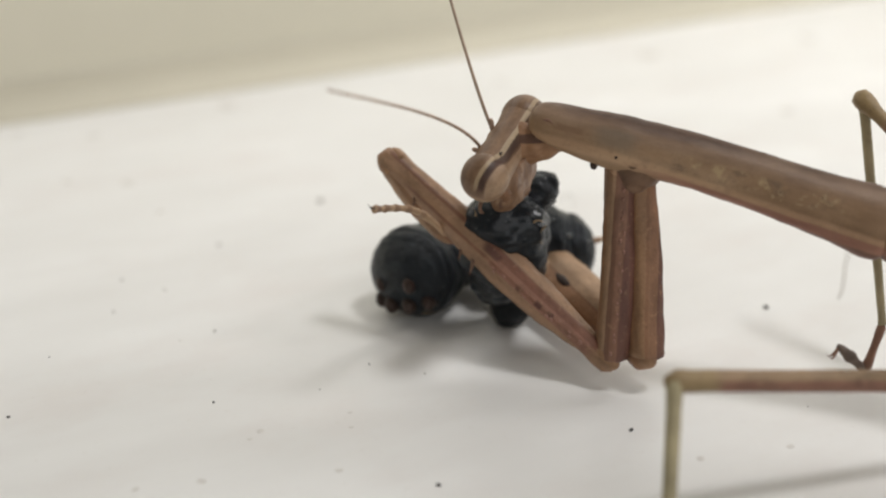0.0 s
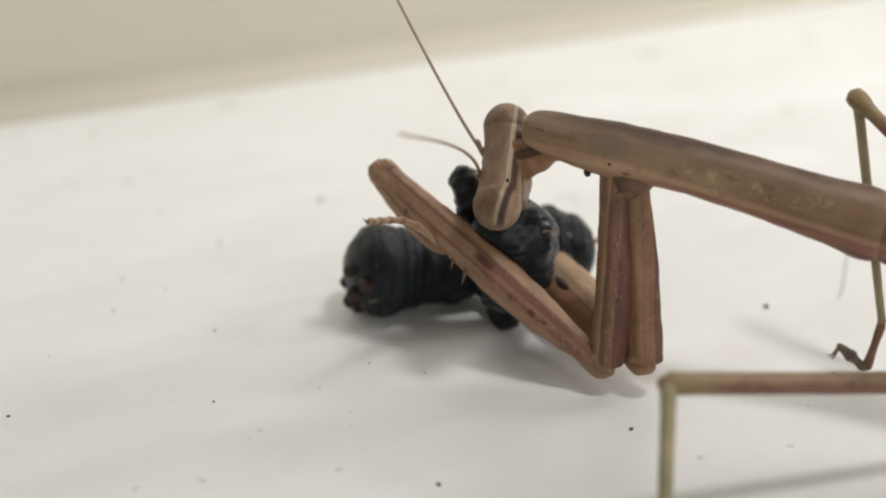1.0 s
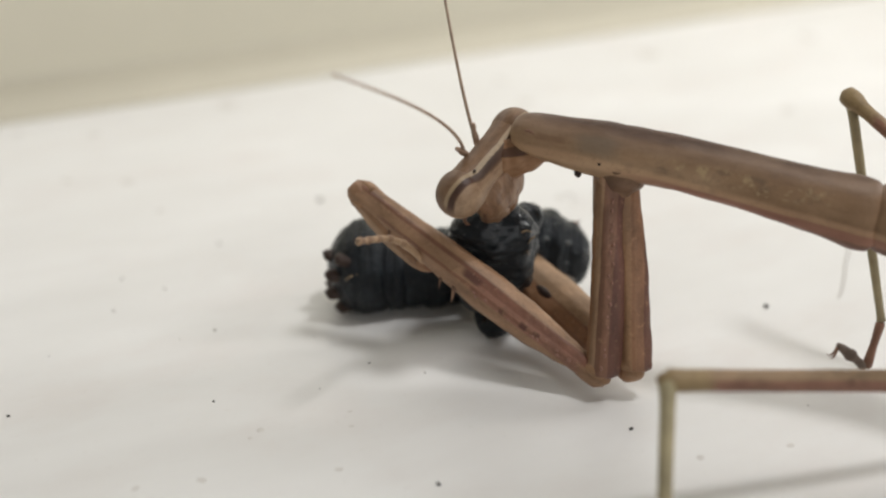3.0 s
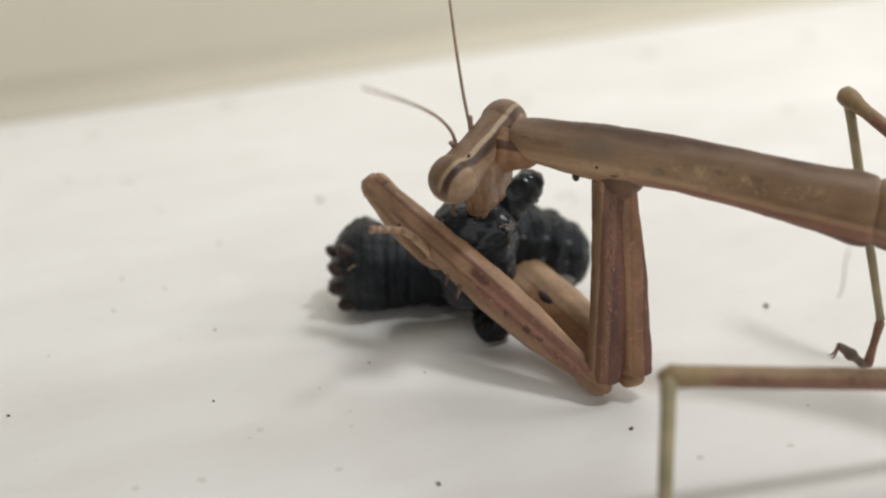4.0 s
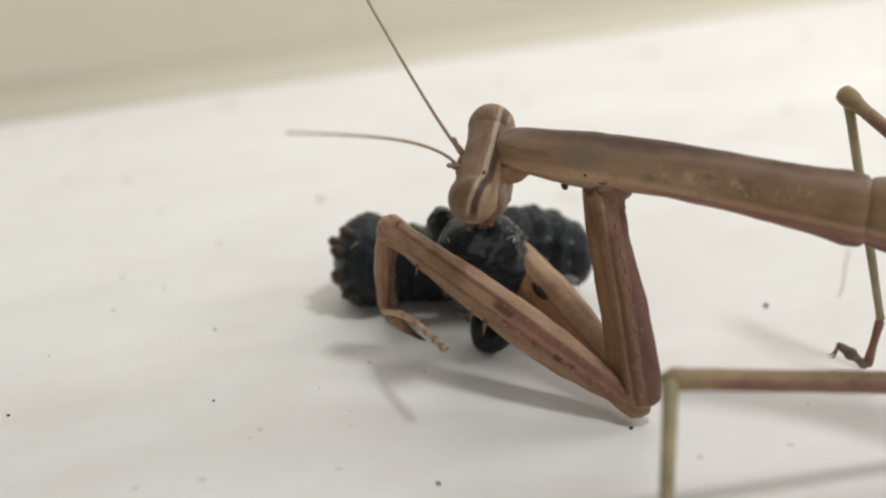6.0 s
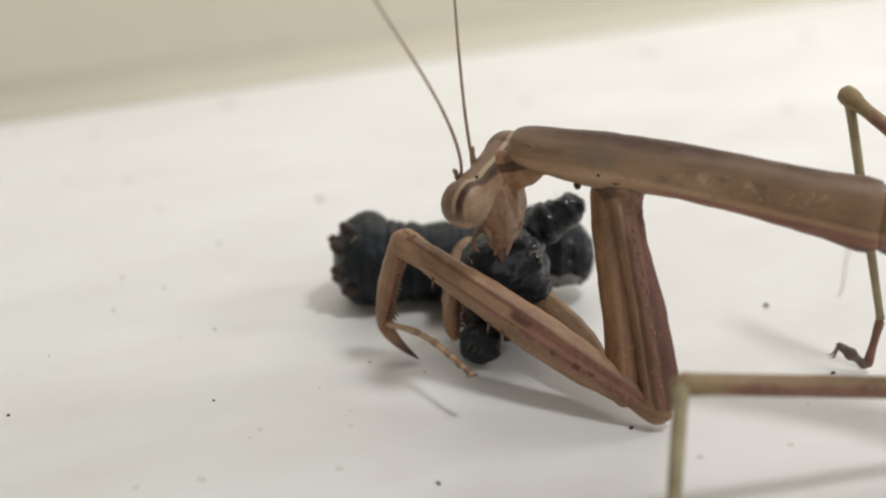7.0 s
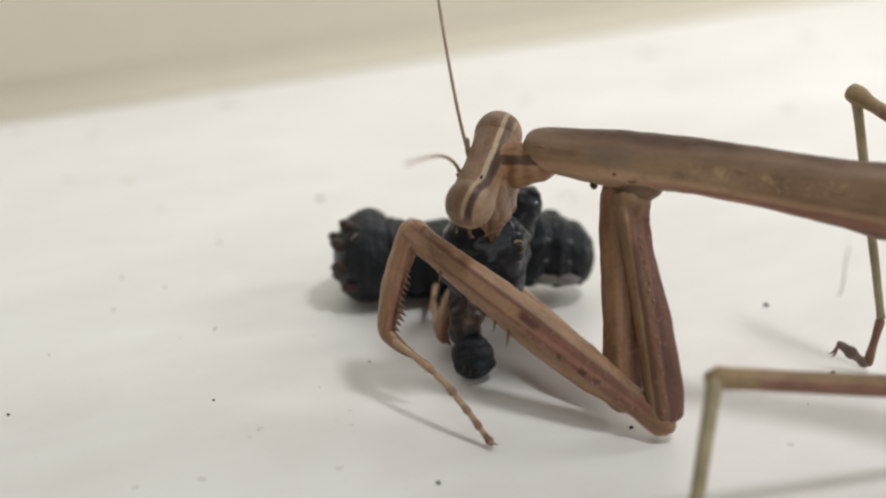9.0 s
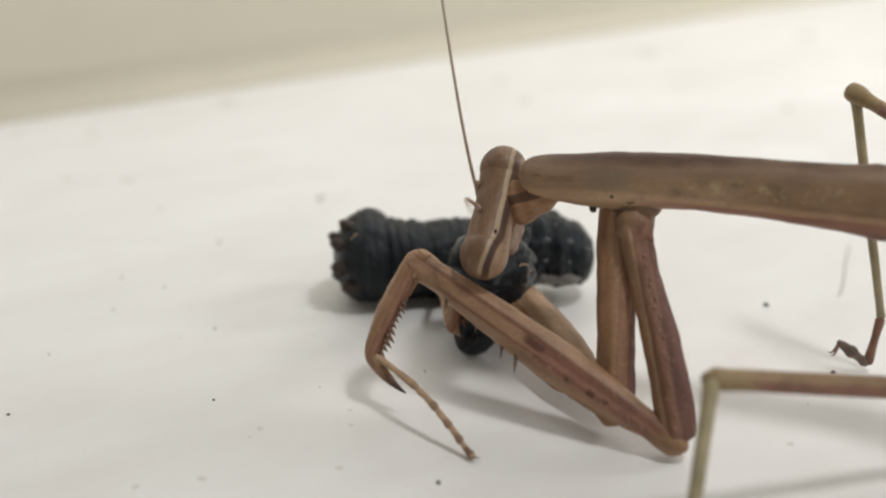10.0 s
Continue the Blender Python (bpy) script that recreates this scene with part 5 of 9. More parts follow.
    walk(MANTIS["neck"], [
        (0, pose(-0.01471, 0.00409, 0.01357, 23.3, 9.7, 165.5)), (0.1, pose(-0.01481, 0.00407, 0.01337, 22.9, 10.9, 164.9)),
        (0.2, pose(-0.01492, 0.00406, 0.01317, 18.5, 22.6, 163.2)), (0.3, pose(-0.01494, 0.00405, 0.01328, 22.6, 12.3, 165.3)),
        (0.4, pose(-0.01495, 0.00404, 0.01338, 25.3, 2.1, 165.8)), (0.5, pose(-0.01504, 0.00404, 0.01302, 24.3, 6.3, 165.0)),
        (0.6, pose(-0.01504, 0.00403, 0.01304, 26.0, -1.4, 165.5)), (0.7, pose(-0.01505, 0.00402, 0.01306, 26.6, -4.7, 165.5)),
        (0.8, pose(-0.01506, 0.00401, 0.01307, 24.7, 4.7, 165.8)), (0.9, pose(-0.01507, 0.00400, 0.01309, 21.1, 16.5, 164.8)),
        (1, pose(-0.01507, 0.00399, 0.01311, 19.9, 19.8, 164.7)), (1.1, pose(-0.01512, 0.00398, 0.01310, 26.0, -1.2, 165.6)),
        (1.2, pose(-0.01517, 0.00397, 0.01309, 27.0, -6.6, 165.6)), (1.3, pose(-0.01523, 0.00396, 0.01307, 26.4, -3.5, 165.4)),
        (1.4, pose(-0.01528, 0.00395, 0.01306, 23.9, 7.8, 165.1)), (1.5, pose(-0.01533, 0.00394, 0.01304, 25.0, 3.3, 165.7)),
        (1.6, pose(-0.01534, 0.00393, 0.01299, 24.4, 5.7, 165.2)), (1.7, pose(-0.01535, 0.00392, 0.01294, 24.4, 5.9, 165.8)),
        (1.8, pose(-0.01537, 0.00391, 0.01289, 26.6, -4.1, 165.2)), (1.9, pose(-0.01538, 0.00390, 0.01284, 23.9, 7.7, 165.3)),
        (2, pose(-0.01539, 0.00388, 0.01279, 20.8, 17.5, 164.8)), (2.1, pose(-0.01542, 0.00387, 0.01286, 23.8, 8.2, 165.2)),
        (2.2, pose(-0.01545, 0.00386, 0.01292, 22.2, 13.5, 165.2)), (2.3, pose(-0.01548, 0.00385, 0.01298, 25.4, 2.3, 163.9)),
        (2.4, pose(-0.01551, 0.00384, 0.01305, 24.0, 7.3, 165.2)), (2.5, pose(-0.01554, 0.00383, 0.01311, 24.8, 4.4, 165.4)),
        (2.6, pose(-0.01556, 0.00382, 0.01311, 23.2, 10.3, 164.9)), (2.7, pose(-0.01558, 0.00381, 0.01310, 21.7, 15.1, 165.4)),
        (3.8, pose(-0.01580, 0.00369, 0.01302, 24.6, 5.1, 165.2)), (3.9, pose(-0.01580, 0.00368, 0.01294, 25.7, 0.4, 165.4)),
        (4, pose(-0.01580, 0.00367, 0.01286, 25.5, 0.8, 166.7)), (4.1, pose(-0.01590, 0.00364, 0.01279, 26.0, -1.4, 166.3)),
        (4.2, pose(-0.01601, 0.00361, 0.01273, 21.7, 15.6, 166.6)), (4.3, pose(-0.01612, 0.00357, 0.01266, 20.2, 19.5, 165.3)),
        (4.4, pose(-0.01608, 0.00355, 0.01251, 18.5, 23.9, 165.3)), (4.5, pose(-0.01604, 0.00352, 0.01236, 20.6, 19.1, 166.3)),
        (4.6, pose(-0.01606, 0.00349, 0.01237, 20.9, 17.5, 165.4)), (4.7, pose(-0.01608, 0.00346, 0.01237, 21.8, 15.0, 165.7)),
        (4.8, pose(-0.01611, 0.00343, 0.01237, 24.3, 6.2, 166.6)), (4.9, pose(-0.01613, 0.00340, 0.01237, 24.1, 6.9, 166.3)),
        (5, pose(-0.01615, 0.00337, 0.01238, 23.6, 9.2, 165.9)), (5.1, pose(-0.01629, 0.00333, 0.01332, 26.2, -2.4, 165.9)),
        (5.2, pose(-0.01618, 0.00331, 0.01288, 22.6, 12.3, 164.7)), (5.3, pose(-0.01614, 0.00329, 0.01265, 19.8, 20.1, 164.4)),
        (5.4, pose(-0.01612, 0.00326, 0.01262, 23.9, 7.7, 164.9)), (5.5, pose(-0.01611, 0.00323, 0.01259, 25.6, 0.8, 165.6)),
        (5.6, pose(-0.01630, 0.00319, 0.01246, 15.3, 29.9, 163.2)), (5.7, pose(-0.01649, 0.00315, 0.01233, 18.1, 22.7, 161.8)),
        (6.8, pose(-0.01604, 0.00282, 0.01342, 24.8, 3.9, 168.3)), (6.9, pose(-0.01580, 0.00280, 0.01223, 21.9, 14.7, 165.6)),
        (7, pose(-0.01579, 0.00277, 0.01269, 20.6, 18.2, 165.1)), (7.1, pose(-0.01585, 0.00275, 0.01329, 18.6, 23.8, 165.3)),
        (7.2, pose(-0.01595, 0.00272, 0.01343, 22.3, 13.3, 165.4)), (7.3, pose(-0.01605, 0.00269, 0.01357, 24.2, 6.6, 165.3)),
        (7.4, pose(-0.01607, 0.00267, 0.01345, 25.1, 3.0, 165.6)), (7.5, pose(-0.01608, 0.00265, 0.01333, 24.7, 5.0, 165.9)),
        (7.6, pose(-0.01605, 0.00263, 0.01334, 22.9, 11.4, 165.4)), (7.7, pose(-0.01602, 0.00260, 0.01334, 24.9, 4.0, 166.4)),
        (7.8, pose(-0.01599, 0.00258, 0.01335, 21.5, 16.7, 166.8)), (7.9, pose(-0.01597, 0.00256, 0.01335, 20.1, 20.3, 166.2)),
        (8, pose(-0.01594, 0.00253, 0.01336, 22.1, 14.3, 165.9)), (8.1, pose(-0.01595, 0.00252, 0.01385, 21.2, 17.5, 166.9)),
        (8.2, pose(-0.01597, 0.00250, 0.01434, 24.5, 5.6, 167.3)), (8.3, pose(-0.01629, 0.00246, 0.01481, 24.4, 6.2, 167.2)),
        (8.4, pose(-0.01663, 0.00243, 0.01355, 23.7, 8.9, 167.2)), (8.5, pose(-0.01655, 0.00242, 0.01248, 18.5, 24.0, 165.0)),
        (8.6, pose(-0.01674, 0.00238, 0.01249, 16.1, 29.1, 164.4)), (8.7, pose(-0.01658, 0.00236, 0.01393, 18.8, 24.4, 166.6)),
        (8.8, pose(-0.01648, 0.00235, 0.01286, 16.7, 28.6, 165.5)), (8.9, pose(-0.01510, 0.00233, 0.01321, 23.9, 8.2, 167.6)),
        (9, pose(-0.01499, 0.00230, 0.01281, 24.1, 7.3, 168.3)), (9.1, pose(-0.01501, 0.00227, 0.01115, 20.7, 19.5, 167.3)),
        (9.2, pose(-0.01507, 0.00225, 0.01102, 18.9, 23.9, 166.4)), (9.3, pose(-0.01523, 0.00222, 0.01138, 19.7, 22.4, 167.2)),
        (9.4, pose(-0.01520, 0.00220, 0.01250, 25.2, 2.0, 168.5)), (9.5, pose(-0.01521, 0.00218, 0.01156, 22.9, 12.2, 167.7)),
        (9.6, pose(-0.01520, 0.00217, 0.01143, 16.3, 30.1, 166.0)), (9.7, pose(-0.01525, 0.00217, 0.01138, 13.8, 35.0, 165.2)),
        (9.8, pose(-0.01529, 0.00217, 0.01133, 20.5, 19.4, 166.4)), (9.9, pose(-0.01533, 0.00217, 0.01233, 23.8, 8.8, 167.9)),
        (10, pose(-0.01504, 0.00218, 0.01135, 19.4, 22.6, 166.5)),])
    walk(MANTIS["coxa_near"], [
        (0, pose(-0.01204, 0.00336, 0.01348, 94.9, 76.8, -101.7)), (0.1, pose(-0.01212, 0.00339, 0.01341, 97.2, 75.7, -99.2)),
        (0.2, pose(-0.01221, 0.00342, 0.01334, 99.2, 74.6, -97.1)), (0.3, pose(-0.01224, 0.00339, 0.01328, 99.9, 73.7, -96.3)),
        (0.4, pose(-0.01226, 0.00335, 0.01322, 100.5, 72.9, -95.6)), (0.5, pose(-0.01231, 0.00343, 0.01312, 101.5, 71.5, -94.5)),
        (0.6, pose(-0.01231, 0.00341, 0.01314, 100.4, 71.9, -95.7)), (0.7, pose(-0.01231, 0.00339, 0.01316, 99.2, 72.4, -97.0)),
        (0.8, pose(-0.01230, 0.00337, 0.01318, 98.0, 72.8, -98.3)), (0.9, pose(-0.01230, 0.00334, 0.01320, 96.7, 73.2, -99.7)),
        (1, pose(-0.01229, 0.00332, 0.01321, 95.4, 73.6, -101.2)), (1.1, pose(-0.01235, 0.00332, 0.01317, 98.9, 73.0, -97.4)),
        (1.2, pose(-0.01242, 0.00331, 0.01312, 102.1, 72.4, -93.8)), (1.3, pose(-0.01247, 0.00329, 0.01306, 105.1, 71.7, -90.6)),
        (1.4, pose(-0.01253, 0.00328, 0.01300, 107.8, 71.0, -87.6)), (1.5, pose(-0.01259, 0.00326, 0.01294, 110.2, 70.2, -84.9)),
        (1.6, pose(-0.01258, 0.00326, 0.01295, 108.5, 70.5, -86.8)), (1.7, pose(-0.01257, 0.00326, 0.01297, 106.7, 70.9, -88.8)),
        (1.8, pose(-0.01256, 0.00326, 0.01298, 104.8, 71.2, -90.8)), (1.9, pose(-0.01254, 0.00325, 0.01300, 102.9, 71.5, -93.0)),
        (2, pose(-0.01253, 0.00325, 0.01301, 100.8, 71.8, -95.3)), (2.1, pose(-0.01255, 0.00321, 0.01301, 100.0, 72.0, -96.2)),
        (2.2, pose(-0.01257, 0.00318, 0.01302, 99.1, 72.2, -97.1)), (2.3, pose(-0.01259, 0.00314, 0.01302, 98.3, 72.4, -98.0)),
        (2.4, pose(-0.01261, 0.00311, 0.01302, 97.4, 72.6, -99.0)), (2.5, pose(-0.01263, 0.00308, 0.01302, 96.6, 72.8, -99.9)),
        (2.6, pose(-0.01265, 0.00306, 0.01300, 96.8, 72.6, -99.6)), (2.7, pose(-0.01266, 0.00304, 0.01297, 97.1, 72.3, -99.3)),
        (3.8, pose(-0.01281, 0.00282, 0.01263, 99.8, 70.9, -96.4)), (3.9, pose(-0.01279, 0.00282, 0.01260, 99.6, 70.7, -96.6)),
        (4, pose(-0.01278, 0.00282, 0.01256, 99.5, 70.5, -96.7)), (4.1, pose(-0.01286, 0.00278, 0.01249, 102.5, 69.9, -93.4)),
        (4.2, pose(-0.01295, 0.00275, 0.01242, 105.3, 69.2, -90.3)), (4.3, pose(-0.01303, 0.00271, 0.01235, 107.9, 68.6, -87.4)),
        (4.4, pose(-0.01298, 0.00263, 0.01210, 112.9, 65.8, -81.8)), (4.5, pose(-0.01291, 0.00258, 0.01195, 112.4, 64.4, -82.4)),
        (4.6, pose(-0.01290, 0.00254, 0.01194, 112.4, 64.3, -82.4)), (4.7, pose(-0.01290, 0.00249, 0.01192, 112.3, 64.1, -82.5)),
        (4.8, pose(-0.01290, 0.00245, 0.01191, 112.3, 64.0, -82.5)), (4.9, pose(-0.01289, 0.00240, 0.01190, 112.3, 63.9, -82.5)),
        (5, pose(-0.01289, 0.00236, 0.01188, 112.2, 63.7, -82.6)), (5.1, pose(-0.01300, 0.00206, 0.01200, 115.5, 65.0, -78.9)),
        (5.2, pose(-0.01288, 0.00214, 0.01196, 115.8, 64.6, -78.5)), (5.3, pose(-0.01282, 0.00217, 0.01193, 116.9, 64.3, -77.3)),
        (5.4, pose(-0.01279, 0.00214, 0.01192, 118.3, 64.3, -75.8)), (5.5, pose(-0.01276, 0.00211, 0.01192, 119.7, 64.2, -74.2)),
        (5.6, pose(-0.01292, 0.00206, 0.01179, 120.1, 62.9, -73.7)), (5.7, pose(-0.01307, 0.00201, 0.01165, 120.5, 61.5, -73.3)),
        (6.8, pose(-0.01244, 0.00150, 0.01207, 127.6, 66.2, -65.3)), (6.9, pose(-0.01223, 0.00170, 0.01178, 123.3, 63.1, -70.1)),
        (7, pose(-0.01215, 0.00144, 0.01166, 122.1, 61.8, -71.4)), (7.1, pose(-0.01223, 0.00129, 0.01179, 123.0, 63.2, -70.4)),
        (7.2, pose(-0.01236, 0.00127, 0.01186, 124.1, 63.9, -69.2)), (7.3, pose(-0.01249, 0.00124, 0.01192, 125.2, 64.6, -68.0)),
        (7.4, pose(-0.01255, 0.00129, 0.01196, 125.5, 65.1, -67.7)), (7.5, pose(-0.01262, 0.00133, 0.01201, 125.8, 65.6, -67.4)),
        (7.6, pose(-0.01263, 0.00131, 0.01201, 124.2, 65.7, -69.2)), (7.7, pose(-0.01265, 0.00129, 0.01201, 122.5, 65.7, -71.1)),
        (7.8, pose(-0.01266, 0.00126, 0.01201, 120.9, 65.7, -72.9)), (7.9, pose(-0.01268, 0.00124, 0.01201, 119.2, 65.7, -74.7)),
        (8, pose(-0.01269, 0.00122, 0.01200, 117.6, 65.7, -76.6)), (8.1, pose(-0.01271, 0.00102, 0.01197, 118.7, 65.3, -75.4)),
        (8.2, pose(-0.01272, 0.00082, 0.01193, 119.7, 65.0, -74.3)), (8.3, pose(-0.01297, 0.00060, 0.01187, 122.9, 64.3, -70.6)),
        (8.4, pose(-0.01329, 0.00081, 0.01158, 125.0, 61.3, -68.2)), (8.5, pose(-0.01328, 0.00103, 0.01131, 124.3, 58.8, -68.9)),
        (8.6, pose(-0.01349, 0.00104, 0.01135, 125.7, 59.2, -67.3)), (8.7, pose(-0.01329, 0.00068, 0.01167, 125.2, 62.2, -67.9)),
        (8.8, pose(-0.01324, 0.00089, 0.01142, 126.4, 59.9, -66.5)), (8.9, pose(-0.01193, 0.00078, 0.01158, 118.8, 61.4, -75.2)),
        (9, pose(-0.01183, 0.00079, 0.01141, 118.8, 59.8, -75.2)), (9.1, pose(-0.01192, 0.00120, 0.01091, 117.5, 55.4, -76.8)),
        (9.2, pose(-0.01196, 0.00112, 0.01071, 116.9, 53.8, -77.7)), (9.3, pose(-0.01207, 0.00085, 0.01062, 117.0, 53.1, -77.6)),
        (9.4, pose(-0.01200, 0.00034, 0.01074, 116.1, 54.1, -78.6)), (9.5, pose(-0.01202, 0.00048, 0.01035, 115.3, 51.1, -79.7)),
        (9.6, pose(-0.01197, 0.00051, 0.01031, 115.9, 50.8, -79.0)), (9.7, pose(-0.01196, 0.00050, 0.01029, 116.9, 50.7, -77.9)),
        (9.8, pose(-0.01195, 0.00049, 0.01027, 117.8, 50.5, -76.9)), (9.9, pose(-0.01188, 0.00015, 0.01052, 118.7, 52.4, -75.7)),
        (10, pose(-0.01163, 0.00046, 0.01030, 117.8, 50.8, -77.0)),])
    walk(MANTIS["femur_near"], [
        (0, pose(-0.01260, 0.00064, 0.00160, 37.8, -32.6, 149.3)), (0.5, pose(-0.01262, -0.00044, 0.00155, 37.6, -27.6, 148.4)),
        (1, pose(-0.01296, -0.00005, 0.00151, 38.0, -30.5, 148.5)), (1.5, pose(-0.01222, -0.00086, 0.00146, 38.5, -27.2, 146.7)),
        (2, pose(-0.01288, -0.00054, 0.00142, 40.1, -29.8, 145.1)), (2.5, pose(-0.01325, -0.00047, 0.00137, 35.2, -27.8, 152.8)),
        (4, pose(-0.01325, -0.00124, 0.00106, 37.7, -30.7, 149.1)), (4.3, pose(-0.01283, -0.00175, 0.00099, 29.6, -40.4, 163.2)),
        (4.4, pose(-0.01227, -0.00232, 0.00097, 31.5, -25.1, 159.3)), (4.5, pose(-0.01221, -0.00264, 0.00095, 34.7, -20.2, 151.1)),
        (5, pose(-0.01219, -0.00300, 0.00094, 37.1, -23.8, 148.0)), (5.5, pose(-0.01132, -0.00299, 0.00093, 36.1, -23.9, 149.9)),
        (5.7, pose(-0.01139, -0.00358, 0.00093, 36.2, -25.0, 150.0)), (6.8, pose(-0.01095, -0.00261, 0.00090, 32.8, -23.5, 156.2)),
        (7, pose(-0.01031, -0.00402, 0.00090, 35.2, -22.3, 151.1)), (7.5, pose(-0.01068, -0.00332, 0.00089, 34.1, -24.9, 154.1)),
        (8, pose(-0.01153, -0.00367, 0.00089, 39.0, -26.4, 145.8)), (8.5, pose(-0.01101, -0.00487, 0.00088, 36.5, -23.4, 149.1)),
        (8.7, pose(-0.01115, -0.00458, 0.00087, 36.3, -23.8, 149.5)), (8.9, pose(-0.01043, -0.00487, 0.00087, 36.5, -25.6, 149.7)),
        (9, pose(-0.01026, -0.00515, 0.00087, 36.0, -26.7, 151.1)), (9.5, pose(-0.01066, -0.00706, 0.00086, 38.2, -24.2, 146.3)),
        (10, pose(-0.00989, -0.00706, 0.00085, 36.9, -21.2, 147.4))])
    walk(MANTIS["tibia_near"], [
        (0, pose(-0.02513, 0.00808, 0.01092, -37.4, 45.9, -28.8)), (0.5, pose(-0.02568, 0.00759, 0.00957, -37.3, 40.9, -29.8)),
        (1, pose(-0.02567, 0.00774, 0.01029, -37.7, 43.8, -29.7)), (1.5, pose(-0.02508, 0.00759, 0.00937, -38.4, 40.5, -31.7)),
        (2, pose(-0.02519, 0.00805, 0.01002, -40.2, 43.1, -33.8)), (2.5, pose(-0.02686, 0.00653, 0.00944, -34.5, 41.0, -24.6)),
        (4, pose(-0.02601, 0.00640, 0.00989, -37.3, 44.0, -29.0)), (4.3, pose(-0.02544, 0.00206, 0.01220, -26.4, 53.3, -11.4)),
        (4.4, pose(-0.02692, 0.00322, 0.00831, 122.4, 57.0, 92.4)), (4.5, pose(-0.02642, 0.00521, 0.00692, 111.4, 64.7, 75.4)),
        (5, pose(-0.02561, 0.00539, 0.00792, 109.4, 76.2, 72.1)), (5.5, pose(-0.02500, 0.00494, 0.00794, 109.5, 76.2, 74.1)),
        (5.7, pose(-0.02497, 0.00426, 0.00824, 122.7, 79.0, 88.8)), (6.8, pose(-0.02547, 0.00380, 0.00780, -136.5, 84.5, -158.8)),
        (7, pose(-0.02432, 0.00372, 0.00746, -172.4, 77.2, 159.2)), (7.5, pose(-0.02480, 0.00353, 0.00817, -125.3, 79.7, -147.7)),
        (8, pose(-0.02435, 0.00504, 0.00858, -98.9, 58.5, -117.2)), (8.5, pose(-0.02463, 0.00328, 0.00775, -151.6, 65.0, -179.7)),
        (8.7, pose(-0.02479, 0.00345, 0.00785, -137.2, 67.1, -163.1)), (8.9, pose(-0.02390, 0.00300, 0.00835, -100.0, 58.1, -115.1)),
        (9, pose(-0.02379, 0.00232, 0.00864, -103.0, 57.6, -116.3)), (9.5, pose(-0.02379, 0.00170, 0.00795, -136.2, 59.4, -164.4)),
        (10, pose(-0.02348, 0.00163, 0.00711, -111.7, 51.2, -133.5))])
    walk(MANTIS["tarsus_near"], [
        (0, pose(-0.02172, 0.00620, 0.00690, 180.0, -30.7, -121.8)), (0.5, pose(-0.02200, 0.00549, 0.00590, 180.0, -28.5, -121.0)),
        (1, pose(-0.02216, 0.00574, 0.00641, 180.0, -30.3, -120.2)), (1.5, pose(-0.02146, 0.00535, 0.00573, 180.0, -30.7, -119.0)),
        (2, pose(-0.02180, 0.00578, 0.00619, 180.0, -29.9, -119.8)), (2.5, pose(-0.02302, 0.00476, 0.00576, -180.0, -30.1, -118.3)),
        (4, pose(-0.02249, 0.00445, 0.00600, 180.0, -34.2, -116.7)), (4.3, pose(-0.02216, 0.00139, 0.00771, 180.0, -35.3, -118.5)),
        (4.4, pose(-0.02705, 0.00627, 0.00361, -162.8, -20.9, -79.4)), (4.5, pose(-0.02582, 0.00752, 0.00186, -162.3, -23.5, -82.8)),
        (5, pose(-0.02520, 0.00666, 0.00248, -163.0, -21.3, -77.4)), (5.5, pose(-0.02464, 0.00623, 0.00250, -163.4, -20.5, -74.0)),
        (5.7, pose(-0.02495, 0.00533, 0.00274, -163.6, -19.2, -72.3)), (6.8, pose(-0.02597, 0.00361, 0.00222, 180.0, 10.9, -50.4)),
        (7, pose(-0.02548, 0.00416, 0.00200, 180.0, -4.1, -54.7)), (7.5, pose(-0.02564, 0.00300, 0.00266, 180.0, 15.1, -48.0)),
        (8, pose(-0.02568, 0.00244, 0.00380, 180.0, 21.9, -44.8)), (8.5, pose(-0.02700, 0.00327, 0.00268, -180.0, 11.6, -52.4)),
        (8.7, pose(-0.02688, 0.00282, 0.00269, 180.0, 13.4, -50.5)), (8.9, pose(-0.02518, 0.00027, 0.00350, 180.0, 20.4, -48.2)),
        (9, pose(-0.02518, -0.00049, 0.00370, 180.0, 22.5, -45.0)), (9.5, pose(-0.02653, 0.00093, 0.00313, 180.0, 16.1, -53.8)),
        (10, pose(-0.02589, -0.00092, 0.00274, 180.0, 16.6, -50.0))])
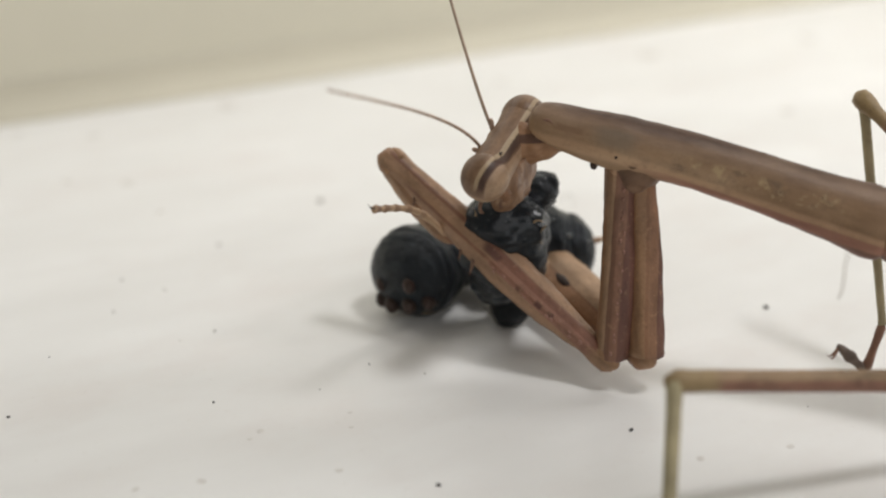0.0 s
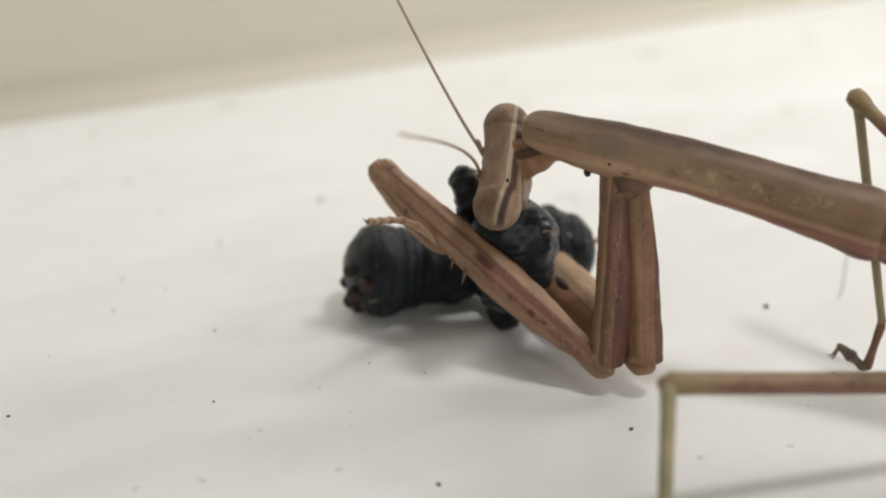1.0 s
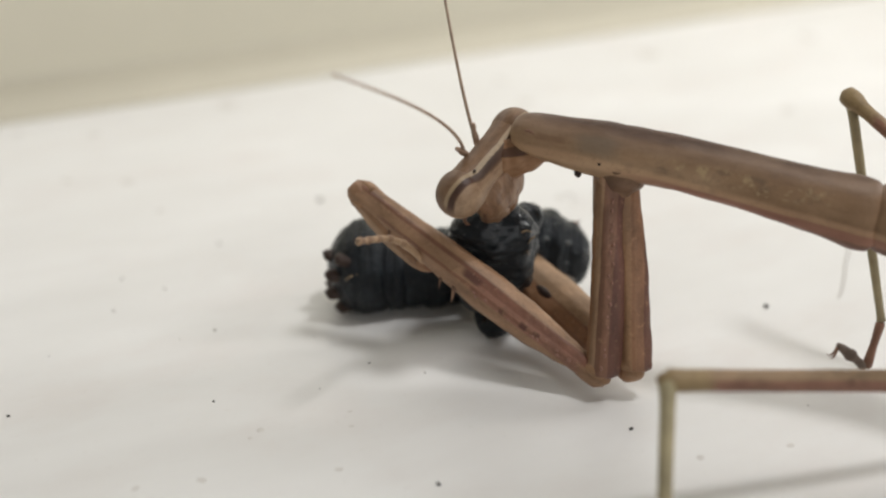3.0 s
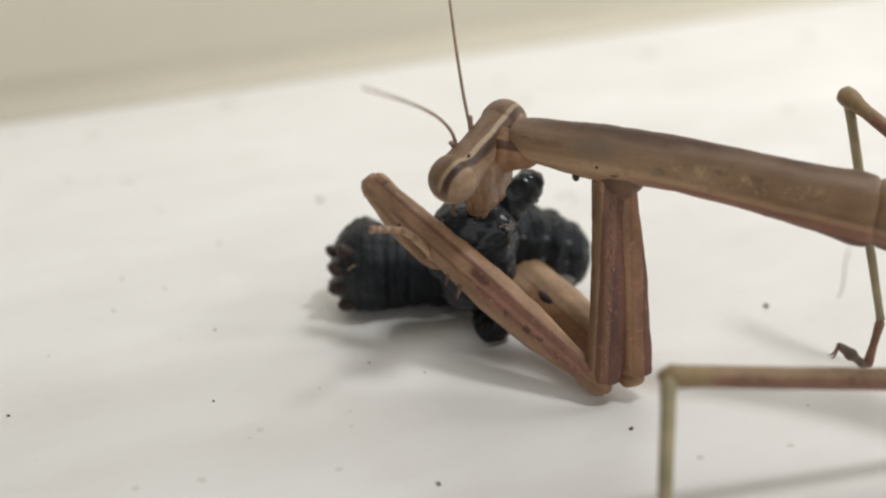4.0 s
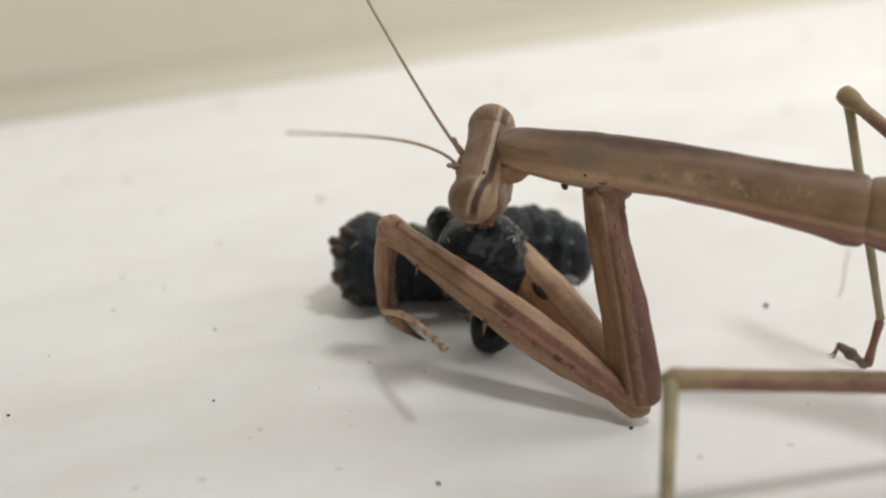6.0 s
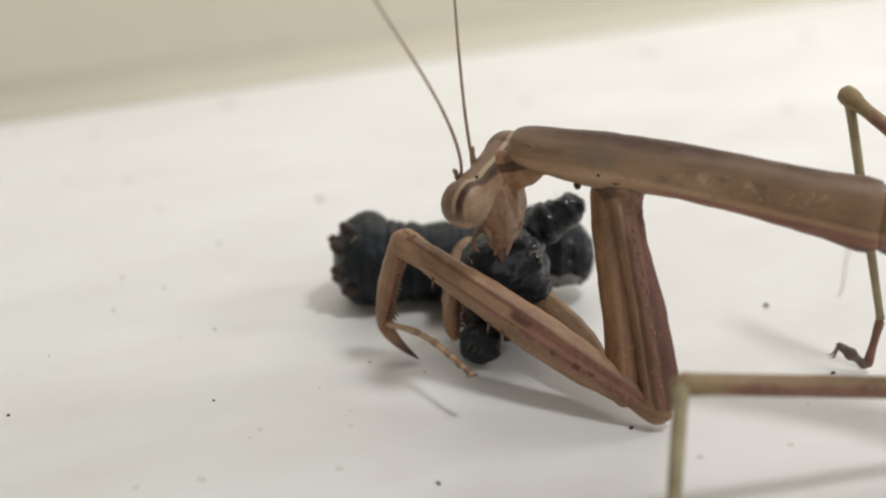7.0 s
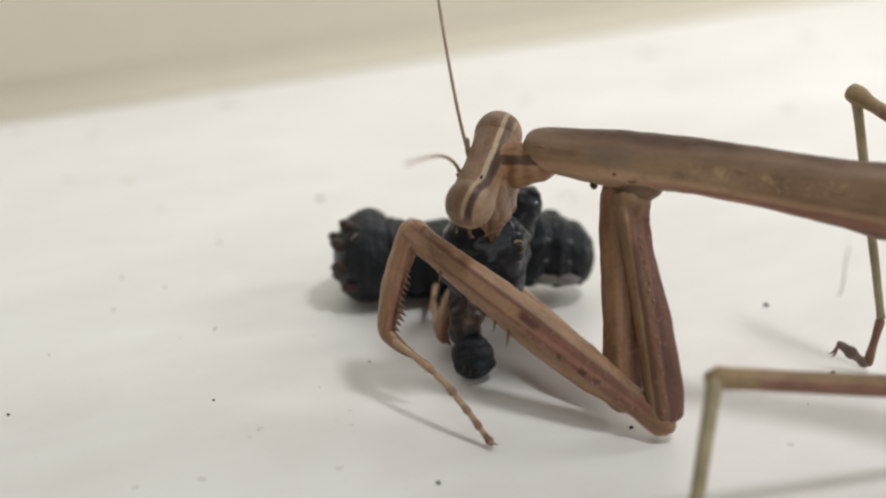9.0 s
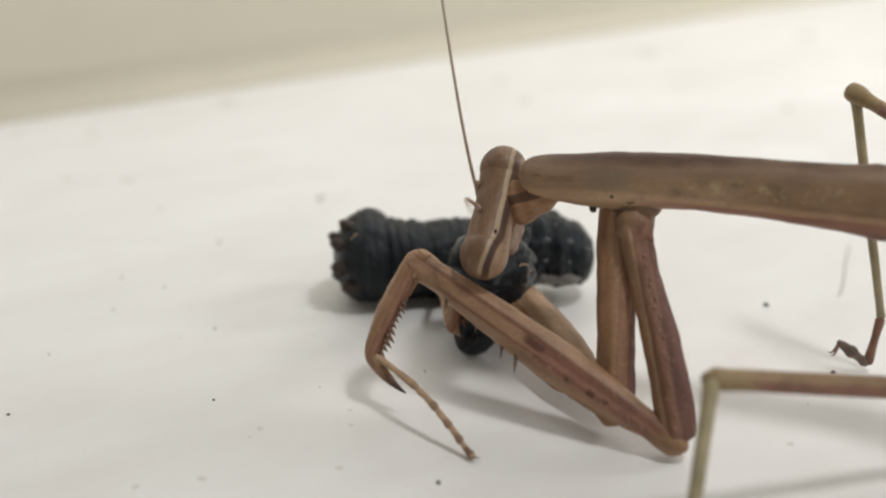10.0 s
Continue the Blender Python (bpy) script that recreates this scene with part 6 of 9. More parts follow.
    walk(MANTIS["coxa_far"], [
        (0, pose(-0.01072, 0.00381, 0.01356, 107.8, 73.0, -87.7)), (0.1, pose(-0.01082, 0.00386, 0.01348, 109.1, 71.8, -86.2)),
        (0.2, pose(-0.01092, 0.00390, 0.01339, 110.3, 70.6, -84.9)), (0.3, pose(-0.01096, 0.00386, 0.01332, 110.6, 69.8, -84.5)),
        (0.4, pose(-0.01099, 0.00383, 0.01325, 110.9, 69.0, -84.1)), (0.5, pose(-0.01106, 0.00391, 0.01314, 111.4, 67.7, -83.5)),
        (0.6, pose(-0.01107, 0.00389, 0.01317, 111.3, 68.2, -83.7)), (0.7, pose(-0.01108, 0.00387, 0.01320, 111.1, 68.6, -83.9)),
        (0.8, pose(-0.01109, 0.00385, 0.01323, 111.0, 69.1, -84.1)), (0.9, pose(-0.01110, 0.00383, 0.01325, 110.8, 69.6, -84.3)),
        (1, pose(-0.01111, 0.00382, 0.01328, 110.6, 70.1, -84.5)), (1.1, pose(-0.01118, 0.00380, 0.01323, 112.5, 69.5, -82.4)),
        (1.2, pose(-0.01124, 0.00379, 0.01317, 114.2, 68.9, -80.5)), (1.3, pose(-0.01131, 0.00378, 0.01311, 115.8, 68.3, -78.7)),
        (1.4, pose(-0.01138, 0.00376, 0.01305, 117.3, 67.6, -77.0)), (1.5, pose(-0.01144, 0.00374, 0.01299, 118.7, 67.0, -75.4)),
        (1.6, pose(-0.01143, 0.00374, 0.01297, 117.1, 66.9, -77.2)), (1.7, pose(-0.01143, 0.00374, 0.01296, 115.5, 66.8, -78.9)),
        (1.8, pose(-0.01142, 0.00374, 0.01294, 114.0, 66.7, -80.7)), (1.9, pose(-0.01141, 0.00374, 0.01292, 112.4, 66.5, -82.4)),
        (2, pose(-0.01141, 0.00374, 0.01289, 110.9, 66.4, -84.1)), (2.1, pose(-0.01143, 0.00371, 0.01294, 110.3, 67.1, -84.7)),
        (2.2, pose(-0.01145, 0.00367, 0.01299, 109.7, 67.8, -85.5)), (2.3, pose(-0.01148, 0.00364, 0.01304, 109.0, 68.5, -86.2)),
        (2.4, pose(-0.01150, 0.00361, 0.01308, 108.3, 69.2, -87.0)), (2.5, pose(-0.01153, 0.00358, 0.01312, 107.5, 69.9, -87.9)),
        (2.6, pose(-0.01155, 0.00357, 0.01311, 107.7, 69.8, -87.7)), (2.7, pose(-0.01157, 0.00355, 0.01309, 107.9, 69.7, -87.4)),
        (3.8, pose(-0.01182, 0.00336, 0.01285, 110.9, 69.7, -84.2)), (3.9, pose(-0.01181, 0.00336, 0.01282, 110.8, 69.7, -84.3)),
        (4, pose(-0.01180, 0.00336, 0.01279, 110.6, 69.6, -84.4)), (4.1, pose(-0.01200, 0.00336, 0.01272, 111.7, 68.9, -83.2)),
        (4.2, pose(-0.01221, 0.00336, 0.01264, 112.7, 68.2, -82.2)), (4.3, pose(-0.01241, 0.00335, 0.01256, 113.6, 67.5, -81.1)),
        (4.4, pose(-0.01243, 0.00330, 0.01221, 108.7, 63.7, -86.5)), (4.5, pose(-0.01247, 0.00331, 0.01214, 107.5, 63.2, -87.9)),
        (4.6, pose(-0.01251, 0.00329, 0.01215, 107.6, 63.4, -87.7)), (4.7, pose(-0.01255, 0.00327, 0.01216, 107.7, 63.5, -87.6)),
        (4.8, pose(-0.01259, 0.00324, 0.01217, 107.8, 63.6, -87.5)), (4.9, pose(-0.01263, 0.00322, 0.01218, 107.9, 63.7, -87.4)),
        (5, pose(-0.01268, 0.00319, 0.01219, 108.0, 63.9, -87.3)), (5.1, pose(-0.01288, 0.00290, 0.01232, 111.8, 65.2, -83.0)),
        (5.2, pose(-0.01278, 0.00299, 0.01227, 112.2, 64.7, -82.6)), (5.3, pose(-0.01276, 0.00303, 0.01224, 113.5, 64.4, -81.2)),
        (5.4, pose(-0.01276, 0.00301, 0.01224, 115.1, 64.4, -79.4)), (5.5, pose(-0.01277, 0.00299, 0.01223, 116.7, 64.3, -77.6)),
        (5.6, pose(-0.01299, 0.00299, 0.01217, 118.5, 63.8, -75.6)), (5.7, pose(-0.01320, 0.00299, 0.01212, 120.2, 63.2, -73.6)),
        (6.8, pose(-0.01297, 0.00247, 0.01240, 116.3, 66.6, -78.0)), (6.9, pose(-0.01272, 0.00277, 0.01218, 113.4, 64.0, -81.3)),
        (7, pose(-0.01274, 0.00257, 0.01215, 114.0, 63.8, -80.6)), (7.1, pose(-0.01283, 0.00239, 0.01228, 114.9, 65.3, -79.6)),
        (7.2, pose(-0.01295, 0.00235, 0.01235, 116.0, 66.0, -78.4)), (7.3, pose(-0.01307, 0.00231, 0.01241, 117.1, 66.8, -77.2)),
        (7.4, pose(-0.01310, 0.00233, 0.01245, 117.1, 67.2, -77.2)), (7.5, pose(-0.01313, 0.00236, 0.01248, 117.2, 67.7, -77.1)),
        (7.6, pose(-0.01312, 0.00234, 0.01250, 115.4, 68.0, -79.1)), (7.7, pose(-0.01311, 0.00233, 0.01252, 113.5, 68.2, -81.2)),
        (7.8, pose(-0.01310, 0.00231, 0.01253, 111.7, 68.4, -83.3)), (7.9, pose(-0.01308, 0.00229, 0.01255, 109.7, 68.6, -85.4)),
        (8, pose(-0.01307, 0.00227, 0.01256, 107.8, 68.8, -87.5)), (8.1, pose(-0.01314, 0.00209, 0.01251, 107.4, 68.2, -88.0)),
        (8.2, pose(-0.01321, 0.00189, 0.01247, 107.1, 67.6, -88.3)), (8.3, pose(-0.01356, 0.00169, 0.01242, 109.8, 67.1, -85.3)),
        (8.4, pose(-0.01383, 0.00195, 0.01216, 111.1, 64.2, -83.9)), (8.5, pose(-0.01373, 0.00220, 0.01189, 108.9, 61.4, -86.3)),
        (8.6, pose(-0.01393, 0.00223, 0.01201, 112.6, 62.6, -82.2)), (8.7, pose(-0.01381, 0.00184, 0.01232, 114.2, 66.1, -80.4)),
        (8.8, pose(-0.01368, 0.00209, 0.01213, 115.1, 63.9, -79.3)), (8.9, pose(-0.01230, 0.00193, 0.01218, 104.5, 64.5, -91.1)),
        (9, pose(-0.01216, 0.00202, 0.01213, 104.7, 64.0, -90.9)), (9.1, pose(-0.01207, 0.00252, 0.01173, 101.8, 60.0, -94.2)),
        (9.2, pose(-0.01210, 0.00251, 0.01158, 100.0, 58.6, -96.2)), (9.3, pose(-0.01229, 0.00232, 0.01155, 99.3, 58.4, -96.9)),
        (9.4, pose(-0.01238, 0.00186, 0.01167, 97.6, 59.5, -98.8)), (9.5, pose(-0.01229, 0.00210, 0.01134, 95.4, 56.6, -101.2)),
        (9.6, pose(-0.01228, 0.00214, 0.01130, 96.6, 56.2, -99.9)), (9.7, pose(-0.01232, 0.00214, 0.01127, 98.2, 56.0, -98.2)),
        (9.8, pose(-0.01237, 0.00215, 0.01125, 99.7, 55.8, -96.5)), (9.9, pose(-0.01249, 0.00178, 0.01146, 101.5, 57.7, -94.6)),
        (10, pose(-0.01213, 0.00210, 0.01120, 100.1, 55.5, -96.1)),])
    walk(MANTIS["femur_far"], [
        (0, pose(-0.01057, 0.00024, 0.00190, 51.1, -6.9, 117.4)), (0.5, pose(-0.01054, -0.00070, 0.00185, 50.8, -5.3, 116.5)),
        (1, pose(-0.01071, -0.00032, 0.00181, 51.8, -7.2, 116.9)), (1.5, pose(-0.01024, -0.00088, 0.00176, 51.9, -5.8, 115.8)),
        (2, pose(-0.01090, -0.00112, 0.00171, 52.4, -4.5, 114.4)), (2.5, pose(-0.01137, -0.00061, 0.00167, 48.5, -7.5, 120.6)),
        (4, pose(-0.01139, -0.00088, 0.00136, 48.7, -6.5, 119.6)), (4.3, pose(-0.01169, -0.00127, 0.00129, 50.6, -8.1, 118.8)),
        (4.4, pose(-0.01210, -0.00209, 0.00127, 50.8, -11.8, 121.1)), (4.5, pose(-0.01226, -0.00218, 0.00125, 51.3, -12.0, 120.7)),
        (5, pose(-0.01242, -0.00217, 0.00124, 49.2, -11.8, 122.9)), (5.5, pose(-0.01164, -0.00217, 0.00123, 52.0, -19.4, 124.0)),
        (5.7, pose(-0.01165, -0.00229, 0.00123, 52.1, -19.7, 124.0)), (6.8, pose(-0.01196, -0.00228, 0.00121, 48.0, -8.7, 122.1)),
        (7, pose(-0.01186, -0.00275, 0.00120, 45.7, -11.8, 126.6)), (7.25, pose(-0.01198, -0.00245, 0.00120, 44.3, -17.2, 131.1)),
        (7.5, pose(-0.01210, -0.00215, 0.00120, 45.1, -7.5, 124.7)), (8, pose(-0.01288, -0.00215, 0.00119, 49.8, -7.7, 119.5)),
        (8.5, pose(-0.01335, -0.00363, 0.00118, 53.7, -7.2, 115.1)), (8.7, pose(-0.01298, -0.00304, 0.00117, 51.3, -6.5, 116.9)),
        (8.9, pose(-0.01239, -0.00333, 0.00117, 98.3, -7.0, 120.1)), (9, pose(-0.01224, -0.00333, 0.00117, 97.3, -7.4, 121.6)),
        (9.5, pose(-0.01359, -0.00449, 0.00116, 52.8, -7.2, 116.0)), (10, pose(-0.01286, -0.00477, 0.00115, 53.5, -8.1, 115.9))])
    walk(MANTIS["tibia_farfore"], [
        (0, pose(-0.01741, 0.01343, 0.00371, -82.2, 4.5, -85.8)), (0.5, pose(-0.01718, 0.01264, 0.00323, -92.3, -2.8, -91.0)),
        (1, pose(-0.01743, 0.01292, 0.00369, -91.9, 3.7, -91.0)), (1.5, pose(-0.01671, 0.01253, 0.00326, -112.1, -1.0, -100.5)),
        (2, pose(-0.01707, 0.01246, 0.00289, -113.2, -4.1, -99.8)), (2.5, pose(-0.01892, 0.01216, 0.00362, -80.2, 1.8, -85.1)),
        (4, pose(-0.01873, 0.01205, 0.00305, -105.7, -3.8, -96.5)), (4.3, pose(-0.01882, 0.01172, 0.00340, -107.1, -1.9, -97.7)),
        (4.4, pose(-0.01966, 0.01045, 0.00434, -91.6, 0.7, -90.8)), (4.5, pose(-0.01973, 0.01041, 0.00436, -91.6, 0.7, -90.8)),
        (5, pose(-0.02037, 0.01013, 0.00429, -74.2, -2.8, -83.2)), (5.5, pose(-0.01953, 0.00953, 0.00621, -89.7, 11.2, -89.8)),
        (5.7, pose(-0.01953, 0.00939, 0.00627, -93.3, 16.4, -92.4)), (6.8, pose(-0.01983, 0.01025, 0.00346, -107.9, 22.0, -104.9)),
        (7, pose(-0.02056, 0.00895, 0.00426, -104.9, 27.5, -100.0)), (7.25, pose(-0.02133, 0.00828, 0.00562, -96.0, 44.5, -91.5)),
        (7.5, pose(-0.02054, 0.01005, 0.00315, -100.6, 18.4, -98.1)), (8, pose(-0.02017, 0.01077, 0.00320, -112.7, 11.4, -105.8)),
        (8.5, pose(-0.01966, 0.00981, 0.00306, -118.4, 5.0, -107.3)), (8.7, pose(-0.01972, 0.01022, 0.00286, -117.8, 11.7, -110.0)),
        (8.9, pose(-0.01984, 0.00952, 0.00300, -118.2, 16.0, -112.2)), (9, pose(-0.02002, 0.00930, 0.00310, -116.8, 19.2, -112.2)),
        (9.5, pose(-0.02010, 0.00885, 0.00304, -123.6, 6.5, -112.2)), (10, pose(-0.01934, 0.00855, 0.00325, -122.1, 9.0, -112.4))])
    walk(MANTIS["tarsus_farfore"], [
        (0, pose(-0.01696, 0.00736, 0.00324, 146.1, -3.2, 41.6)), (0.5, pose(-0.01728, 0.00654, 0.00353, 146.1, -3.2, 41.6)),
        (1, pose(-0.01754, 0.00683, 0.00330, 146.1, -3.2, 41.6)), (1.5, pose(-0.01783, 0.00653, 0.00337, 146.1, -3.2, 41.6)),
        (2, pose(-0.01810, 0.00647, 0.00332, 146.1, -3.2, 41.6)), (2.5, pose(-0.01839, 0.00609, 0.00343, 146.1, -3.2, 41.6)),
        (4, pose(-0.01942, 0.00600, 0.00345, 97.3, -7.1, 85.7)), (4.3, pose(-0.01963, 0.00567, 0.00361, 97.3, -7.1, 85.7)),
        (4.4, pose(-0.01974, 0.00436, 0.00427, 97.3, -7.1, 85.7)), (4.5, pose(-0.01981, 0.00431, 0.00429, 97.3, -7.1, 85.7)),
        (5, pose(-0.01965, 0.00408, 0.00458, 97.3, -7.1, 85.7)), (5.5, pose(-0.01951, 0.00354, 0.00503, 97.3, -7.1, 85.7)),
        (5.7, pose(-0.01978, 0.00354, 0.00455, 97.3, -7.1, 85.7)), (6.8, pose(-0.02129, 0.00479, 0.00118, 97.2, -7.1, 85.7)),
        (7, pose(-0.02146, 0.00383, 0.00151, 97.2, -7.1, 85.7)), (7.25, pose(-0.02141, 0.00408, 0.00137, 97.2, -7.1, 85.7)),
        (7.5, pose(-0.02136, 0.00432, 0.00123, 97.2, -7.1, 85.7)), (8, pose(-0.02180, 0.00501, 0.00200, 97.2, -7.1, 85.7)),
        (8.5, pose(-0.02147, 0.00401, 0.00252, 97.2, -7.1, 85.7)), (8.7, pose(-0.02176, 0.00460, 0.00162, 97.2, -7.1, 85.7)),
        (8.9, pose(-0.02205, 0.00409, 0.00132, 97.2, -7.1, 85.7)), (9, pose(-0.02220, 0.00397, 0.00109, 97.2, -7.1, 85.7)),
        (9.5, pose(-0.02240, 0.00324, 0.00235, 97.2, -7.1, 85.7)), (10, pose(-0.02164, 0.00298, 0.00230, 97.2, -7.1, 85.7))])
    walk(MANTIS["tarsus_far"], [
        (0, pose(0.00348, 0.00248, 0.00292, -137.8, 69.4, -143.2)), (0.5, pose(0.00344, 0.00241, 0.00297, -137.2, 70.2, -142.3)),
        (1, pose(0.00342, 0.00240, 0.00303, -136.5, 70.9, -141.4)), (1.5, pose(0.00340, 0.00239, 0.00305, -136.1, 71.2, -140.9)),
        (2, pose(0.00338, 0.00238, 0.00308, -135.6, 71.6, -140.3)), (2.5, pose(0.00336, 0.00237, 0.00310, -135.2, 72.0, -139.8)),
        (4, pose(0.00331, 0.00238, 0.00318, -132.1, 73.6, -136.1)), (4.3, pose(0.00330, 0.00238, 0.00320, -131.5, 73.9, -135.3)),
        (4.4, pose(0.00329, 0.00238, 0.00321, -131.2, 74.0, -135.1)), (4.5, pose(0.00329, 0.00238, 0.00321, -131.0, 74.1, -134.8)),
        (5, pose(0.00328, 0.00237, 0.00321, -131.0, 74.1, -134.8)), (5.5, pose(0.00328, 0.00236, 0.00321, -131.0, 74.1, -134.8)),
        (5.7, pose(0.00328, 0.00236, 0.00321, -131.0, 74.1, -134.8)), (6.8, pose(0.00327, 0.00234, 0.00321, -131.0, 74.1, -134.8)),
        (7, pose(0.00327, 0.00233, 0.00321, -131.0, 74.1, -134.8)), (7.5, pose(0.00328, 0.00235, 0.00323, -130.9, 74.2, -134.7)),
        (8, pose(0.00328, 0.00237, 0.00325, -130.8, 74.3, -134.5)), (8.5, pose(0.00319, 0.00242, 0.00329, -126.0, 75.7, -129.1)),
        (8.7, pose(0.00319, 0.00242, 0.00329, -126.0, 75.7, -129.1)), (8.9, pose(0.00333, 0.00241, 0.00321, -132.3, 73.7, -136.3)),
        (9, pose(0.00333, 0.00241, 0.00321, -132.3, 73.7, -136.3)), (9.5, pose(0.00332, 0.00240, 0.00325, -132.1, 73.9, -136.1)),
        (10, pose(0.00331, 0.00238, 0.00329, -131.9, 74.2, -135.8)),])
    walk(MANTIS["tibia_far"], [
        (0, pose(0.00208, 0.00699, 0.01503, -74.4, 68.7, -72.8)), (0.5, pose(0.00189, 0.00696, 0.01505, -73.0, 68.3, -71.2)),
        (1, pose(0.00172, 0.00698, 0.01507, -71.6, 67.9, -69.7)), (1.5, pose(0.00161, 0.00698, 0.01508, -70.8, 67.8, -68.7)),
        (2, pose(0.00150, 0.00697, 0.01509, -69.9, 67.6, -67.8)), (2.5, pose(0.00140, 0.00697, 0.01510, -69.0, 67.4, -66.8)),
        (4, pose(0.00117, 0.00700, 0.01515, -67.6, 67.0, -65.1)), (4.3, pose(0.00112, 0.00700, 0.01516, -67.3, 66.9, -64.8)),
        (4.4, pose(0.00111, 0.00700, 0.01516, -67.2, 66.9, -64.7)), (4.5, pose(0.00109, 0.00700, 0.01516, -67.1, 66.8, -64.6)),
        (5, pose(0.00109, 0.00699, 0.01517, -67.1, 66.9, -64.6)), (5.5, pose(0.00109, 0.00697, 0.01517, -67.1, 66.9, -64.6)),
        (5.7, pose(0.00111, 0.00697, 0.01517, -67.2, 66.9, -64.7)), (6.8, pose(0.00117, 0.00695, 0.01518, -67.9, 67.1, -65.5)),
        (7, pose(0.00119, 0.00694, 0.01519, -68.0, 67.1, -65.6)), (7.5, pose(0.00119, 0.00696, 0.01521, -68.0, 67.1, -65.6)),
        (8, pose(0.00119, 0.00696, 0.01523, -68.0, 67.2, -65.6)), (8.5, pose(0.00052, 0.00711, 0.01512, -63.3, 65.5, -60.3)),
        (8.7, pose(0.00061, 0.00709, 0.01514, -64.0, 65.8, -61.1)), (8.9, pose(0.00149, 0.00697, 0.01525, -70.1, 67.8, -68.0)),
        (9, pose(0.00160, 0.00695, 0.01527, -71.2, 68.0, -69.2)), (9.5, pose(0.00157, 0.00693, 0.01531, -70.9, 68.0, -68.8)),
        (10, pose(0.00153, 0.00690, 0.01534, -70.6, 68.0, -68.5)),])
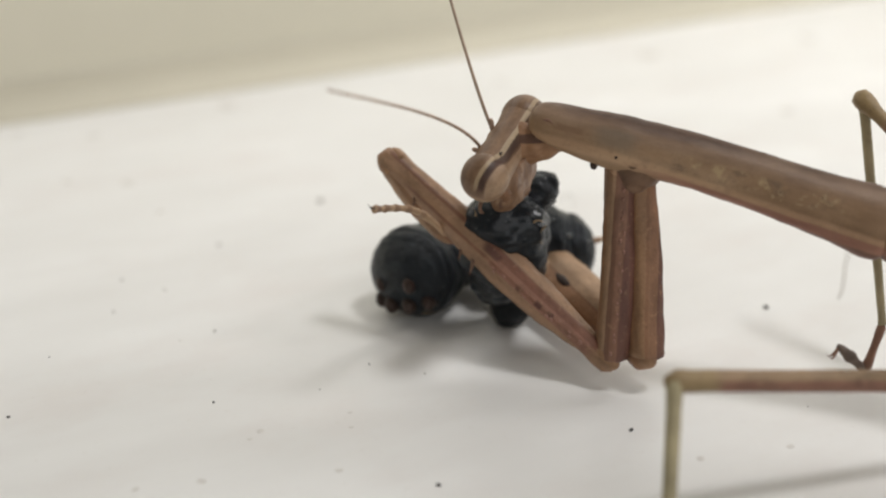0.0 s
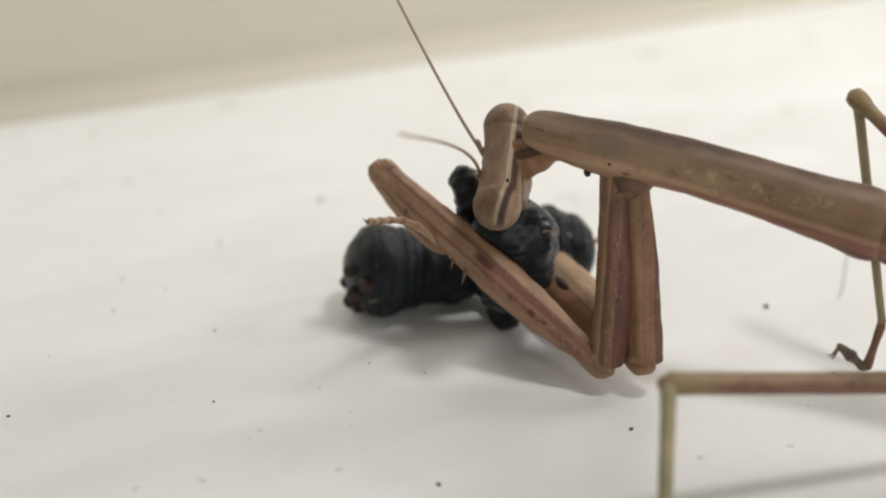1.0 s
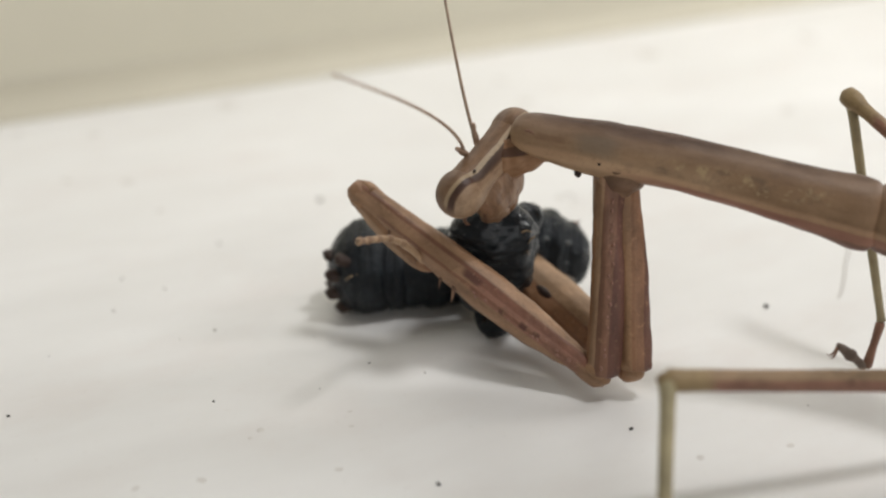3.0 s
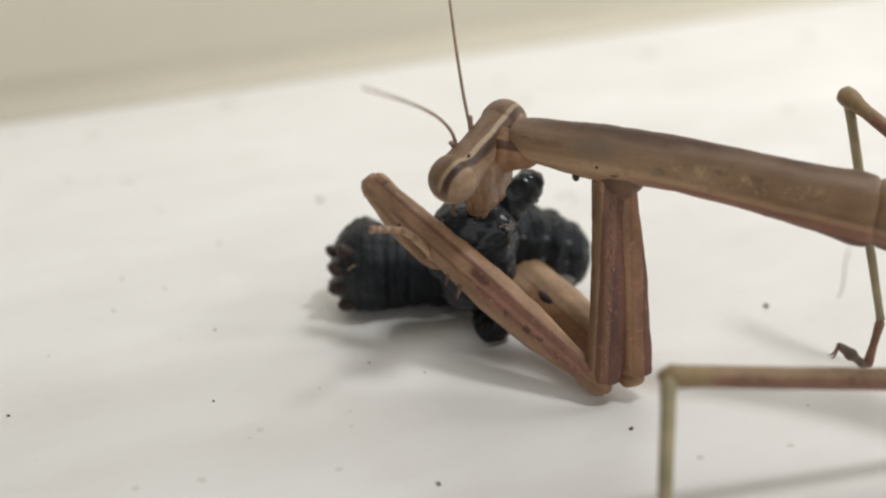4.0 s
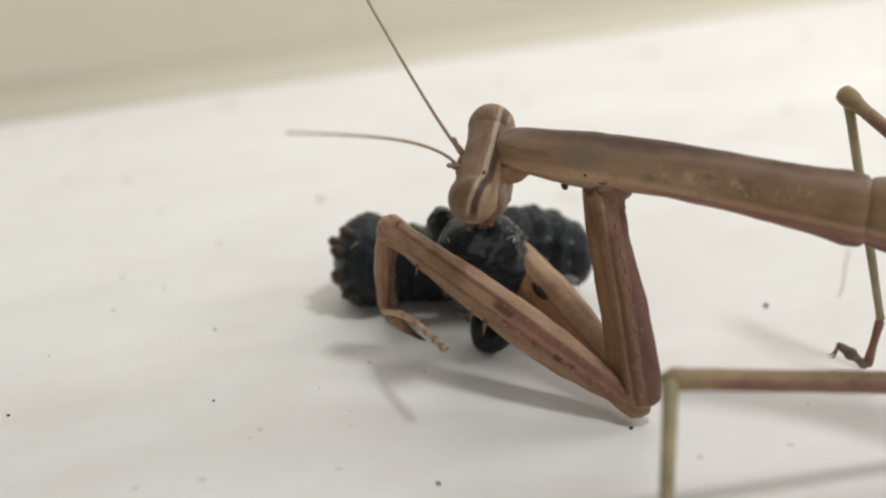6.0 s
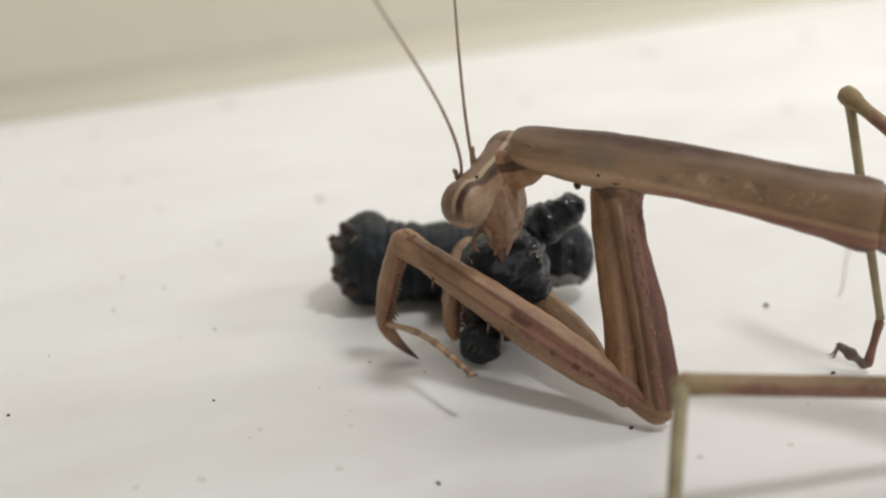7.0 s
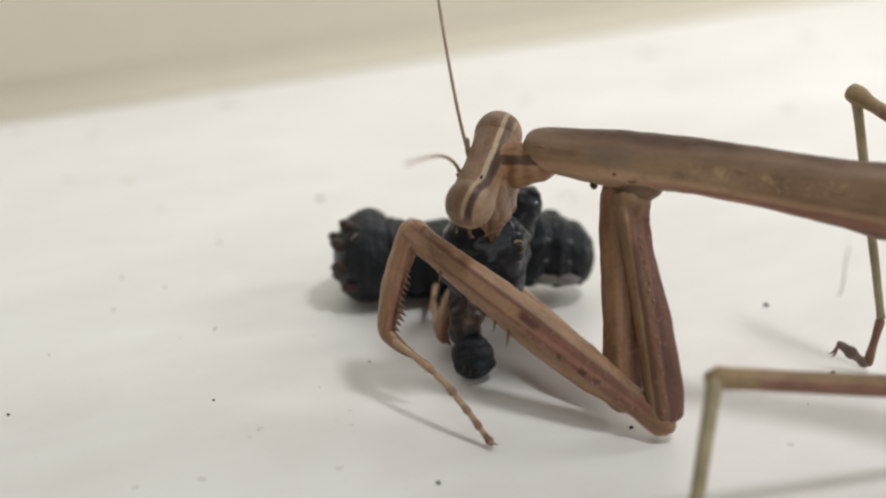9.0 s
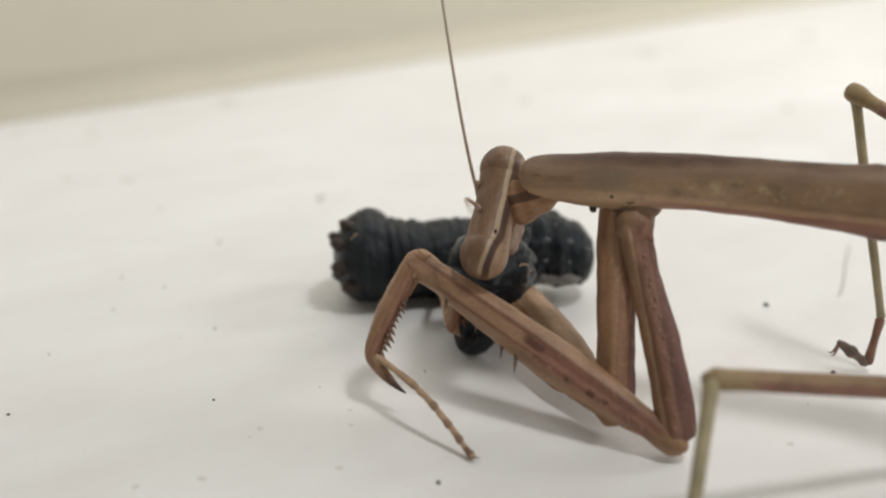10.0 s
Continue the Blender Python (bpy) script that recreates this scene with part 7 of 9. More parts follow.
    walk(MANTIS["femur_mid_far"], [
        (0, pose(0.00208, 0.00699, 0.01503, -56.2, 24.1, -58.7)), (0.1, pose(0.00204, 0.00699, 0.01503, -56.1, 23.7, -58.8)),
        (0.2, pose(0.00201, 0.00698, 0.01504, -56.0, 23.2, -58.9)), (0.3, pose(0.00197, 0.00698, 0.01504, -56.3, 23.9, -59.0)),
        (0.4, pose(0.00193, 0.00697, 0.01505, -56.6, 24.5, -59.1)), (0.5, pose(0.00189, 0.00696, 0.01505, -56.2, 23.4, -59.0)),
        (0.6, pose(0.00186, 0.00697, 0.01506, -56.1, 23.4, -58.9)), (0.7, pose(0.00182, 0.00697, 0.01506, -56.1, 23.5, -58.9)),
        (0.8, pose(0.00179, 0.00698, 0.01507, -56.1, 23.5, -58.8)), (0.9, pose(0.00176, 0.00698, 0.01507, -56.0, 23.5, -58.8)),
        (1, pose(0.00172, 0.00698, 0.01507, -56.0, 23.5, -58.7)), (1.1, pose(0.00170, 0.00698, 0.01508, -56.1, 23.5, -58.9)),
        (1.2, pose(0.00168, 0.00698, 0.01508, -56.2, 23.4, -59.0)), (1.3, pose(0.00166, 0.00698, 0.01508, -56.3, 23.3, -59.1)),
        (1.4, pose(0.00163, 0.00698, 0.01508, -56.4, 23.3, -59.2)), (1.5, pose(0.00161, 0.00698, 0.01508, -56.4, 23.2, -59.4)),
        (1.6, pose(0.00159, 0.00698, 0.01509, -56.2, 22.8, -59.3)), (1.7, pose(0.00157, 0.00698, 0.01509, -56.0, 22.4, -59.2)),
        (1.8, pose(0.00155, 0.00698, 0.01509, -55.8, 22.0, -59.1)), (1.9, pose(0.00153, 0.00698, 0.01509, -55.6, 21.6, -59.0)),
        (2, pose(0.00150, 0.00697, 0.01509, -55.3, 21.2, -59.0)), (2.1, pose(0.00148, 0.00697, 0.01510, -55.3, 21.0, -59.0)),
        (2.2, pose(0.00146, 0.00697, 0.01510, -55.2, 20.8, -59.0)), (2.3, pose(0.00144, 0.00697, 0.01510, -55.2, 20.5, -59.1)),
        (2.4, pose(0.00142, 0.00697, 0.01510, -55.1, 20.3, -59.1)), (2.5, pose(0.00140, 0.00697, 0.01510, -55.0, 20.1, -59.1)),
        (2.6, pose(0.00138, 0.00697, 0.01511, -55.0, 19.9, -59.2)), (2.7, pose(0.00137, 0.00697, 0.01511, -54.9, 19.7, -59.2)),
        (3.8, pose(0.00120, 0.00699, 0.01514, -54.4, 18.0, -59.4)), (3.9, pose(0.00119, 0.00699, 0.01515, -54.1, 17.5, -59.3)),
        (4, pose(0.00117, 0.00700, 0.01515, -53.8, 17.1, -59.3)), (4.1, pose(0.00115, 0.00700, 0.01515, -54.1, 16.9, -59.6)),
        (4.2, pose(0.00114, 0.00700, 0.01516, -54.4, 16.8, -60.0)), (4.3, pose(0.00112, 0.00700, 0.01516, -54.7, 16.7, -60.4)),
        (4.4, pose(0.00111, 0.00700, 0.01516, -54.4, 16.1, -60.4)), (4.5, pose(0.00109, 0.00700, 0.01516, -54.1, 15.6, -60.3)),
        (4.6, pose(0.00109, 0.00700, 0.01516, -54.2, 15.5, -60.5)), (4.7, pose(0.00109, 0.00700, 0.01517, -54.3, 15.4, -60.7)),
        (4.8, pose(0.00109, 0.00699, 0.01517, -54.4, 15.3, -60.8)), (4.9, pose(0.00109, 0.00699, 0.01517, -54.5, 15.2, -61.0)),
        (5, pose(0.00109, 0.00699, 0.01517, -54.6, 15.1, -61.2)), (5.1, pose(0.00109, 0.00698, 0.01517, -56.9, 18.4, -61.9)),
        (5.2, pose(0.00109, 0.00698, 0.01517, -55.7, 16.6, -61.6)), (5.3, pose(0.00109, 0.00698, 0.01517, -55.2, 15.5, -61.5)),
        (5.4, pose(0.00109, 0.00697, 0.01517, -55.1, 15.2, -61.6)), (5.5, pose(0.00109, 0.00697, 0.01517, -55.0, 14.8, -61.7)),
        (5.6, pose(0.00110, 0.00697, 0.01517, -55.4, 14.6, -62.2)), (5.7, pose(0.00111, 0.00697, 0.01517, -55.9, 14.4, -62.8)),
        (6.8, pose(0.00117, 0.00695, 0.01518, -57.2, 18.3, -62.3)), (6.9, pose(0.00118, 0.00695, 0.01518, -54.3, 14.0, -61.4)),
        (7, pose(0.00119, 0.00694, 0.01519, -55.2, 15.7, -61.5)), (7.1, pose(0.00119, 0.00695, 0.01519, -56.5, 17.4, -61.9)),
        (7.2, pose(0.00119, 0.00695, 0.01519, -57.0, 17.5, -62.4)), (7.3, pose(0.00119, 0.00695, 0.01520, -57.5, 17.7, -62.9)),
        (7.4, pose(0.00119, 0.00695, 0.01520, -57.3, 16.9, -63.0)), (7.5, pose(0.00119, 0.00696, 0.01521, -57.0, 16.1, -63.1)),
        (7.6, pose(0.00119, 0.00696, 0.01521, -56.9, 15.9, -63.1)), (7.7, pose(0.00119, 0.00696, 0.01522, -56.8, 15.7, -63.0)),
        (7.8, pose(0.00119, 0.00696, 0.01522, -56.6, 15.5, -63.0)), (7.9, pose(0.00119, 0.00696, 0.01523, -56.5, 15.3, -63.0)),
        (8, pose(0.00119, 0.00696, 0.01523, -56.4, 15.2, -63.0)), (8.1, pose(0.00106, 0.00700, 0.01521, -57.1, 16.6, -63.0)),
        (8.2, pose(0.00093, 0.00703, 0.01519, -57.9, 18.1, -63.1)), (8.3, pose(0.00079, 0.00705, 0.01516, -59.5, 19.6, -64.1)),
        (8.4, pose(0.00066, 0.00708, 0.01514, -57.3, 15.2, -63.9)), (8.5, pose(0.00052, 0.00711, 0.01512, -54.5, 11.2, -63.2)),
        (8.6, pose(0.00057, 0.00710, 0.01513, -55.3, 11.2, -64.0)), (8.7, pose(0.00061, 0.00709, 0.01514, -57.9, 16.0, -64.1)),
        (8.8, pose(0.00065, 0.00709, 0.01515, -55.5, 12.2, -63.7)), (8.9, pose(0.00149, 0.00697, 0.01525, -52.8, 11.2, -61.4)),
        (9, pose(0.00160, 0.00695, 0.01527, -51.7, 9.6, -61.3)), (9.1, pose(0.00159, 0.00695, 0.01528, -49.0, 4.6, -62.2)),
        (9.2, pose(0.00159, 0.00694, 0.01529, -49.6, 5.0, -62.4)), (9.3, pose(0.00158, 0.00694, 0.01529, -51.4, 7.3, -62.5)),
        (9.4, pose(0.00157, 0.00693, 0.01530, -53.9, 11.9, -62.1)), (9.5, pose(0.00157, 0.00693, 0.01531, -52.7, 9.5, -62.4)),
        (9.6, pose(0.00156, 0.00692, 0.01532, -52.2, 8.8, -62.4)), (9.7, pose(0.00155, 0.00692, 0.01532, -52.1, 8.4, -62.5)),
        (9.8, pose(0.00154, 0.00692, 0.01533, -51.9, 8.1, -62.5)), (9.9, pose(0.00154, 0.00691, 0.01534, -53.5, 11.2, -62.1)),
        (10, pose(0.00153, 0.00690, 0.01534, -50.7, 7.4, -61.7)),])
    walk(MANTIS["tibia_mid_near"], [
        (0, pose(-0.01102, -0.01150, 0.00739, -96.4, 54.4, -97.8)), (0.5, pose(-0.01122, -0.01150, 0.00726, -95.4, 52.9, -96.7)),
        (1, pose(-0.01130, -0.01150, 0.00721, -95.0, 52.4, -96.3)), (1.5, pose(-0.01114, -0.01150, 0.00728, -95.8, 53.1, -97.2)),
        (2, pose(-0.01142, -0.01150, 0.00730, -94.5, 53.4, -95.6)), (2.5, pose(-0.01138, -0.01150, 0.00730, -94.7, 53.4, -95.8)),
        (4, pose(-0.01132, -0.01150, 0.00759, -94.9, 56.7, -95.9)), (4.3, pose(-0.01135, -0.01150, 0.00759, -94.7, 56.7, -95.7)),
        (4.4, pose(-0.01136, -0.01150, 0.00759, -94.7, 56.7, -95.6)), (4.5, pose(-0.01137, -0.01150, 0.00758, -94.6, 56.6, -95.6)),
        (5, pose(-0.01143, -0.01150, 0.00758, -94.3, 56.5, -95.2)), (5.5, pose(-0.01148, -0.01150, 0.00757, -94.1, 56.5, -94.9)),
        (5.7, pose(-0.01138, -0.01150, 0.00751, -94.6, 55.7, -95.6)), (6.8, pose(-0.01081, -0.01150, 0.00718, -97.2, 52.1, -99.1)),
        (7, pose(-0.01070, -0.01150, 0.00713, -97.6, 51.4, -99.7)), (7.5, pose(-0.01100, -0.01150, 0.00712, -96.3, 51.4, -98.1)),
        (8, pose(-0.01095, -0.01150, 0.00720, -96.6, 52.3, -98.3)), (8.5, pose(-0.01110, -0.01150, 0.00735, -96.0, 54.0, -97.4)),
        (8.7, pose(-0.01088, -0.01150, 0.00742, -97.0, 54.7, -98.6)), (8.9, pose(-0.00928, -0.01150, 0.00747, -104.6, 55.4, -107.6)),
        (9, pose(-0.00912, -0.01150, 0.00744, -105.3, 55.0, -108.5)), (9.5, pose(-0.00936, -0.01150, 0.00734, -104.0, 53.9, -107.1)),
        (10, pose(-0.00925, -0.01150, 0.00736, -104.5, 54.1, -107.7))])
    walk(MANTIS["femur_mid_near"], [
        (0, pose(-0.01102, -0.01150, 0.00739, -23.6, 8.5, 14.7)), (0.5, pose(-0.01122, -0.01150, 0.00726, -23.7, 8.2, 14.7)),
        (1, pose(-0.01130, -0.01150, 0.00721, -23.8, 8.3, 14.6)), (1.5, pose(-0.01114, -0.01150, 0.00728, -23.7, 8.4, 14.7)),
        (2, pose(-0.01142, -0.01150, 0.00730, -23.6, 8.6, 14.6)), (2.5, pose(-0.01138, -0.01150, 0.00730, -23.7, 8.5, 14.7)),
        (4, pose(-0.01132, -0.01150, 0.00759, -23.5, 9.3, 14.7)), (4.3, pose(-0.01135, -0.01150, 0.00759, -23.5, 9.3, 14.7)),
        (4.4, pose(-0.01136, -0.01150, 0.00759, -23.5, 9.3, 14.7)), (4.5, pose(-0.01137, -0.01150, 0.00758, -23.4, 9.4, 14.6)),
        (5, pose(-0.01143, -0.01150, 0.00758, -23.4, 9.5, 14.6)), (5.5, pose(-0.01148, -0.01150, 0.00757, -23.4, 9.8, 14.5)),
        (5.7, pose(-0.01138, -0.01150, 0.00751, -23.4, 9.6, 14.6)), (6.8, pose(-0.01081, -0.01150, 0.00718, -23.6, 9.3, 14.4)),
        (7, pose(-0.01070, -0.01150, 0.00713, -23.5, 9.4, 14.4)), (7.5, pose(-0.01100, -0.01150, 0.00712, -23.5, 9.4, 14.3)),
        (8, pose(-0.01095, -0.01150, 0.00720, -23.4, 9.8, 14.3)), (8.5, pose(-0.01110, -0.01150, 0.00735, -23.3, 10.4, 14.3)),
        (8.7, pose(-0.01088, -0.01150, 0.00742, -23.2, 10.5, 14.3)), (8.9, pose(-0.00928, -0.01150, 0.00747, -23.0, 11.2, 14.2)),
        (9, pose(-0.00912, -0.01150, 0.00744, -23.1, 11.1, 14.3)), (9.5, pose(-0.00936, -0.01150, 0.00734, -23.1, 11.0, 14.2)),
        (10, pose(-0.00925, -0.01150, 0.00736, -23.1, 11.0, 14.2))])
    walk(MANTIS["tarsus_mid_near"], [
        (0, pose(-0.01170, -0.01646, 0.00025, 180.0, -0.0, -161.1)), (0.5, pose(-0.01183, -0.01665, 0.00025, 180.0, -0.0, -161.1)),
        (1, pose(-0.01188, -0.01672, 0.00025, 180.0, -0.0, -161.1)), (1.5, pose(-0.01179, -0.01662, 0.00025, 180.0, -0.0, -161.1)),
        (2, pose(-0.01192, -0.01660, 0.00025, 180.0, -0.0, -161.1)), (2.5, pose(-0.01190, -0.01660, 0.00025, 180.0, -0.0, -161.1)),
        (4, pose(-0.01180, -0.01620, 0.00025, 180.0, -0.0, -161.1)), (4.3, pose(-0.01182, -0.01620, 0.00025, 180.0, -0.0, -161.1)),
        (4.4, pose(-0.01182, -0.01620, 0.00025, 180.0, -0.0, -161.1)), (4.5, pose(-0.01183, -0.01620, 0.00025, 180.0, -0.0, -161.1)),
        (5, pose(-0.01186, -0.01623, 0.00025, 180.0, -0.0, -161.1)), (5.5, pose(-0.01188, -0.01623, 0.00025, 180.0, -0.0, -161.1)),
        (5.7, pose(-0.01186, -0.01632, 0.00025, 180.0, -0.0, -161.1)), (6.8, pose(-0.01164, -0.01672, 0.00025, 180.0, -0.0, -161.1)),
        (7, pose(-0.01160, -0.01679, 0.00025, 180.0, -0.0, -161.1)), (7.5, pose(-0.01175, -0.01681, 0.00025, 180.0, -0.0, -161.1)),
        (8, pose(-0.01171, -0.01669, 0.00025, 180.0, -0.0, -161.1)), (8.5, pose(-0.01174, -0.01651, 0.00025, 180.0, -0.0, -161.1)),
        (8.7, pose(-0.01162, -0.01641, 0.00025, 180.0, -0.0, -161.1)), (8.9, pose(-0.01076, -0.01616, 0.00025, 180.0, -0.0, -161.1)),
        (9, pose(-0.01069, -0.01618, 0.00025, 180.0, -0.0, -161.1)), (9.5, pose(-0.01085, -0.01634, 0.00025, 180.0, -0.0, -161.1)),
        (10, pose(-0.01078, -0.01630, 0.00025, 180.0, -0.0, -161.1))])
    walk(MANTIS["abdomen"], [
        (0, pose(0.00313, -0.00201, 0.01035, -1.9, 12.3, -22.9)), (0.5, pose(0.00290, -0.00206, 0.01039, -1.6, 10.6, -22.8)),
        (1, pose(0.00283, -0.00214, 0.01036, -1.7, 10.9, -22.9)), (1.5, pose(0.00260, -0.00217, 0.01042, -1.6, 10.6, -22.8)),
        (2, pose(0.00261, -0.00222, 0.01070, -1.4, 9.0, -22.7)), (2.5, pose(0.00247, -0.00224, 0.01096, -1.4, 9.2, -22.6)),
        (4, pose(0.00230, -0.00233, 0.01142, -1.0, 7.1, -22.4)), (4.3, pose(0.00203, -0.00236, 0.01148, -0.9, 6.4, -22.1)),
        (4.4, pose(0.00206, -0.00242, 0.01153, -0.8, 5.8, -22.2)), (4.5, pose(0.00210, -0.00248, 0.01158, -0.8, 5.3, -22.3)),
        (5, pose(0.00199, -0.00263, 0.01165, -0.7, 5.1, -22.3)), (5.5, pose(0.00200, -0.00285, 0.01169, -0.8, 5.6, -22.6)),
        (5.7, pose(0.00170, -0.00274, 0.01178, -0.6, 4.6, -22.0)), (6.8, pose(0.00202, -0.00308, 0.01123, -1.3, 9.3, -22.1)),
        (7, pose(0.00232, -0.00323, 0.01149, -0.9, 6.5, -22.4)), (7.5, pose(0.00200, -0.00333, 0.01156, -1.2, 8.1, -22.3)),
        (8, pose(0.00213, -0.00349, 0.01169, -1.1, 7.8, -22.5)), (8.5, pose(0.00159, -0.00364, 0.01208, -0.6, 4.2, -22.5)),
        (8.7, pose(0.00142, -0.00363, 0.01153, -1.5, 9.9, -22.4)), (8.9, pose(0.00299, -0.00381, 0.01227, -0.9, 5.7, -22.8)),
        (9, pose(0.00312, -0.00381, 0.01251, -0.6, 3.9, -22.7)), (9.5, pose(0.00291, -0.00389, 0.01234, -0.1, 0.7, -22.6)),
        (10, pose(0.00304, -0.00389, 0.01269, 0.1, -0.9, -22.6)),])
    walk(MANTIS["antenna_near"], [
        (0, pose(-0.01985, 0.00420, 0.01293, 1.9, -29.0, -126.7)), (0.1, pose(-0.02000, 0.00419, 0.01242, 4.5, -26.6, -123.5)),
        (0.2, pose(-0.01990, 0.00418, 0.01208, 17.0, -21.2, -106.6)), (0.3, pose(-0.02017, 0.00417, 0.01319, -3.3, -30.8, -122.4)),
        (0.4, pose(-0.02039, 0.00416, 0.01319, -11.7, -40.3, -130.7)), (0.5, pose(-0.02017, 0.00415, 0.01298, -16.5, -38.1, -121.9)),
        (0.6, pose(-0.02020, 0.00414, 0.01309, -13.7, -39.2, -126.6)), (0.7, pose(-0.02023, 0.00413, 0.01319, -10.6, -40.1, -131.7)),
        (0.8, pose(-0.02026, 0.00412, 0.01264, -13.1, -38.6, -126.3)), (0.9, pose(-0.02029, 0.00411, 0.01208, -15.0, -37.0, -121.6)),
        (1, pose(-0.01996, 0.00410, 0.01150, -8.0, -28.7, -108.8)), (1.1, pose(-0.02048, 0.00409, 0.01300, -7.0, -38.8, -134.2)),
        (1.2, pose(-0.02055, 0.00408, 0.01310, -7.8, -39.3, -133.9)), (1.3, pose(-0.02061, 0.00407, 0.01321, -8.7, -39.8, -133.6)),
        (1.4, pose(-0.02058, 0.00406, 0.01321, -5.2, -36.9, -133.4)), (1.5, pose(-0.02055, 0.00405, 0.01321, -1.5, -34.0, -133.4)),
        (1.6, pose(-0.02071, 0.00404, 0.01335, -12.7, -46.8, -137.9)), (1.7, pose(-0.02071, 0.00403, 0.01340, -13.4, -46.6, -137.1)),
        (1.8, pose(-0.02071, 0.00402, 0.01346, -14.0, -46.5, -136.3)), (1.9, pose(-0.02061, 0.00401, 0.01289, -18.9, -42.4, -126.0)),
        (2, pose(-0.02028, 0.00400, 0.01132, -32.5, -39.7, -111.7)), (2.1, pose(-0.02070, 0.00399, 0.01262, -20.2, -39.1, -120.0)),
        (2.2, pose(-0.02073, 0.00398, 0.01278, -18.9, -38.6, -120.4)), (2.3, pose(-0.02075, 0.00397, 0.01293, -17.6, -38.2, -120.9)),
        (2.4, pose(-0.02078, 0.00396, 0.01309, -16.4, -37.7, -121.3)), (2.5, pose(-0.02080, 0.00395, 0.01324, -15.1, -37.2, -121.8)),
        (2.6, pose(-0.02080, 0.00394, 0.01311, -12.3, -36.1, -122.7)), (2.7, pose(-0.02080, 0.00393, 0.01298, -9.7, -34.9, -123.6)),
        (3.8, pose(-0.02124, 0.00382, 0.01307, -12.1, -30.8, -111.0)), (3.9, pose(-0.02093, 0.00381, 0.01341, -32.7, -46.5, -119.1)),
        (4, pose(-0.02134, 0.00380, 0.01341, -11.2, -30.1, -110.0)), (4.1, pose(-0.02134, 0.00377, 0.01295, -14.7, -31.6, -110.5)),
        (4.2, pose(-0.02134, 0.00374, 0.01249, -17.9, -33.0, -111.0)), (4.3, pose(-0.02134, 0.00371, 0.01203, -20.8, -34.4, -111.6)),
        (4.4, pose(-0.02149, 0.00368, 0.01101, -21.1, -29.9, -102.2)), (4.5, pose(-0.02149, 0.00365, 0.01033, -19.7, -29.2, -101.3)),
        (4.6, pose(-0.02149, 0.00362, 0.01069, -5.9, -27.0, -103.6)), (4.7, pose(-0.02149, 0.00359, 0.01104, 4.6, -24.7, -105.8)),
        (4.8, pose(-0.02165, 0.00356, 0.01242, 11.8, -22.3, -119.4)), (4.9, pose(-0.02165, 0.00353, 0.01226, 7.9, -24.3, -120.3)),
        (5, pose(-0.02165, 0.00350, 0.01210, 4.3, -26.4, -121.3)), (5.1, pose(-0.02166, 0.00347, 0.01412, -7.4, -30.0, -113.7)),
        (5.2, pose(-0.02140, 0.00344, 0.01246, 36.3, -12.9, -109.5)), (5.3, pose(-0.02134, 0.00341, 0.01162, 4.9, -24.9, -110.7)),
        (5.4, pose(-0.02134, 0.00338, 0.01240, 3.7, -25.6, -114.2)), (5.5, pose(-0.02134, 0.00335, 0.01316, 3.3, -26.3, -117.8)),
        (5.6, pose(-0.02102, 0.00332, 0.01063, 26.1, -19.7, -103.4)), (5.7, pose(-0.02102, 0.00329, 0.01099, 20.3, -20.0, -107.9)),
        (6.8, pose(-0.02228, 0.00296, 0.01390, 8.8, -36.4, -156.6)), (6.9, pose(-0.02112, 0.00293, 0.01129, -47.8, -61.2, -119.2)),
        (7, pose(-0.02112, 0.00290, 0.01171, -37.0, -58.2, -125.9)), (7.1, pose(-0.02131, 0.00288, 0.01202, -39.0, -55.4, -122.2)),
        (7.2, pose(-0.02150, 0.00285, 0.01234, -40.0, -52.8, -119.3)), (7.3, pose(-0.02155, 0.00283, 0.01290, -38.8, -50.9, -118.7)),
        (7.4, pose(-0.02161, 0.00280, 0.01346, -37.4, -49.1, -118.2)), (7.5, pose(-0.02166, 0.00278, 0.01402, -35.7, -47.4, -117.7)),
        (7.6, pose(-0.02163, 0.00276, 0.01362, -38.4, -43.8, -112.4)), (7.7, pose(-0.02160, 0.00273, 0.01321, -39.7, -40.3, -108.1)),
        (7.8, pose(-0.02153, 0.00271, 0.01289, -44.1, -42.6, -108.0)), (7.9, pose(-0.02147, 0.00268, 0.01256, -48.0, -45.0, -107.9)),
        (8, pose(-0.02141, 0.00266, 0.01223, -51.3, -47.5, -107.9)), (8.1, pose(-0.02169, 0.00264, 0.01333, -26.1, -40.5, -117.0)),
        (8.2, pose(-0.02197, 0.00261, 0.01440, -5.9, -33.5, -125.5)), (8.3, pose(-0.02212, 0.00259, 0.01457, -24.1, -32.9, -106.6)),
        (8.4, pose(-0.02212, 0.00256, 0.01277, -54.5, -34.4, -97.1)), (8.5, pose(-0.02159, 0.00254, 0.01041, -80.0, -38.5, -92.6)),
        (8.6, pose(-0.02150, 0.00252, 0.00991, -82.0, -36.3, -91.7)), (8.7, pose(-0.02175, 0.00249, 0.01212, -21.0, -28.3, -98.4)),
        (8.8, pose(-0.02150, 0.00247, 0.01146, -59.0, -27.4, -91.5)), (8.9, pose(-0.02104, 0.00244, 0.01347, 44.8, -14.1, -102.6)),
        (9, pose(-0.02104, 0.00242, 0.01215, 10.6, -23.6, -101.2)), (9.1, pose(-0.02056, 0.00240, 0.01149, 10.7, -24.4, -94.5)),
        (9.2, pose(-0.02072, 0.00237, 0.01149, 26.8, -23.4, -93.8)), (9.3, pose(-0.02088, 0.00235, 0.01150, 11.2, -24.4, -94.2)),
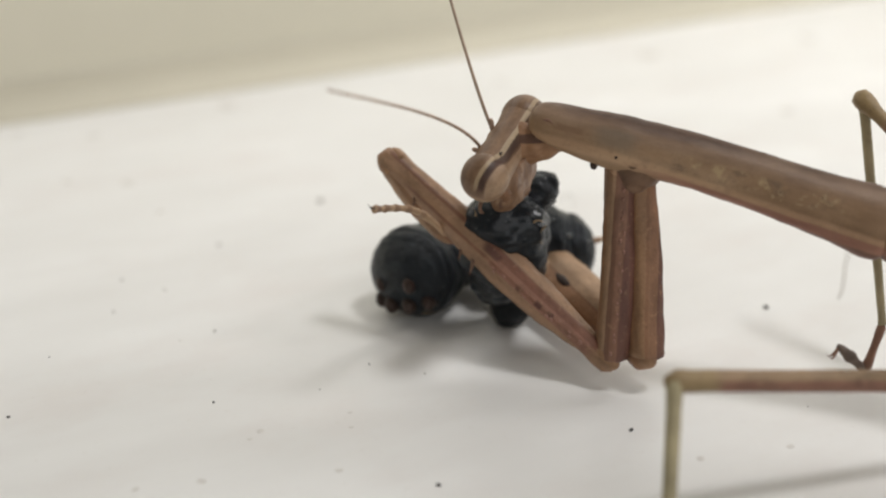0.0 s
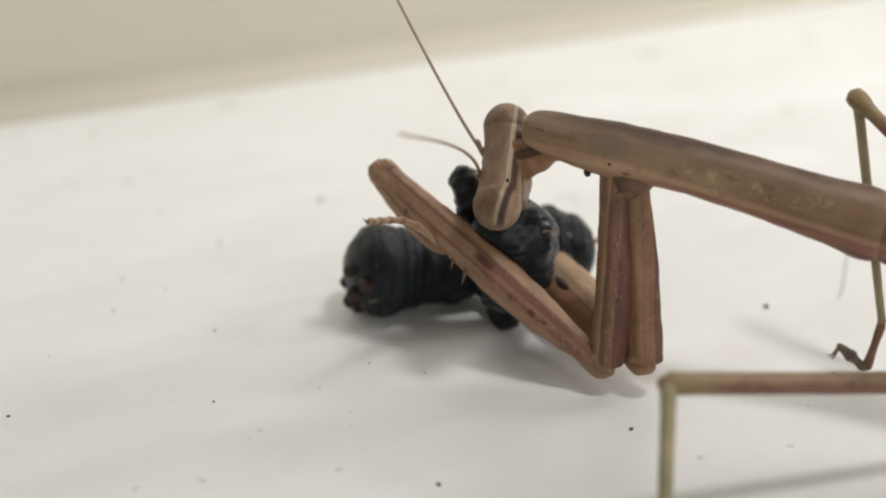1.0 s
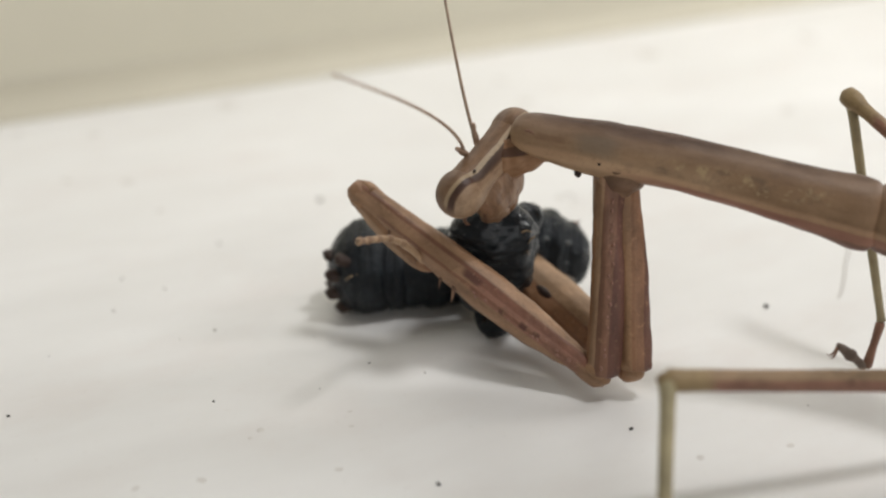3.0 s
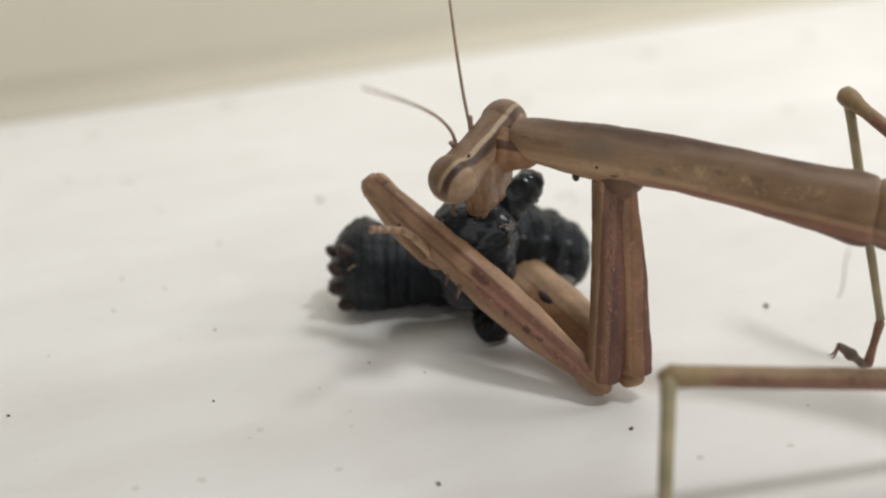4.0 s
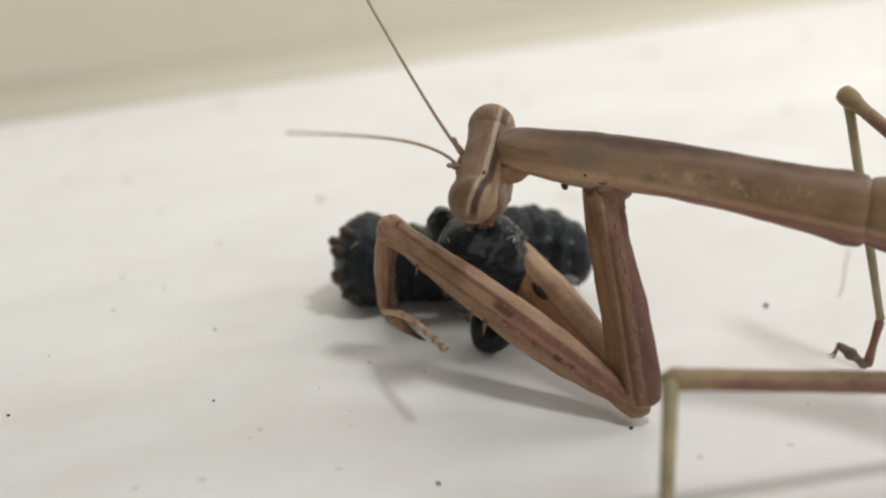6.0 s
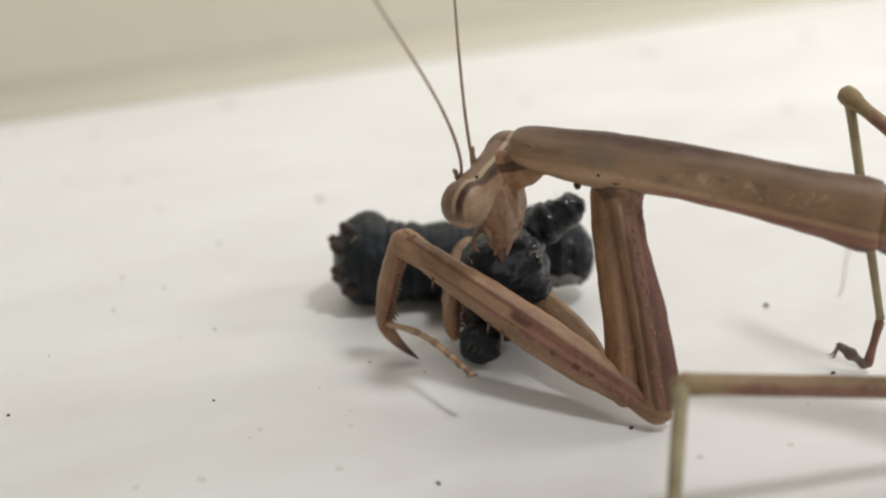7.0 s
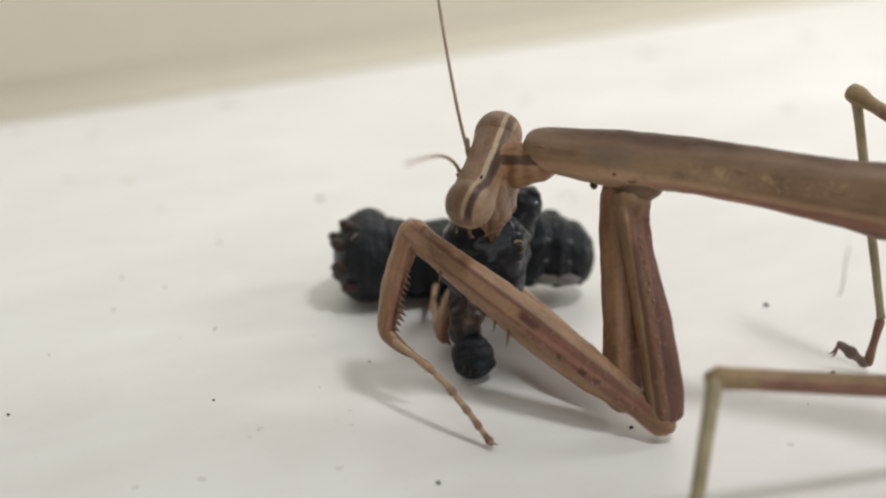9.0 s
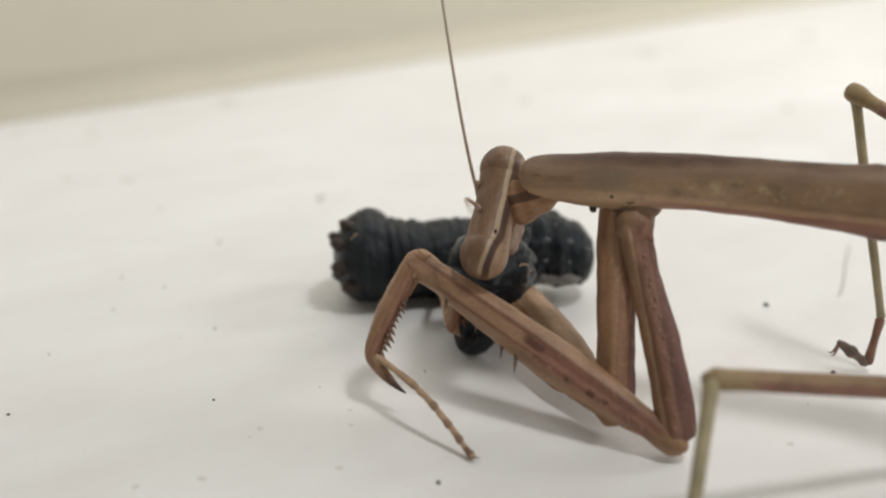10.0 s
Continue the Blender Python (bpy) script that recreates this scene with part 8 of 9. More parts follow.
        (9.4, pose(-0.02132, 0.00232, 0.01185, -5.5, -27.8, -108.0)), (9.5, pose(-0.02125, 0.00230, 0.01033, -5.3, -25.3, -92.1)),
        (9.6, pose(-0.02072, 0.00230, 0.01101, 14.2, -24.3, -93.8)), (9.7, pose(-0.02080, 0.00230, 0.01118, 17.3, -24.2, -93.5)),
        (9.8, pose(-0.02088, 0.00230, 0.01135, 21.0, -24.1, -93.1)), (9.9, pose(-0.02113, 0.00230, 0.01285, -4.2, -25.8, -97.5)),
        (10, pose(-0.01999, 0.00230, 0.01022, 48.4, -22.3, -92.7)),])
    walk(MANTIS["antenna_far"], [
        (0, pose(-0.01909, 0.00550, 0.01363, 19.4, -72.9, 167.6)), (0.1, pose(-0.01940, 0.00549, 0.01346, 18.4, -70.2, 169.6)),
        (0.2, pose(-0.01939, 0.00548, 0.01260, 18.0, -59.3, 174.3)), (0.3, pose(-0.01941, 0.00547, 0.01362, 41.0, -84.0, 140.9)),
        (0.4, pose(-0.01918, 0.00546, 0.01362, 40.7, -83.9, 141.3)), (0.5, pose(-0.01941, 0.00545, 0.01344, 23.0, -77.3, 162.0)),
        (0.6, pose(-0.01941, 0.00544, 0.01353, 26.5, -80.0, 157.4)), (0.7, pose(-0.01941, 0.00543, 0.01362, 32.8, -82.4, 149.9)),
        (0.8, pose(-0.01964, 0.00542, 0.01311, 23.1, -79.0, 161.3)), (0.9, pose(-0.01988, 0.00541, 0.01260, 19.2, -75.9, 166.6)),
        (1, pose(-0.01971, 0.00540, 0.01243, 17.5, -62.2, 173.8)), (1.1, pose(-0.01973, 0.00539, 0.01346, 18.7, -71.3, 168.9)),
        (1.2, pose(-0.01962, 0.00538, 0.01355, 20.3, -75.0, 165.7)), (1.3, pose(-0.01951, 0.00537, 0.01363, 24.2, -78.9, 160.1)),
        (1.4, pose(-0.01954, 0.00536, 0.01364, 19.5, -73.1, 167.4)), (1.5, pose(-0.01957, 0.00535, 0.01364, 18.3, -67.5, 170.8)),
        (1.6, pose(-0.01926, 0.00534, 0.01381, 125.1, -85.2, 53.7)), (1.7, pose(-0.01929, 0.00533, 0.01390, 121.9, -85.3, 57.1)),
        (1.8, pose(-0.01932, 0.00532, 0.01399, 118.3, -85.4, 60.8)), (1.9, pose(-0.01995, 0.00531, 0.01314, 32.3, -82.8, 150.4)),
        (2, pose(-0.01988, 0.00530, 0.01212, 17.1, -70.8, 170.9)), (2.1, pose(-0.02005, 0.00529, 0.01332, 29.7, -81.9, 153.3)),
        (2.2, pose(-0.02001, 0.00528, 0.01340, 26.7, -80.7, 156.9)), (2.3, pose(-0.01997, 0.00527, 0.01349, 24.5, -79.4, 159.7)),
        (2.4, pose(-0.01993, 0.00526, 0.01358, 22.9, -78.0, 161.9)), (2.5, pose(-0.01989, 0.00525, 0.01367, 21.7, -76.7, 163.7)),
        (2.6, pose(-0.01997, 0.00524, 0.01350, 21.9, -77.3, 163.2)), (2.7, pose(-0.02005, 0.00523, 0.01333, 22.1, -77.8, 162.8)),
        (3.8, pose(-0.02022, 0.00512, 0.01370, 50.6, -85.0, 130.8)), (3.9, pose(-0.01932, 0.00511, 0.01353, 158.1, -77.3, 16.8)),
        (4, pose(-0.02038, 0.00510, 0.01387, 30.4, -81.1, 152.9)), (4.1, pose(-0.02048, 0.00507, 0.01326, 27.3, -80.9, 156.2)),
        (4.2, pose(-0.02058, 0.00504, 0.01264, 24.9, -80.7, 158.8)), (4.3, pose(-0.02068, 0.00501, 0.01203, 23.0, -80.6, 160.8)),
        (4.4, pose(-0.02100, 0.00498, 0.01152, 16.7, -64.7, 173.7)), (4.5, pose(-0.02123, 0.00495, 0.01188, 16.9, -64.8, 173.5)),
        (4.6, pose(-0.02120, 0.00492, 0.01197, 16.8, -68.0, 172.3)), (4.7, pose(-0.02117, 0.00489, 0.01207, 17.1, -71.4, 170.7)),
        (4.8, pose(-0.02085, 0.00486, 0.01276, 25.1, -80.8, 158.5)), (4.9, pose(-0.02072, 0.00483, 0.01272, 22.0, -79.0, 162.5)),
        (5, pose(-0.02060, 0.00480, 0.01268, 20.1, -77.1, 165.2)), (5.1, pose(-0.02086, 0.00477, 0.01448, 39.9, -83.1, 142.3)),
        (5.2, pose(-0.02070, 0.00474, 0.01331, 27.4, -81.2, 155.9)), (5.3, pose(-0.02053, 0.00471, 0.01281, 23.3, -79.8, 160.8)),
        (5.4, pose(-0.02041, 0.00468, 0.01325, 28.5, -81.7, 154.6)), (5.5, pose(-0.02029, 0.00465, 0.01368, 38.8, -83.7, 143.4)),
        (5.6, pose(-0.02084, 0.00462, 0.01130, 17.0, -61.5, 174.7)), (5.7, pose(-0.02085, 0.00459, 0.01166, 17.4, -60.0, 174.8)),
        (6.8, pose(-0.02181, 0.00426, 0.01371, 19.9, -74.5, 166.4)), (6.9, pose(-0.02031, 0.00423, 0.01196, 30.1, -83.5, 152.4)),
        (7, pose(-0.02029, 0.00420, 0.01231, 33.4, -83.6, 149.0)), (7.1, pose(-0.02049, 0.00418, 0.01258, 41.8, -84.8, 139.9)),
        (7.2, pose(-0.02070, 0.00415, 0.01284, 55.5, -85.9, 125.5)), (7.3, pose(-0.02065, 0.00413, 0.01327, 81.9, -86.4, 98.3)),
        (7.4, pose(-0.02060, 0.00410, 0.01371, 112.2, -86.0, 67.1)), (7.5, pose(-0.02056, 0.00408, 0.01414, 133.1, -84.5, 45.3)),
        (7.6, pose(-0.02059, 0.00406, 0.01384, 108.8, -86.0, 70.6)), (7.7, pose(-0.02062, 0.00403, 0.01355, 74.4, -86.2, 106.0)),
        (7.8, pose(-0.02065, 0.00401, 0.01336, 37.7, -83.9, 144.4)), (7.9, pose(-0.02068, 0.00398, 0.01316, 25.4, -80.7, 158.2)),
        (8, pose(-0.02071, 0.00396, 0.01297, 20.6, -77.5, 164.5)), (8.1, pose(-0.02103, 0.00394, 0.01370, 23.6, -78.8, 160.9)),
        (8.2, pose(-0.02134, 0.00391, 0.01442, 28.5, -80.4, 155.2)), (8.3, pose(-0.02150, 0.00389, 0.01476, 58.7, -84.9, 122.5)),
        (8.4, pose(-0.02140, 0.00386, 0.01226, 62.5, -86.5, 118.3)), (8.5, pose(-0.02117, 0.00384, 0.01124, 26.6, -83.1, 156.1)),
        (8.6, pose(-0.02149, 0.00382, 0.01090, 16.0, -72.2, 171.5)), (8.7, pose(-0.02134, 0.00379, 0.01262, 57.5, -86.1, 123.5)),
        (8.8, pose(-0.02124, 0.00377, 0.01127, 28.3, -83.6, 154.2)), (8.9, pose(-0.02030, 0.00374, 0.01331, 59.2, -85.9, 121.7)),
        (9, pose(-0.02055, 0.00372, 0.01298, 22.9, -79.6, 161.3)), (9.1, pose(-0.02080, 0.00370, 0.01156, 16.5, -72.3, 170.9)),
        (9.2, pose(-0.02101, 0.00367, 0.01113, 16.6, -63.0, 174.6)), (9.3, pose(-0.02133, 0.00365, 0.01124, 16.1, -71.0, 171.9)),
        (9.4, pose(-0.02056, 0.00362, 0.01328, 46.0, -85.0, 135.5)), (9.5, pose(-0.02048, 0.00360, 0.01139, 18.8, -78.5, 166.0)),
        (9.6, pose(-0.02111, 0.00360, 0.01081, 16.3, -64.1, 174.5)), (9.7, pose(-0.02130, 0.00360, 0.01103, 16.5, -63.4, 174.5)),
        (9.8, pose(-0.02149, 0.00360, 0.01125, 16.7, -62.6, 174.6)), (9.9, pose(-0.02056, 0.00360, 0.01295, 23.4, -80.1, 160.5)),
        (10, pose(-0.01996, 0.00360, 0.01046, 18.9, -79.8, 165.4)),])
    walk(LARVAPARTS["rear_section"], [
        (0, pose(0.00121, 0.00548, 0.00282, 104.2, -1.1, -128.0)), (0.5, pose(0.00094, 0.00364, 0.00282, 114.3, -1.1, -144.0)),
        (1, pose(0.00104, 0.00243, 0.00282, 133.6, -1.1, -164.0)), (1.5, pose(0.00084, 0.00124, 0.00282, 145.1, -1.1, -174.0)),
        (2, pose(0.00069, 0.00139, 0.00282, 151.1, -1.1, -174.0)), (2.5, pose(0.00019, 0.00178, 0.00282, 157.1, -1.1, -174.0)),
        (4, pose(0.00035, 0.00215, 0.00282, 175.1, -1.1, -174.0)), (4.3, pose(0.00045, 0.00238, 0.00282, 178.1, -1.1, -174.0)),
        (4.4, pose(0.00048, 0.00246, 0.00282, 179.1, -1.1, -174.0)), (4.5, pose(0.00051, 0.00254, 0.00282, -179.9, -1.1, -174.0)),
        (5, pose(0.00051, 0.00246, 0.00282, -168.9, -1.1, -174.0)), (5.5, pose(0.00049, 0.00280, 0.00282, -164.9, -1.1, -174.0)),
        (5.7, pose(0.00049, 0.00282, 0.00282, -162.9, -1.1, -174.0)), (6.8, pose(0.00048, 0.00296, 0.00282, -157.9, -1.1, -174.0)),
        (7, pose(0.00047, 0.00301, 0.00282, -154.9, -1.1, -174.0)), (7.5, pose(0.00047, 0.00300, 0.00282, -154.9, -1.1, -174.0)),
        (8, pose(0.00048, 0.00298, 0.00282, -154.9, -1.1, -174.0)), (8.5, pose(0.00046, 0.00339, 0.00282, -154.9, -1.1, -174.0)),
        (8.7, pose(0.00046, 0.00338, 0.00282, -154.9, -1.1, -174.0)), (8.9, pose(0.00046, 0.00337, 0.00282, -154.9, -1.1, -174.0)),
        (9, pose(0.00046, 0.00337, 0.00282, -154.9, -1.1, -174.0)), (9.5, pose(0.00046, 0.00335, 0.00282, -154.9, -1.1, -174.0)),
        (10, pose(0.00046, 0.00334, 0.00282, -154.9, -1.1, -174.0))])
    walk(LARVAPARTS["front_section"], [
        (0, pose(0.00426, 0.00250, 0.00379, -25.4, 2.1, 16.5)), (0.5, pose(0.00426, 0.00250, 0.00375, -23.9, 7.5, 16.4)),
        (1, pose(0.00426, 0.00250, 0.00375, -25.4, 2.0, 15.2)), (1.5, pose(0.00426, 0.00250, 0.00374, -24.1, 6.9, 15.2)),
        (2, pose(0.00426, 0.00250, 0.00354, -24.1, 6.9, 15.1)), (2.5, pose(0.00408, 0.00250, 0.00373, -22.7, 11.8, 15.1)),
        (4, pose(0.00408, 0.00250, 0.00371, -22.7, 11.8, 15.1)), (4.3, pose(0.00419, 0.00250, 0.00370, -22.7, 11.8, 15.1)),
        (4.4, pose(0.00422, 0.00250, 0.00370, -22.7, 11.7, 15.1)), (4.5, pose(0.00426, 0.00250, 0.00370, -22.7, 11.7, 15.1)),
        (5, pose(0.00426, 0.00250, 0.00369, -22.8, 11.8, 15.1)), (5.5, pose(0.00426, 0.00250, 0.00368, -22.8, 11.8, 15.1)),
        (5.7, pose(0.00426, 0.00250, 0.00365, -22.9, 11.1, 15.1)), (6.8, pose(0.00426, 0.00250, 0.00350, -24.0, 7.6, 15.1)),
        (7, pose(0.00426, 0.00250, 0.00347, -24.1, 7.0, 15.1)), (7.5, pose(0.00426, 0.00250, 0.00346, -24.2, 7.0, 15.1)),
        (8, pose(0.00426, 0.00250, 0.00345, -24.2, 7.0, 15.1)), (8.5, pose(0.00426, 0.00250, 0.00344, -24.2, 7.0, 15.1)),
        (8.7, pose(0.00426, 0.00250, 0.00344, -24.2, 7.0, 15.1)), (8.9, pose(0.00426, 0.00250, 0.00344, -24.2, 7.0, 15.1)),
        (9, pose(0.00426, 0.00250, 0.00344, -24.2, 7.0, 15.1)), (9.5, pose(0.00426, 0.00250, 0.00343, -24.2, 7.0, 15.1)),
        (10, pose(0.00426, 0.00250, 0.00342, -24.2, 7.0, 15.1)),])
    walk(LARVAPARTS["middle_section"], [
        (0, pose(0.00250, -0.00300, 0.00889, 37.5, 84.7, 39.6)), (0.5, pose(0.00260, -0.00300, 0.00885, 36.7, 85.1, 38.6)),
        (1, pose(0.00311, -0.00300, 0.00831, 69.5, 86.5, 70.1)), (1.5, pose(0.00311, -0.00300, 0.00866, 67.7, 86.8, 68.3)),
        (2, pose(0.00279, -0.00300, 0.00793, 51.4, 85.9, 52.7)), (2.5, pose(0.00238, -0.00300, 0.00811, 95.6, 86.8, 95.4)),
        (4, pose(0.00054, -0.00300, 0.00845, 23.9, 83.1, 27.0)), (4.3, pose(-0.00001, -0.00300, 0.00801, 24.4, 82.3, 27.9)),
        (4.4, pose(-0.00019, -0.00300, 0.00787, 24.5, 81.9, 28.1)), (4.5, pose(-0.00037, -0.00300, 0.00772, 24.5, 81.5, 28.4)),
        (5, pose(-0.00067, -0.00300, 0.00807, 15.2, 79.2, 20.4)), (5.5, pose(0.00044, -0.00300, 0.00796, 14.3, 78.7, 19.8)),
        (5.7, pose(0.00059, -0.00300, 0.00773, 14.2, 78.1, 19.9)), (6.8, pose(0.00189, -0.00440, 0.00710, 12.9, 73.3, 21.3)),
        (7, pose(0.00205, -0.00434, 0.00685, 12.3, 71.9, 21.5)), (7.5, pose(0.00218, -0.00420, 0.00750, 40.4, 81.1, 43.9)),
        (8, pose(0.00118, -0.00340, 0.00738, 61.7, 82.5, 63.6)), (8.5, pose(0.00112, -0.00340, 0.00785, 42.4, 81.0, 45.9)),
        (8.7, pose(0.00125, -0.00340, 0.00784, 55.3, 82.0, 57.7)), (8.9, pose(0.00138, -0.00340, 0.00784, 72.2, 82.6, 73.4)),
        (9, pose(0.00145, -0.00340, 0.00784, 82.1, 82.7, 82.6)), (9.5, pose(0.00079, -0.00340, 0.00711, 42.2, 77.3, 47.3)),
        (10, pose(0.00180, -0.00340, 0.00636, 83.1, 78.9, 83.9))])
    walk(LARVAPARTS["torn_end"], [
        (0, pose(0.00366, -0.00204, 0.00804, -31.7, -46.5, 20.7)), (0.1, pose(0.00156, -0.00170, 0.00814, -138.8, -44.8, 145.9)),
        (0.2, pose(0.00139, -0.00170, 0.00795, -146.1, -49.5, 155.8)), (0.3, pose(0.00244, -0.00191, 0.00836, -29.0, -31.5, 15.2)),
        (0.4, pose(0.00331, -0.00186, 0.00833, -28.6, -40.2, 15.3)), (0.5, pose(0.00347, -0.00183, 0.00843, -28.9, -40.0, 15.7)),
        (0.6, pose(0.00363, -0.00180, 0.00853, -29.1, -39.8, 16.0)), (0.7, pose(0.00378, -0.00177, 0.00864, -29.3, -39.6, 16.4)),
        (0.8, pose(0.00394, -0.00174, 0.00874, -29.6, -39.3, 16.7)), (0.9, pose(0.00390, -0.00170, 0.00884, -32.1, -21.9, 22.8)),
        (1, pose(0.00122, -0.00170, 0.00792, -138.9, -56.6, 146.1)), (1.1, pose(0.00373, -0.00170, 0.00884, -29.0, -33.1, 15.2)),
        (1.2, pose(0.00371, -0.00170, 0.00881, -28.7, -33.5, 14.8)), (1.3, pose(0.00369, -0.00170, 0.00879, -28.5, -33.9, 14.3)),
        (1.4, pose(0.00367, -0.00170, 0.00877, -28.2, -34.3, 13.9)), (1.5, pose(0.00365, -0.00170, 0.00874, -28.0, -34.6, 13.5)),
        (1.6, pose(0.00363, -0.00170, 0.00872, -27.8, -34.9, 13.1)), (1.7, pose(0.00361, -0.00170, 0.00869, -27.6, -35.2, 12.8)),
        (1.8, pose(0.00359, -0.00170, 0.00867, -27.4, -35.5, 12.4)), (1.9, pose(0.00357, -0.00170, 0.00865, -27.2, -35.7, 12.1)),
        (2, pose(0.00375, -0.00170, 0.00791, -27.8, -41.1, 14.1)), (2.1, pose(0.00375, -0.00170, 0.00789, -28.1, -38.0, 14.0)),
        (2.2, pose(0.00374, -0.00170, 0.00788, -28.3, -34.6, 14.0)), (2.3, pose(0.00374, -0.00170, 0.00739, -28.4, -31.0, 14.0)),
        (2.4, pose(0.00324, -0.00170, 0.00654, -29.6, -37.5, 16.6)), (2.5, pose(0.00274, -0.00170, 0.00569, -31.7, -45.1, 20.5)),
        (2.6, pose(0.00272, -0.00170, 0.00570, -31.5, -44.6, 20.1)), (2.7, pose(0.00271, -0.00170, 0.00572, -31.3, -44.1, 19.8)),
        (3.8, pose(0.00257, -0.00170, 0.00746, -29.6, -39.3, 16.6)), (3.9, pose(0.00257, -0.00170, 0.00781, -29.8, -39.0, 17.0)),
        (4, pose(0.00257, -0.00170, 0.00816, -30.1, -38.8, 17.4)), (4.1, pose(0.00257, -0.00170, 0.00811, -30.3, -38.5, 17.9)),
        (4.2, pose(0.00257, -0.00170, 0.00807, -30.6, -38.1, 18.3)), (4.3, pose(0.00110, -0.00170, 0.00731, -64.7, -66.3, 61.9)),
        (4.4, pose(0.00013, -0.00170, 0.00676, -144.0, -50.4, 153.0)), (4.5, pose(-0.00011, -0.00170, 0.00694, -146.2, -64.3, 153.8)),
        (4.6, pose(-0.00016, -0.00170, 0.00685, -145.7, -66.8, 152.7)), (4.7, pose(-0.00021, -0.00170, 0.00675, -145.0, -69.0, 151.4)),
        (4.8, pose(-0.00050, -0.00170, 0.00671, -144.6, -54.6, 153.4)), (4.9, pose(-0.00079, -0.00170, 0.00668, -147.5, -18.9, 155.3)),
        (5, pose(-0.00045, -0.00170, 0.00712, -145.5, -60.3, 153.8)), (5.1, pose(-0.00096, -0.00170, 0.00563, -121.2, -71.6, 124.3)),
        (5.2, pose(-0.00062, -0.00170, 0.00623, -138.1, -68.8, 143.6)), (5.3, pose(-0.00029, -0.00170, 0.00683, -146.4, -65.8, 153.7)),
        (5.4, pose(-0.00037, -0.00170, 0.00595, -145.8, -50.0, 155.6)), (5.5, pose(-0.00045, -0.00170, 0.00507, -149.2, -14.6, 157.2)),
        (5.6, pose(0.00006, -0.00170, 0.00470, -148.1, -64.2, 156.0)), (5.7, pose(-0.00021, -0.00170, 0.00470, -147.0, -61.3, 155.3)),
        (6.8, pose(0.00225, -0.00170, 0.00730, -27.2, -55.9, 16.2)), (6.9, pose(0.00510, -0.00170, 0.00616, -27.1, -29.4, 11.2)),
        (7, pose(0.00484, -0.00170, 0.00688, -26.5, -30.5, 9.9)), (7.1, pose(0.00477, -0.00170, 0.00698, -26.6, -46.0, 13.0)),
        (7.2, pose(0.00350, -0.00170, 0.00782, -27.1, -56.8, 16.3)), (7.3, pose(0.00354, -0.00170, 0.00798, -27.0, -56.3, 16.0)),
        (7.4, pose(0.00341, -0.00170, 0.00794, -26.8, -55.8, 15.7)), (7.5, pose(0.00330, -0.00170, 0.00790, -26.7, -55.3, 15.4)),
        (7.6, pose(0.00340, -0.00170, 0.00774, -27.1, -55.1, 15.9)), (7.7, pose(0.00349, -0.00170, 0.00748, -27.5, -54.9, 16.4)),
        (7.8, pose(0.00359, -0.00170, 0.00721, -27.9, -54.6, 16.9)), (7.9, pose(0.00266, -0.00170, 0.00688, -47.4, -35.8, 43.9)),
        (8, pose(0.00192, -0.00170, 0.00654, -41.1, -31.5, 36.0)), (8.1, pose(0.00168, -0.00170, 0.00654, -46.2, -58.5, 40.3)),
        (8.2, pose(0.00145, -0.00170, 0.00654, -49.6, -70.6, 45.4)), (8.3, pose(0.00064, -0.00170, 0.00579, -101.9, -77.8, 102.8)),
        (8.4, pose(0.00188, -0.00170, 0.00690, -32.8, -62.3, 24.6)), (8.5, pose(0.00359, -0.00170, 0.00746, -28.8, -36.9, 15.2)),
        (8.6, pose(0.00226, -0.00170, 0.00616, -41.0, -31.4, 35.9)), (8.7, pose(0.00023, -0.00170, 0.00541, -125.0, -59.2, 129.3)),
        (8.8, pose(0.00026, -0.00170, 0.00559, -127.0, -62.2, 131.6)), (8.9, pose(0.00030, -0.00170, 0.00578, -129.0, -64.5, 133.8)),
        (9, pose(0.00311, -0.00170, 0.00652, -38.5, -59.2, 30.9)), (9.1, pose(0.00006, -0.00170, 0.00577, -140.1, -57.4, 147.5)),
        (9.2, pose(-0.00011, -0.00170, 0.00577, -139.3, -64.7, 145.7)), (9.3, pose(-0.00028, -0.00170, 0.00577, -138.4, -69.9, 143.7)),
        (9.4, pose(0.00040, -0.00170, 0.00539, -127.5, -67.8, 131.8)), (9.5, pose(0.00160, -0.00170, 0.00520, -41.0, -31.4, 35.8)),
        (9.6, pose(-0.00028, -0.00170, 0.00539, -135.7, -68.5, 140.9)), (9.7, pose(-0.00016, -0.00170, 0.00558, -135.8, -73.7, 140.1)),
        (9.8, pose(-0.00005, -0.00170, 0.00577, -135.7, -76.9, 139.4)), (9.9, pose(-0.00029, -0.00170, 0.00688, -131.3, -71.8, 135.5)),
        (10, pose(0.00228, -0.00170, 0.00501, -47.3, -35.8, 43.7))])
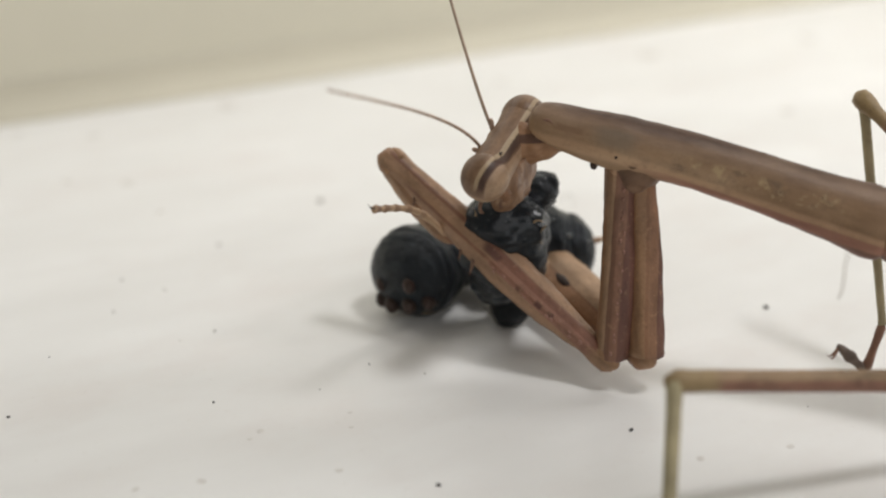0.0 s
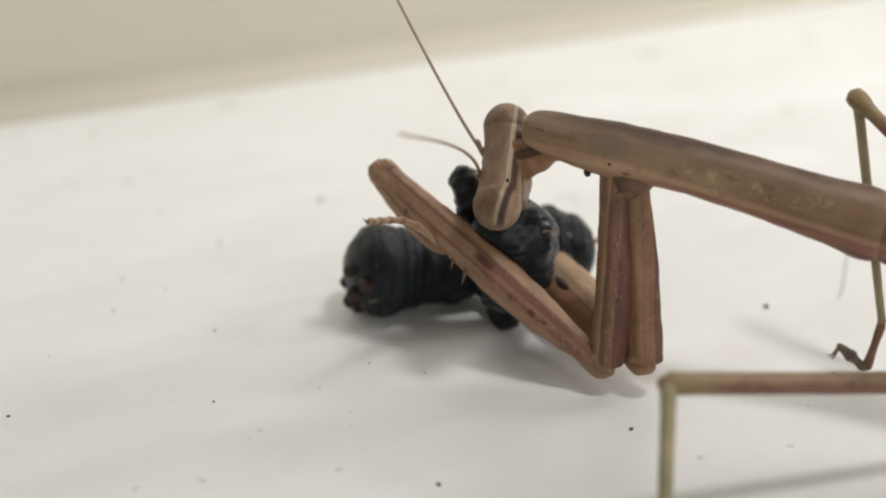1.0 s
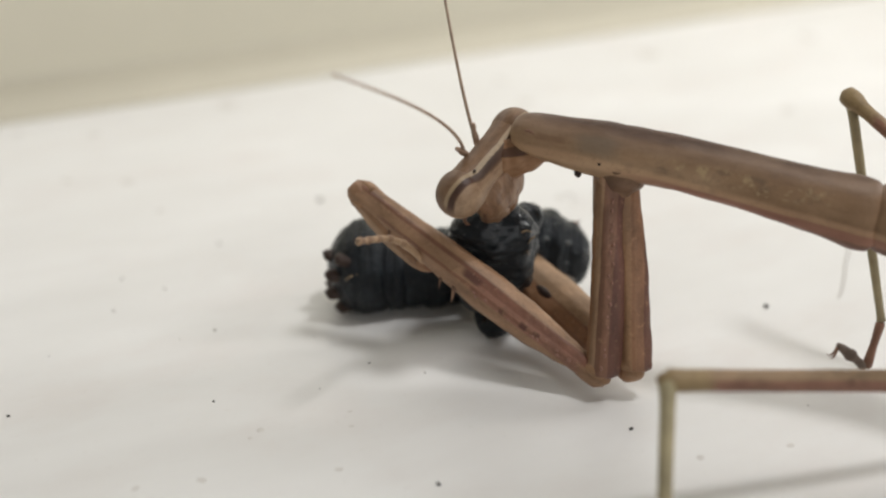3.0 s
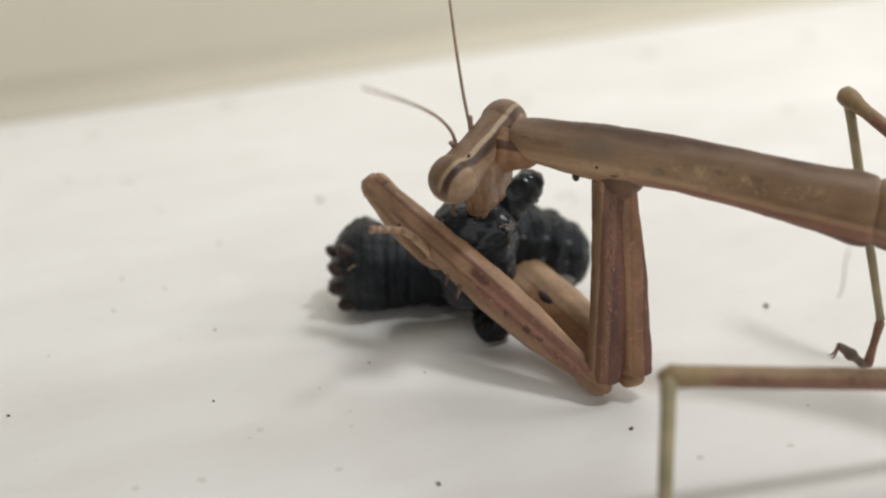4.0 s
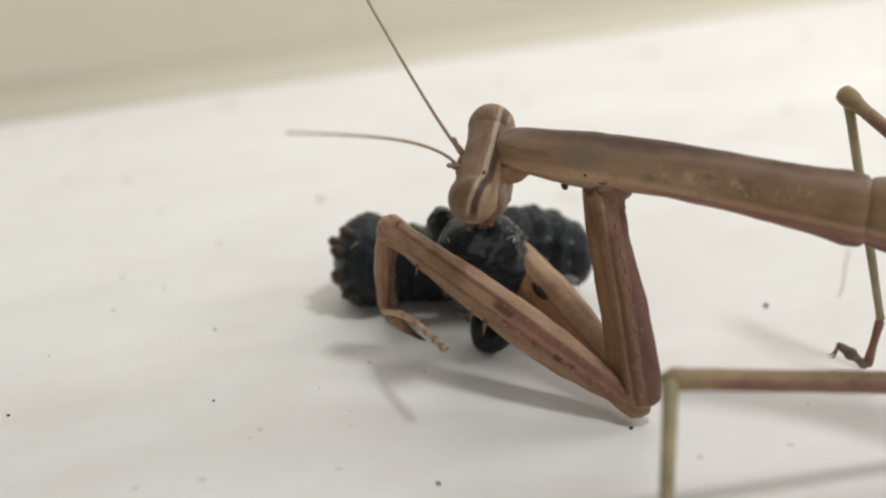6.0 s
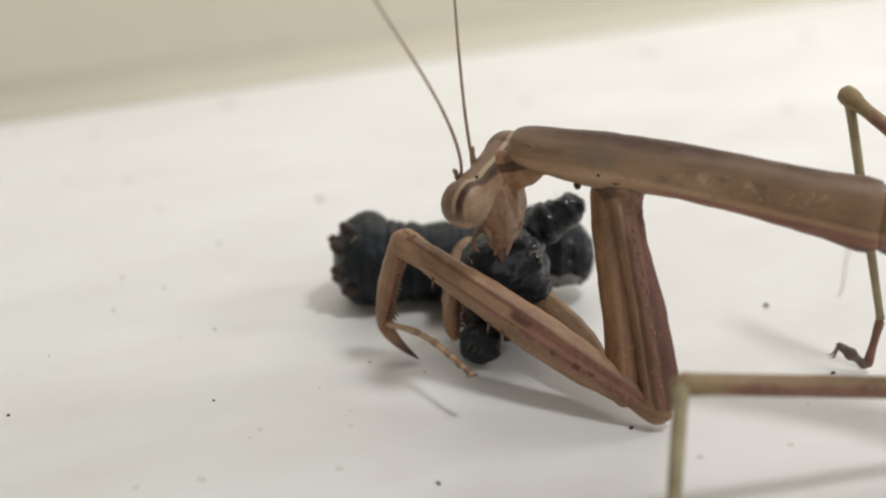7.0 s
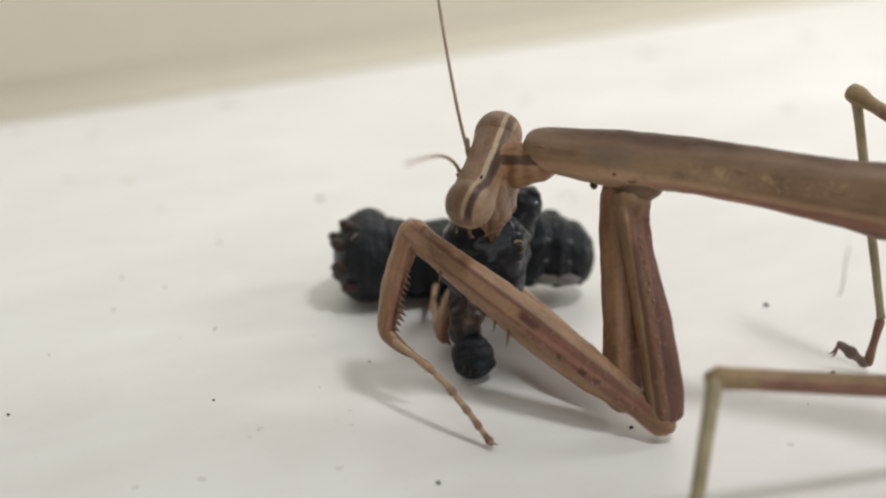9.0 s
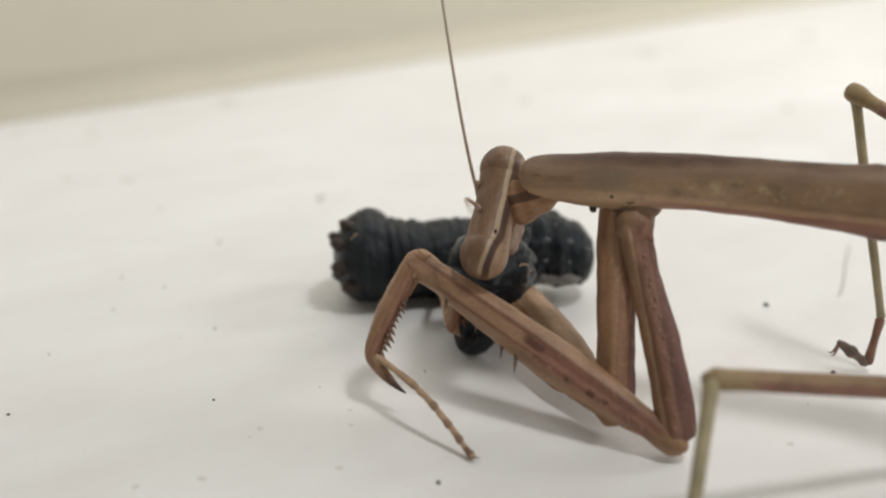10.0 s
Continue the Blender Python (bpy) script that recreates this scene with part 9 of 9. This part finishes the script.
    walk(LARVAPARTS["lower_end"], [
        (0, pose(0.00325, -0.00103, 0.00105, -79.2, 4.5, -84.0)), (0.5, pose(0.00316, -0.00163, 0.00105, -86.1, 16.9, -87.1)),
        (1, pose(0.00299, -0.00142, 0.00105, -73.5, 11.5, -78.8)), (1.5, pose(0.00296, -0.00203, 0.00105, -72.1, 7.5, -79.0)),
        (2, pose(0.00268, -0.00219, 0.00105, -68.8, 10.9, -75.6)), (2.5, pose(0.00239, -0.00242, 0.00105, -66.8, 15.6, -72.3)),
        (4, pose(0.00216, -0.00319, 0.00105, -66.0, 22.6, -69.3)), (4.3, pose(0.00120, -0.00385, 0.00105, -86.2, 23.5, -86.8)),
        (4.4, pose(0.00088, -0.00407, 0.00105, -93.5, 23.4, -92.9)), (4.5, pose(0.00056, -0.00428, 0.00105, -100.7, 23.0, -98.9)),
        (5, pose(0.00064, -0.00380, 0.00105, -96.4, 28.0, -95.7)), (5.5, pose(0.00234, -0.00381, 0.00105, -71.6, 33.5, -72.3)),
        (5.7, pose(0.00219, -0.00412, 0.00105, -74.2, 34.8, -74.7)), (6.8, pose(0.00135, -0.00578, 0.00105, -88.3, 40.5, -88.3)),
        (7, pose(0.00120, -0.00607, 0.00105, -90.8, 41.3, -90.8)), (7.5, pose(0.00152, -0.00642, 0.00105, -63.1, 42.1, -61.6)),
        (8, pose(0.00037, -0.00576, 0.00105, -49.1, 36.8, -45.8)), (8.5, pose(0.00006, -0.00331, 0.00105, -65.5, 29.2, -67.0)),
        (8.7, pose(0.00038, -0.00516, 0.00105, -66.0, 42.8, -64.8)), (8.9, pose(0.00068, -0.00693, 0.00105, -65.0, 51.7, -62.6)),
        (9, pose(0.00083, -0.00779, 0.00105, -64.3, 54.9, -61.6)), (9.5, pose(-0.00000, -0.00594, 0.00105, -70.1, 45.8, -68.9)),
        (10, pose(0.00095, -0.00498, 0.00105, -71.2, 32.7, -72.0)),])


motions()
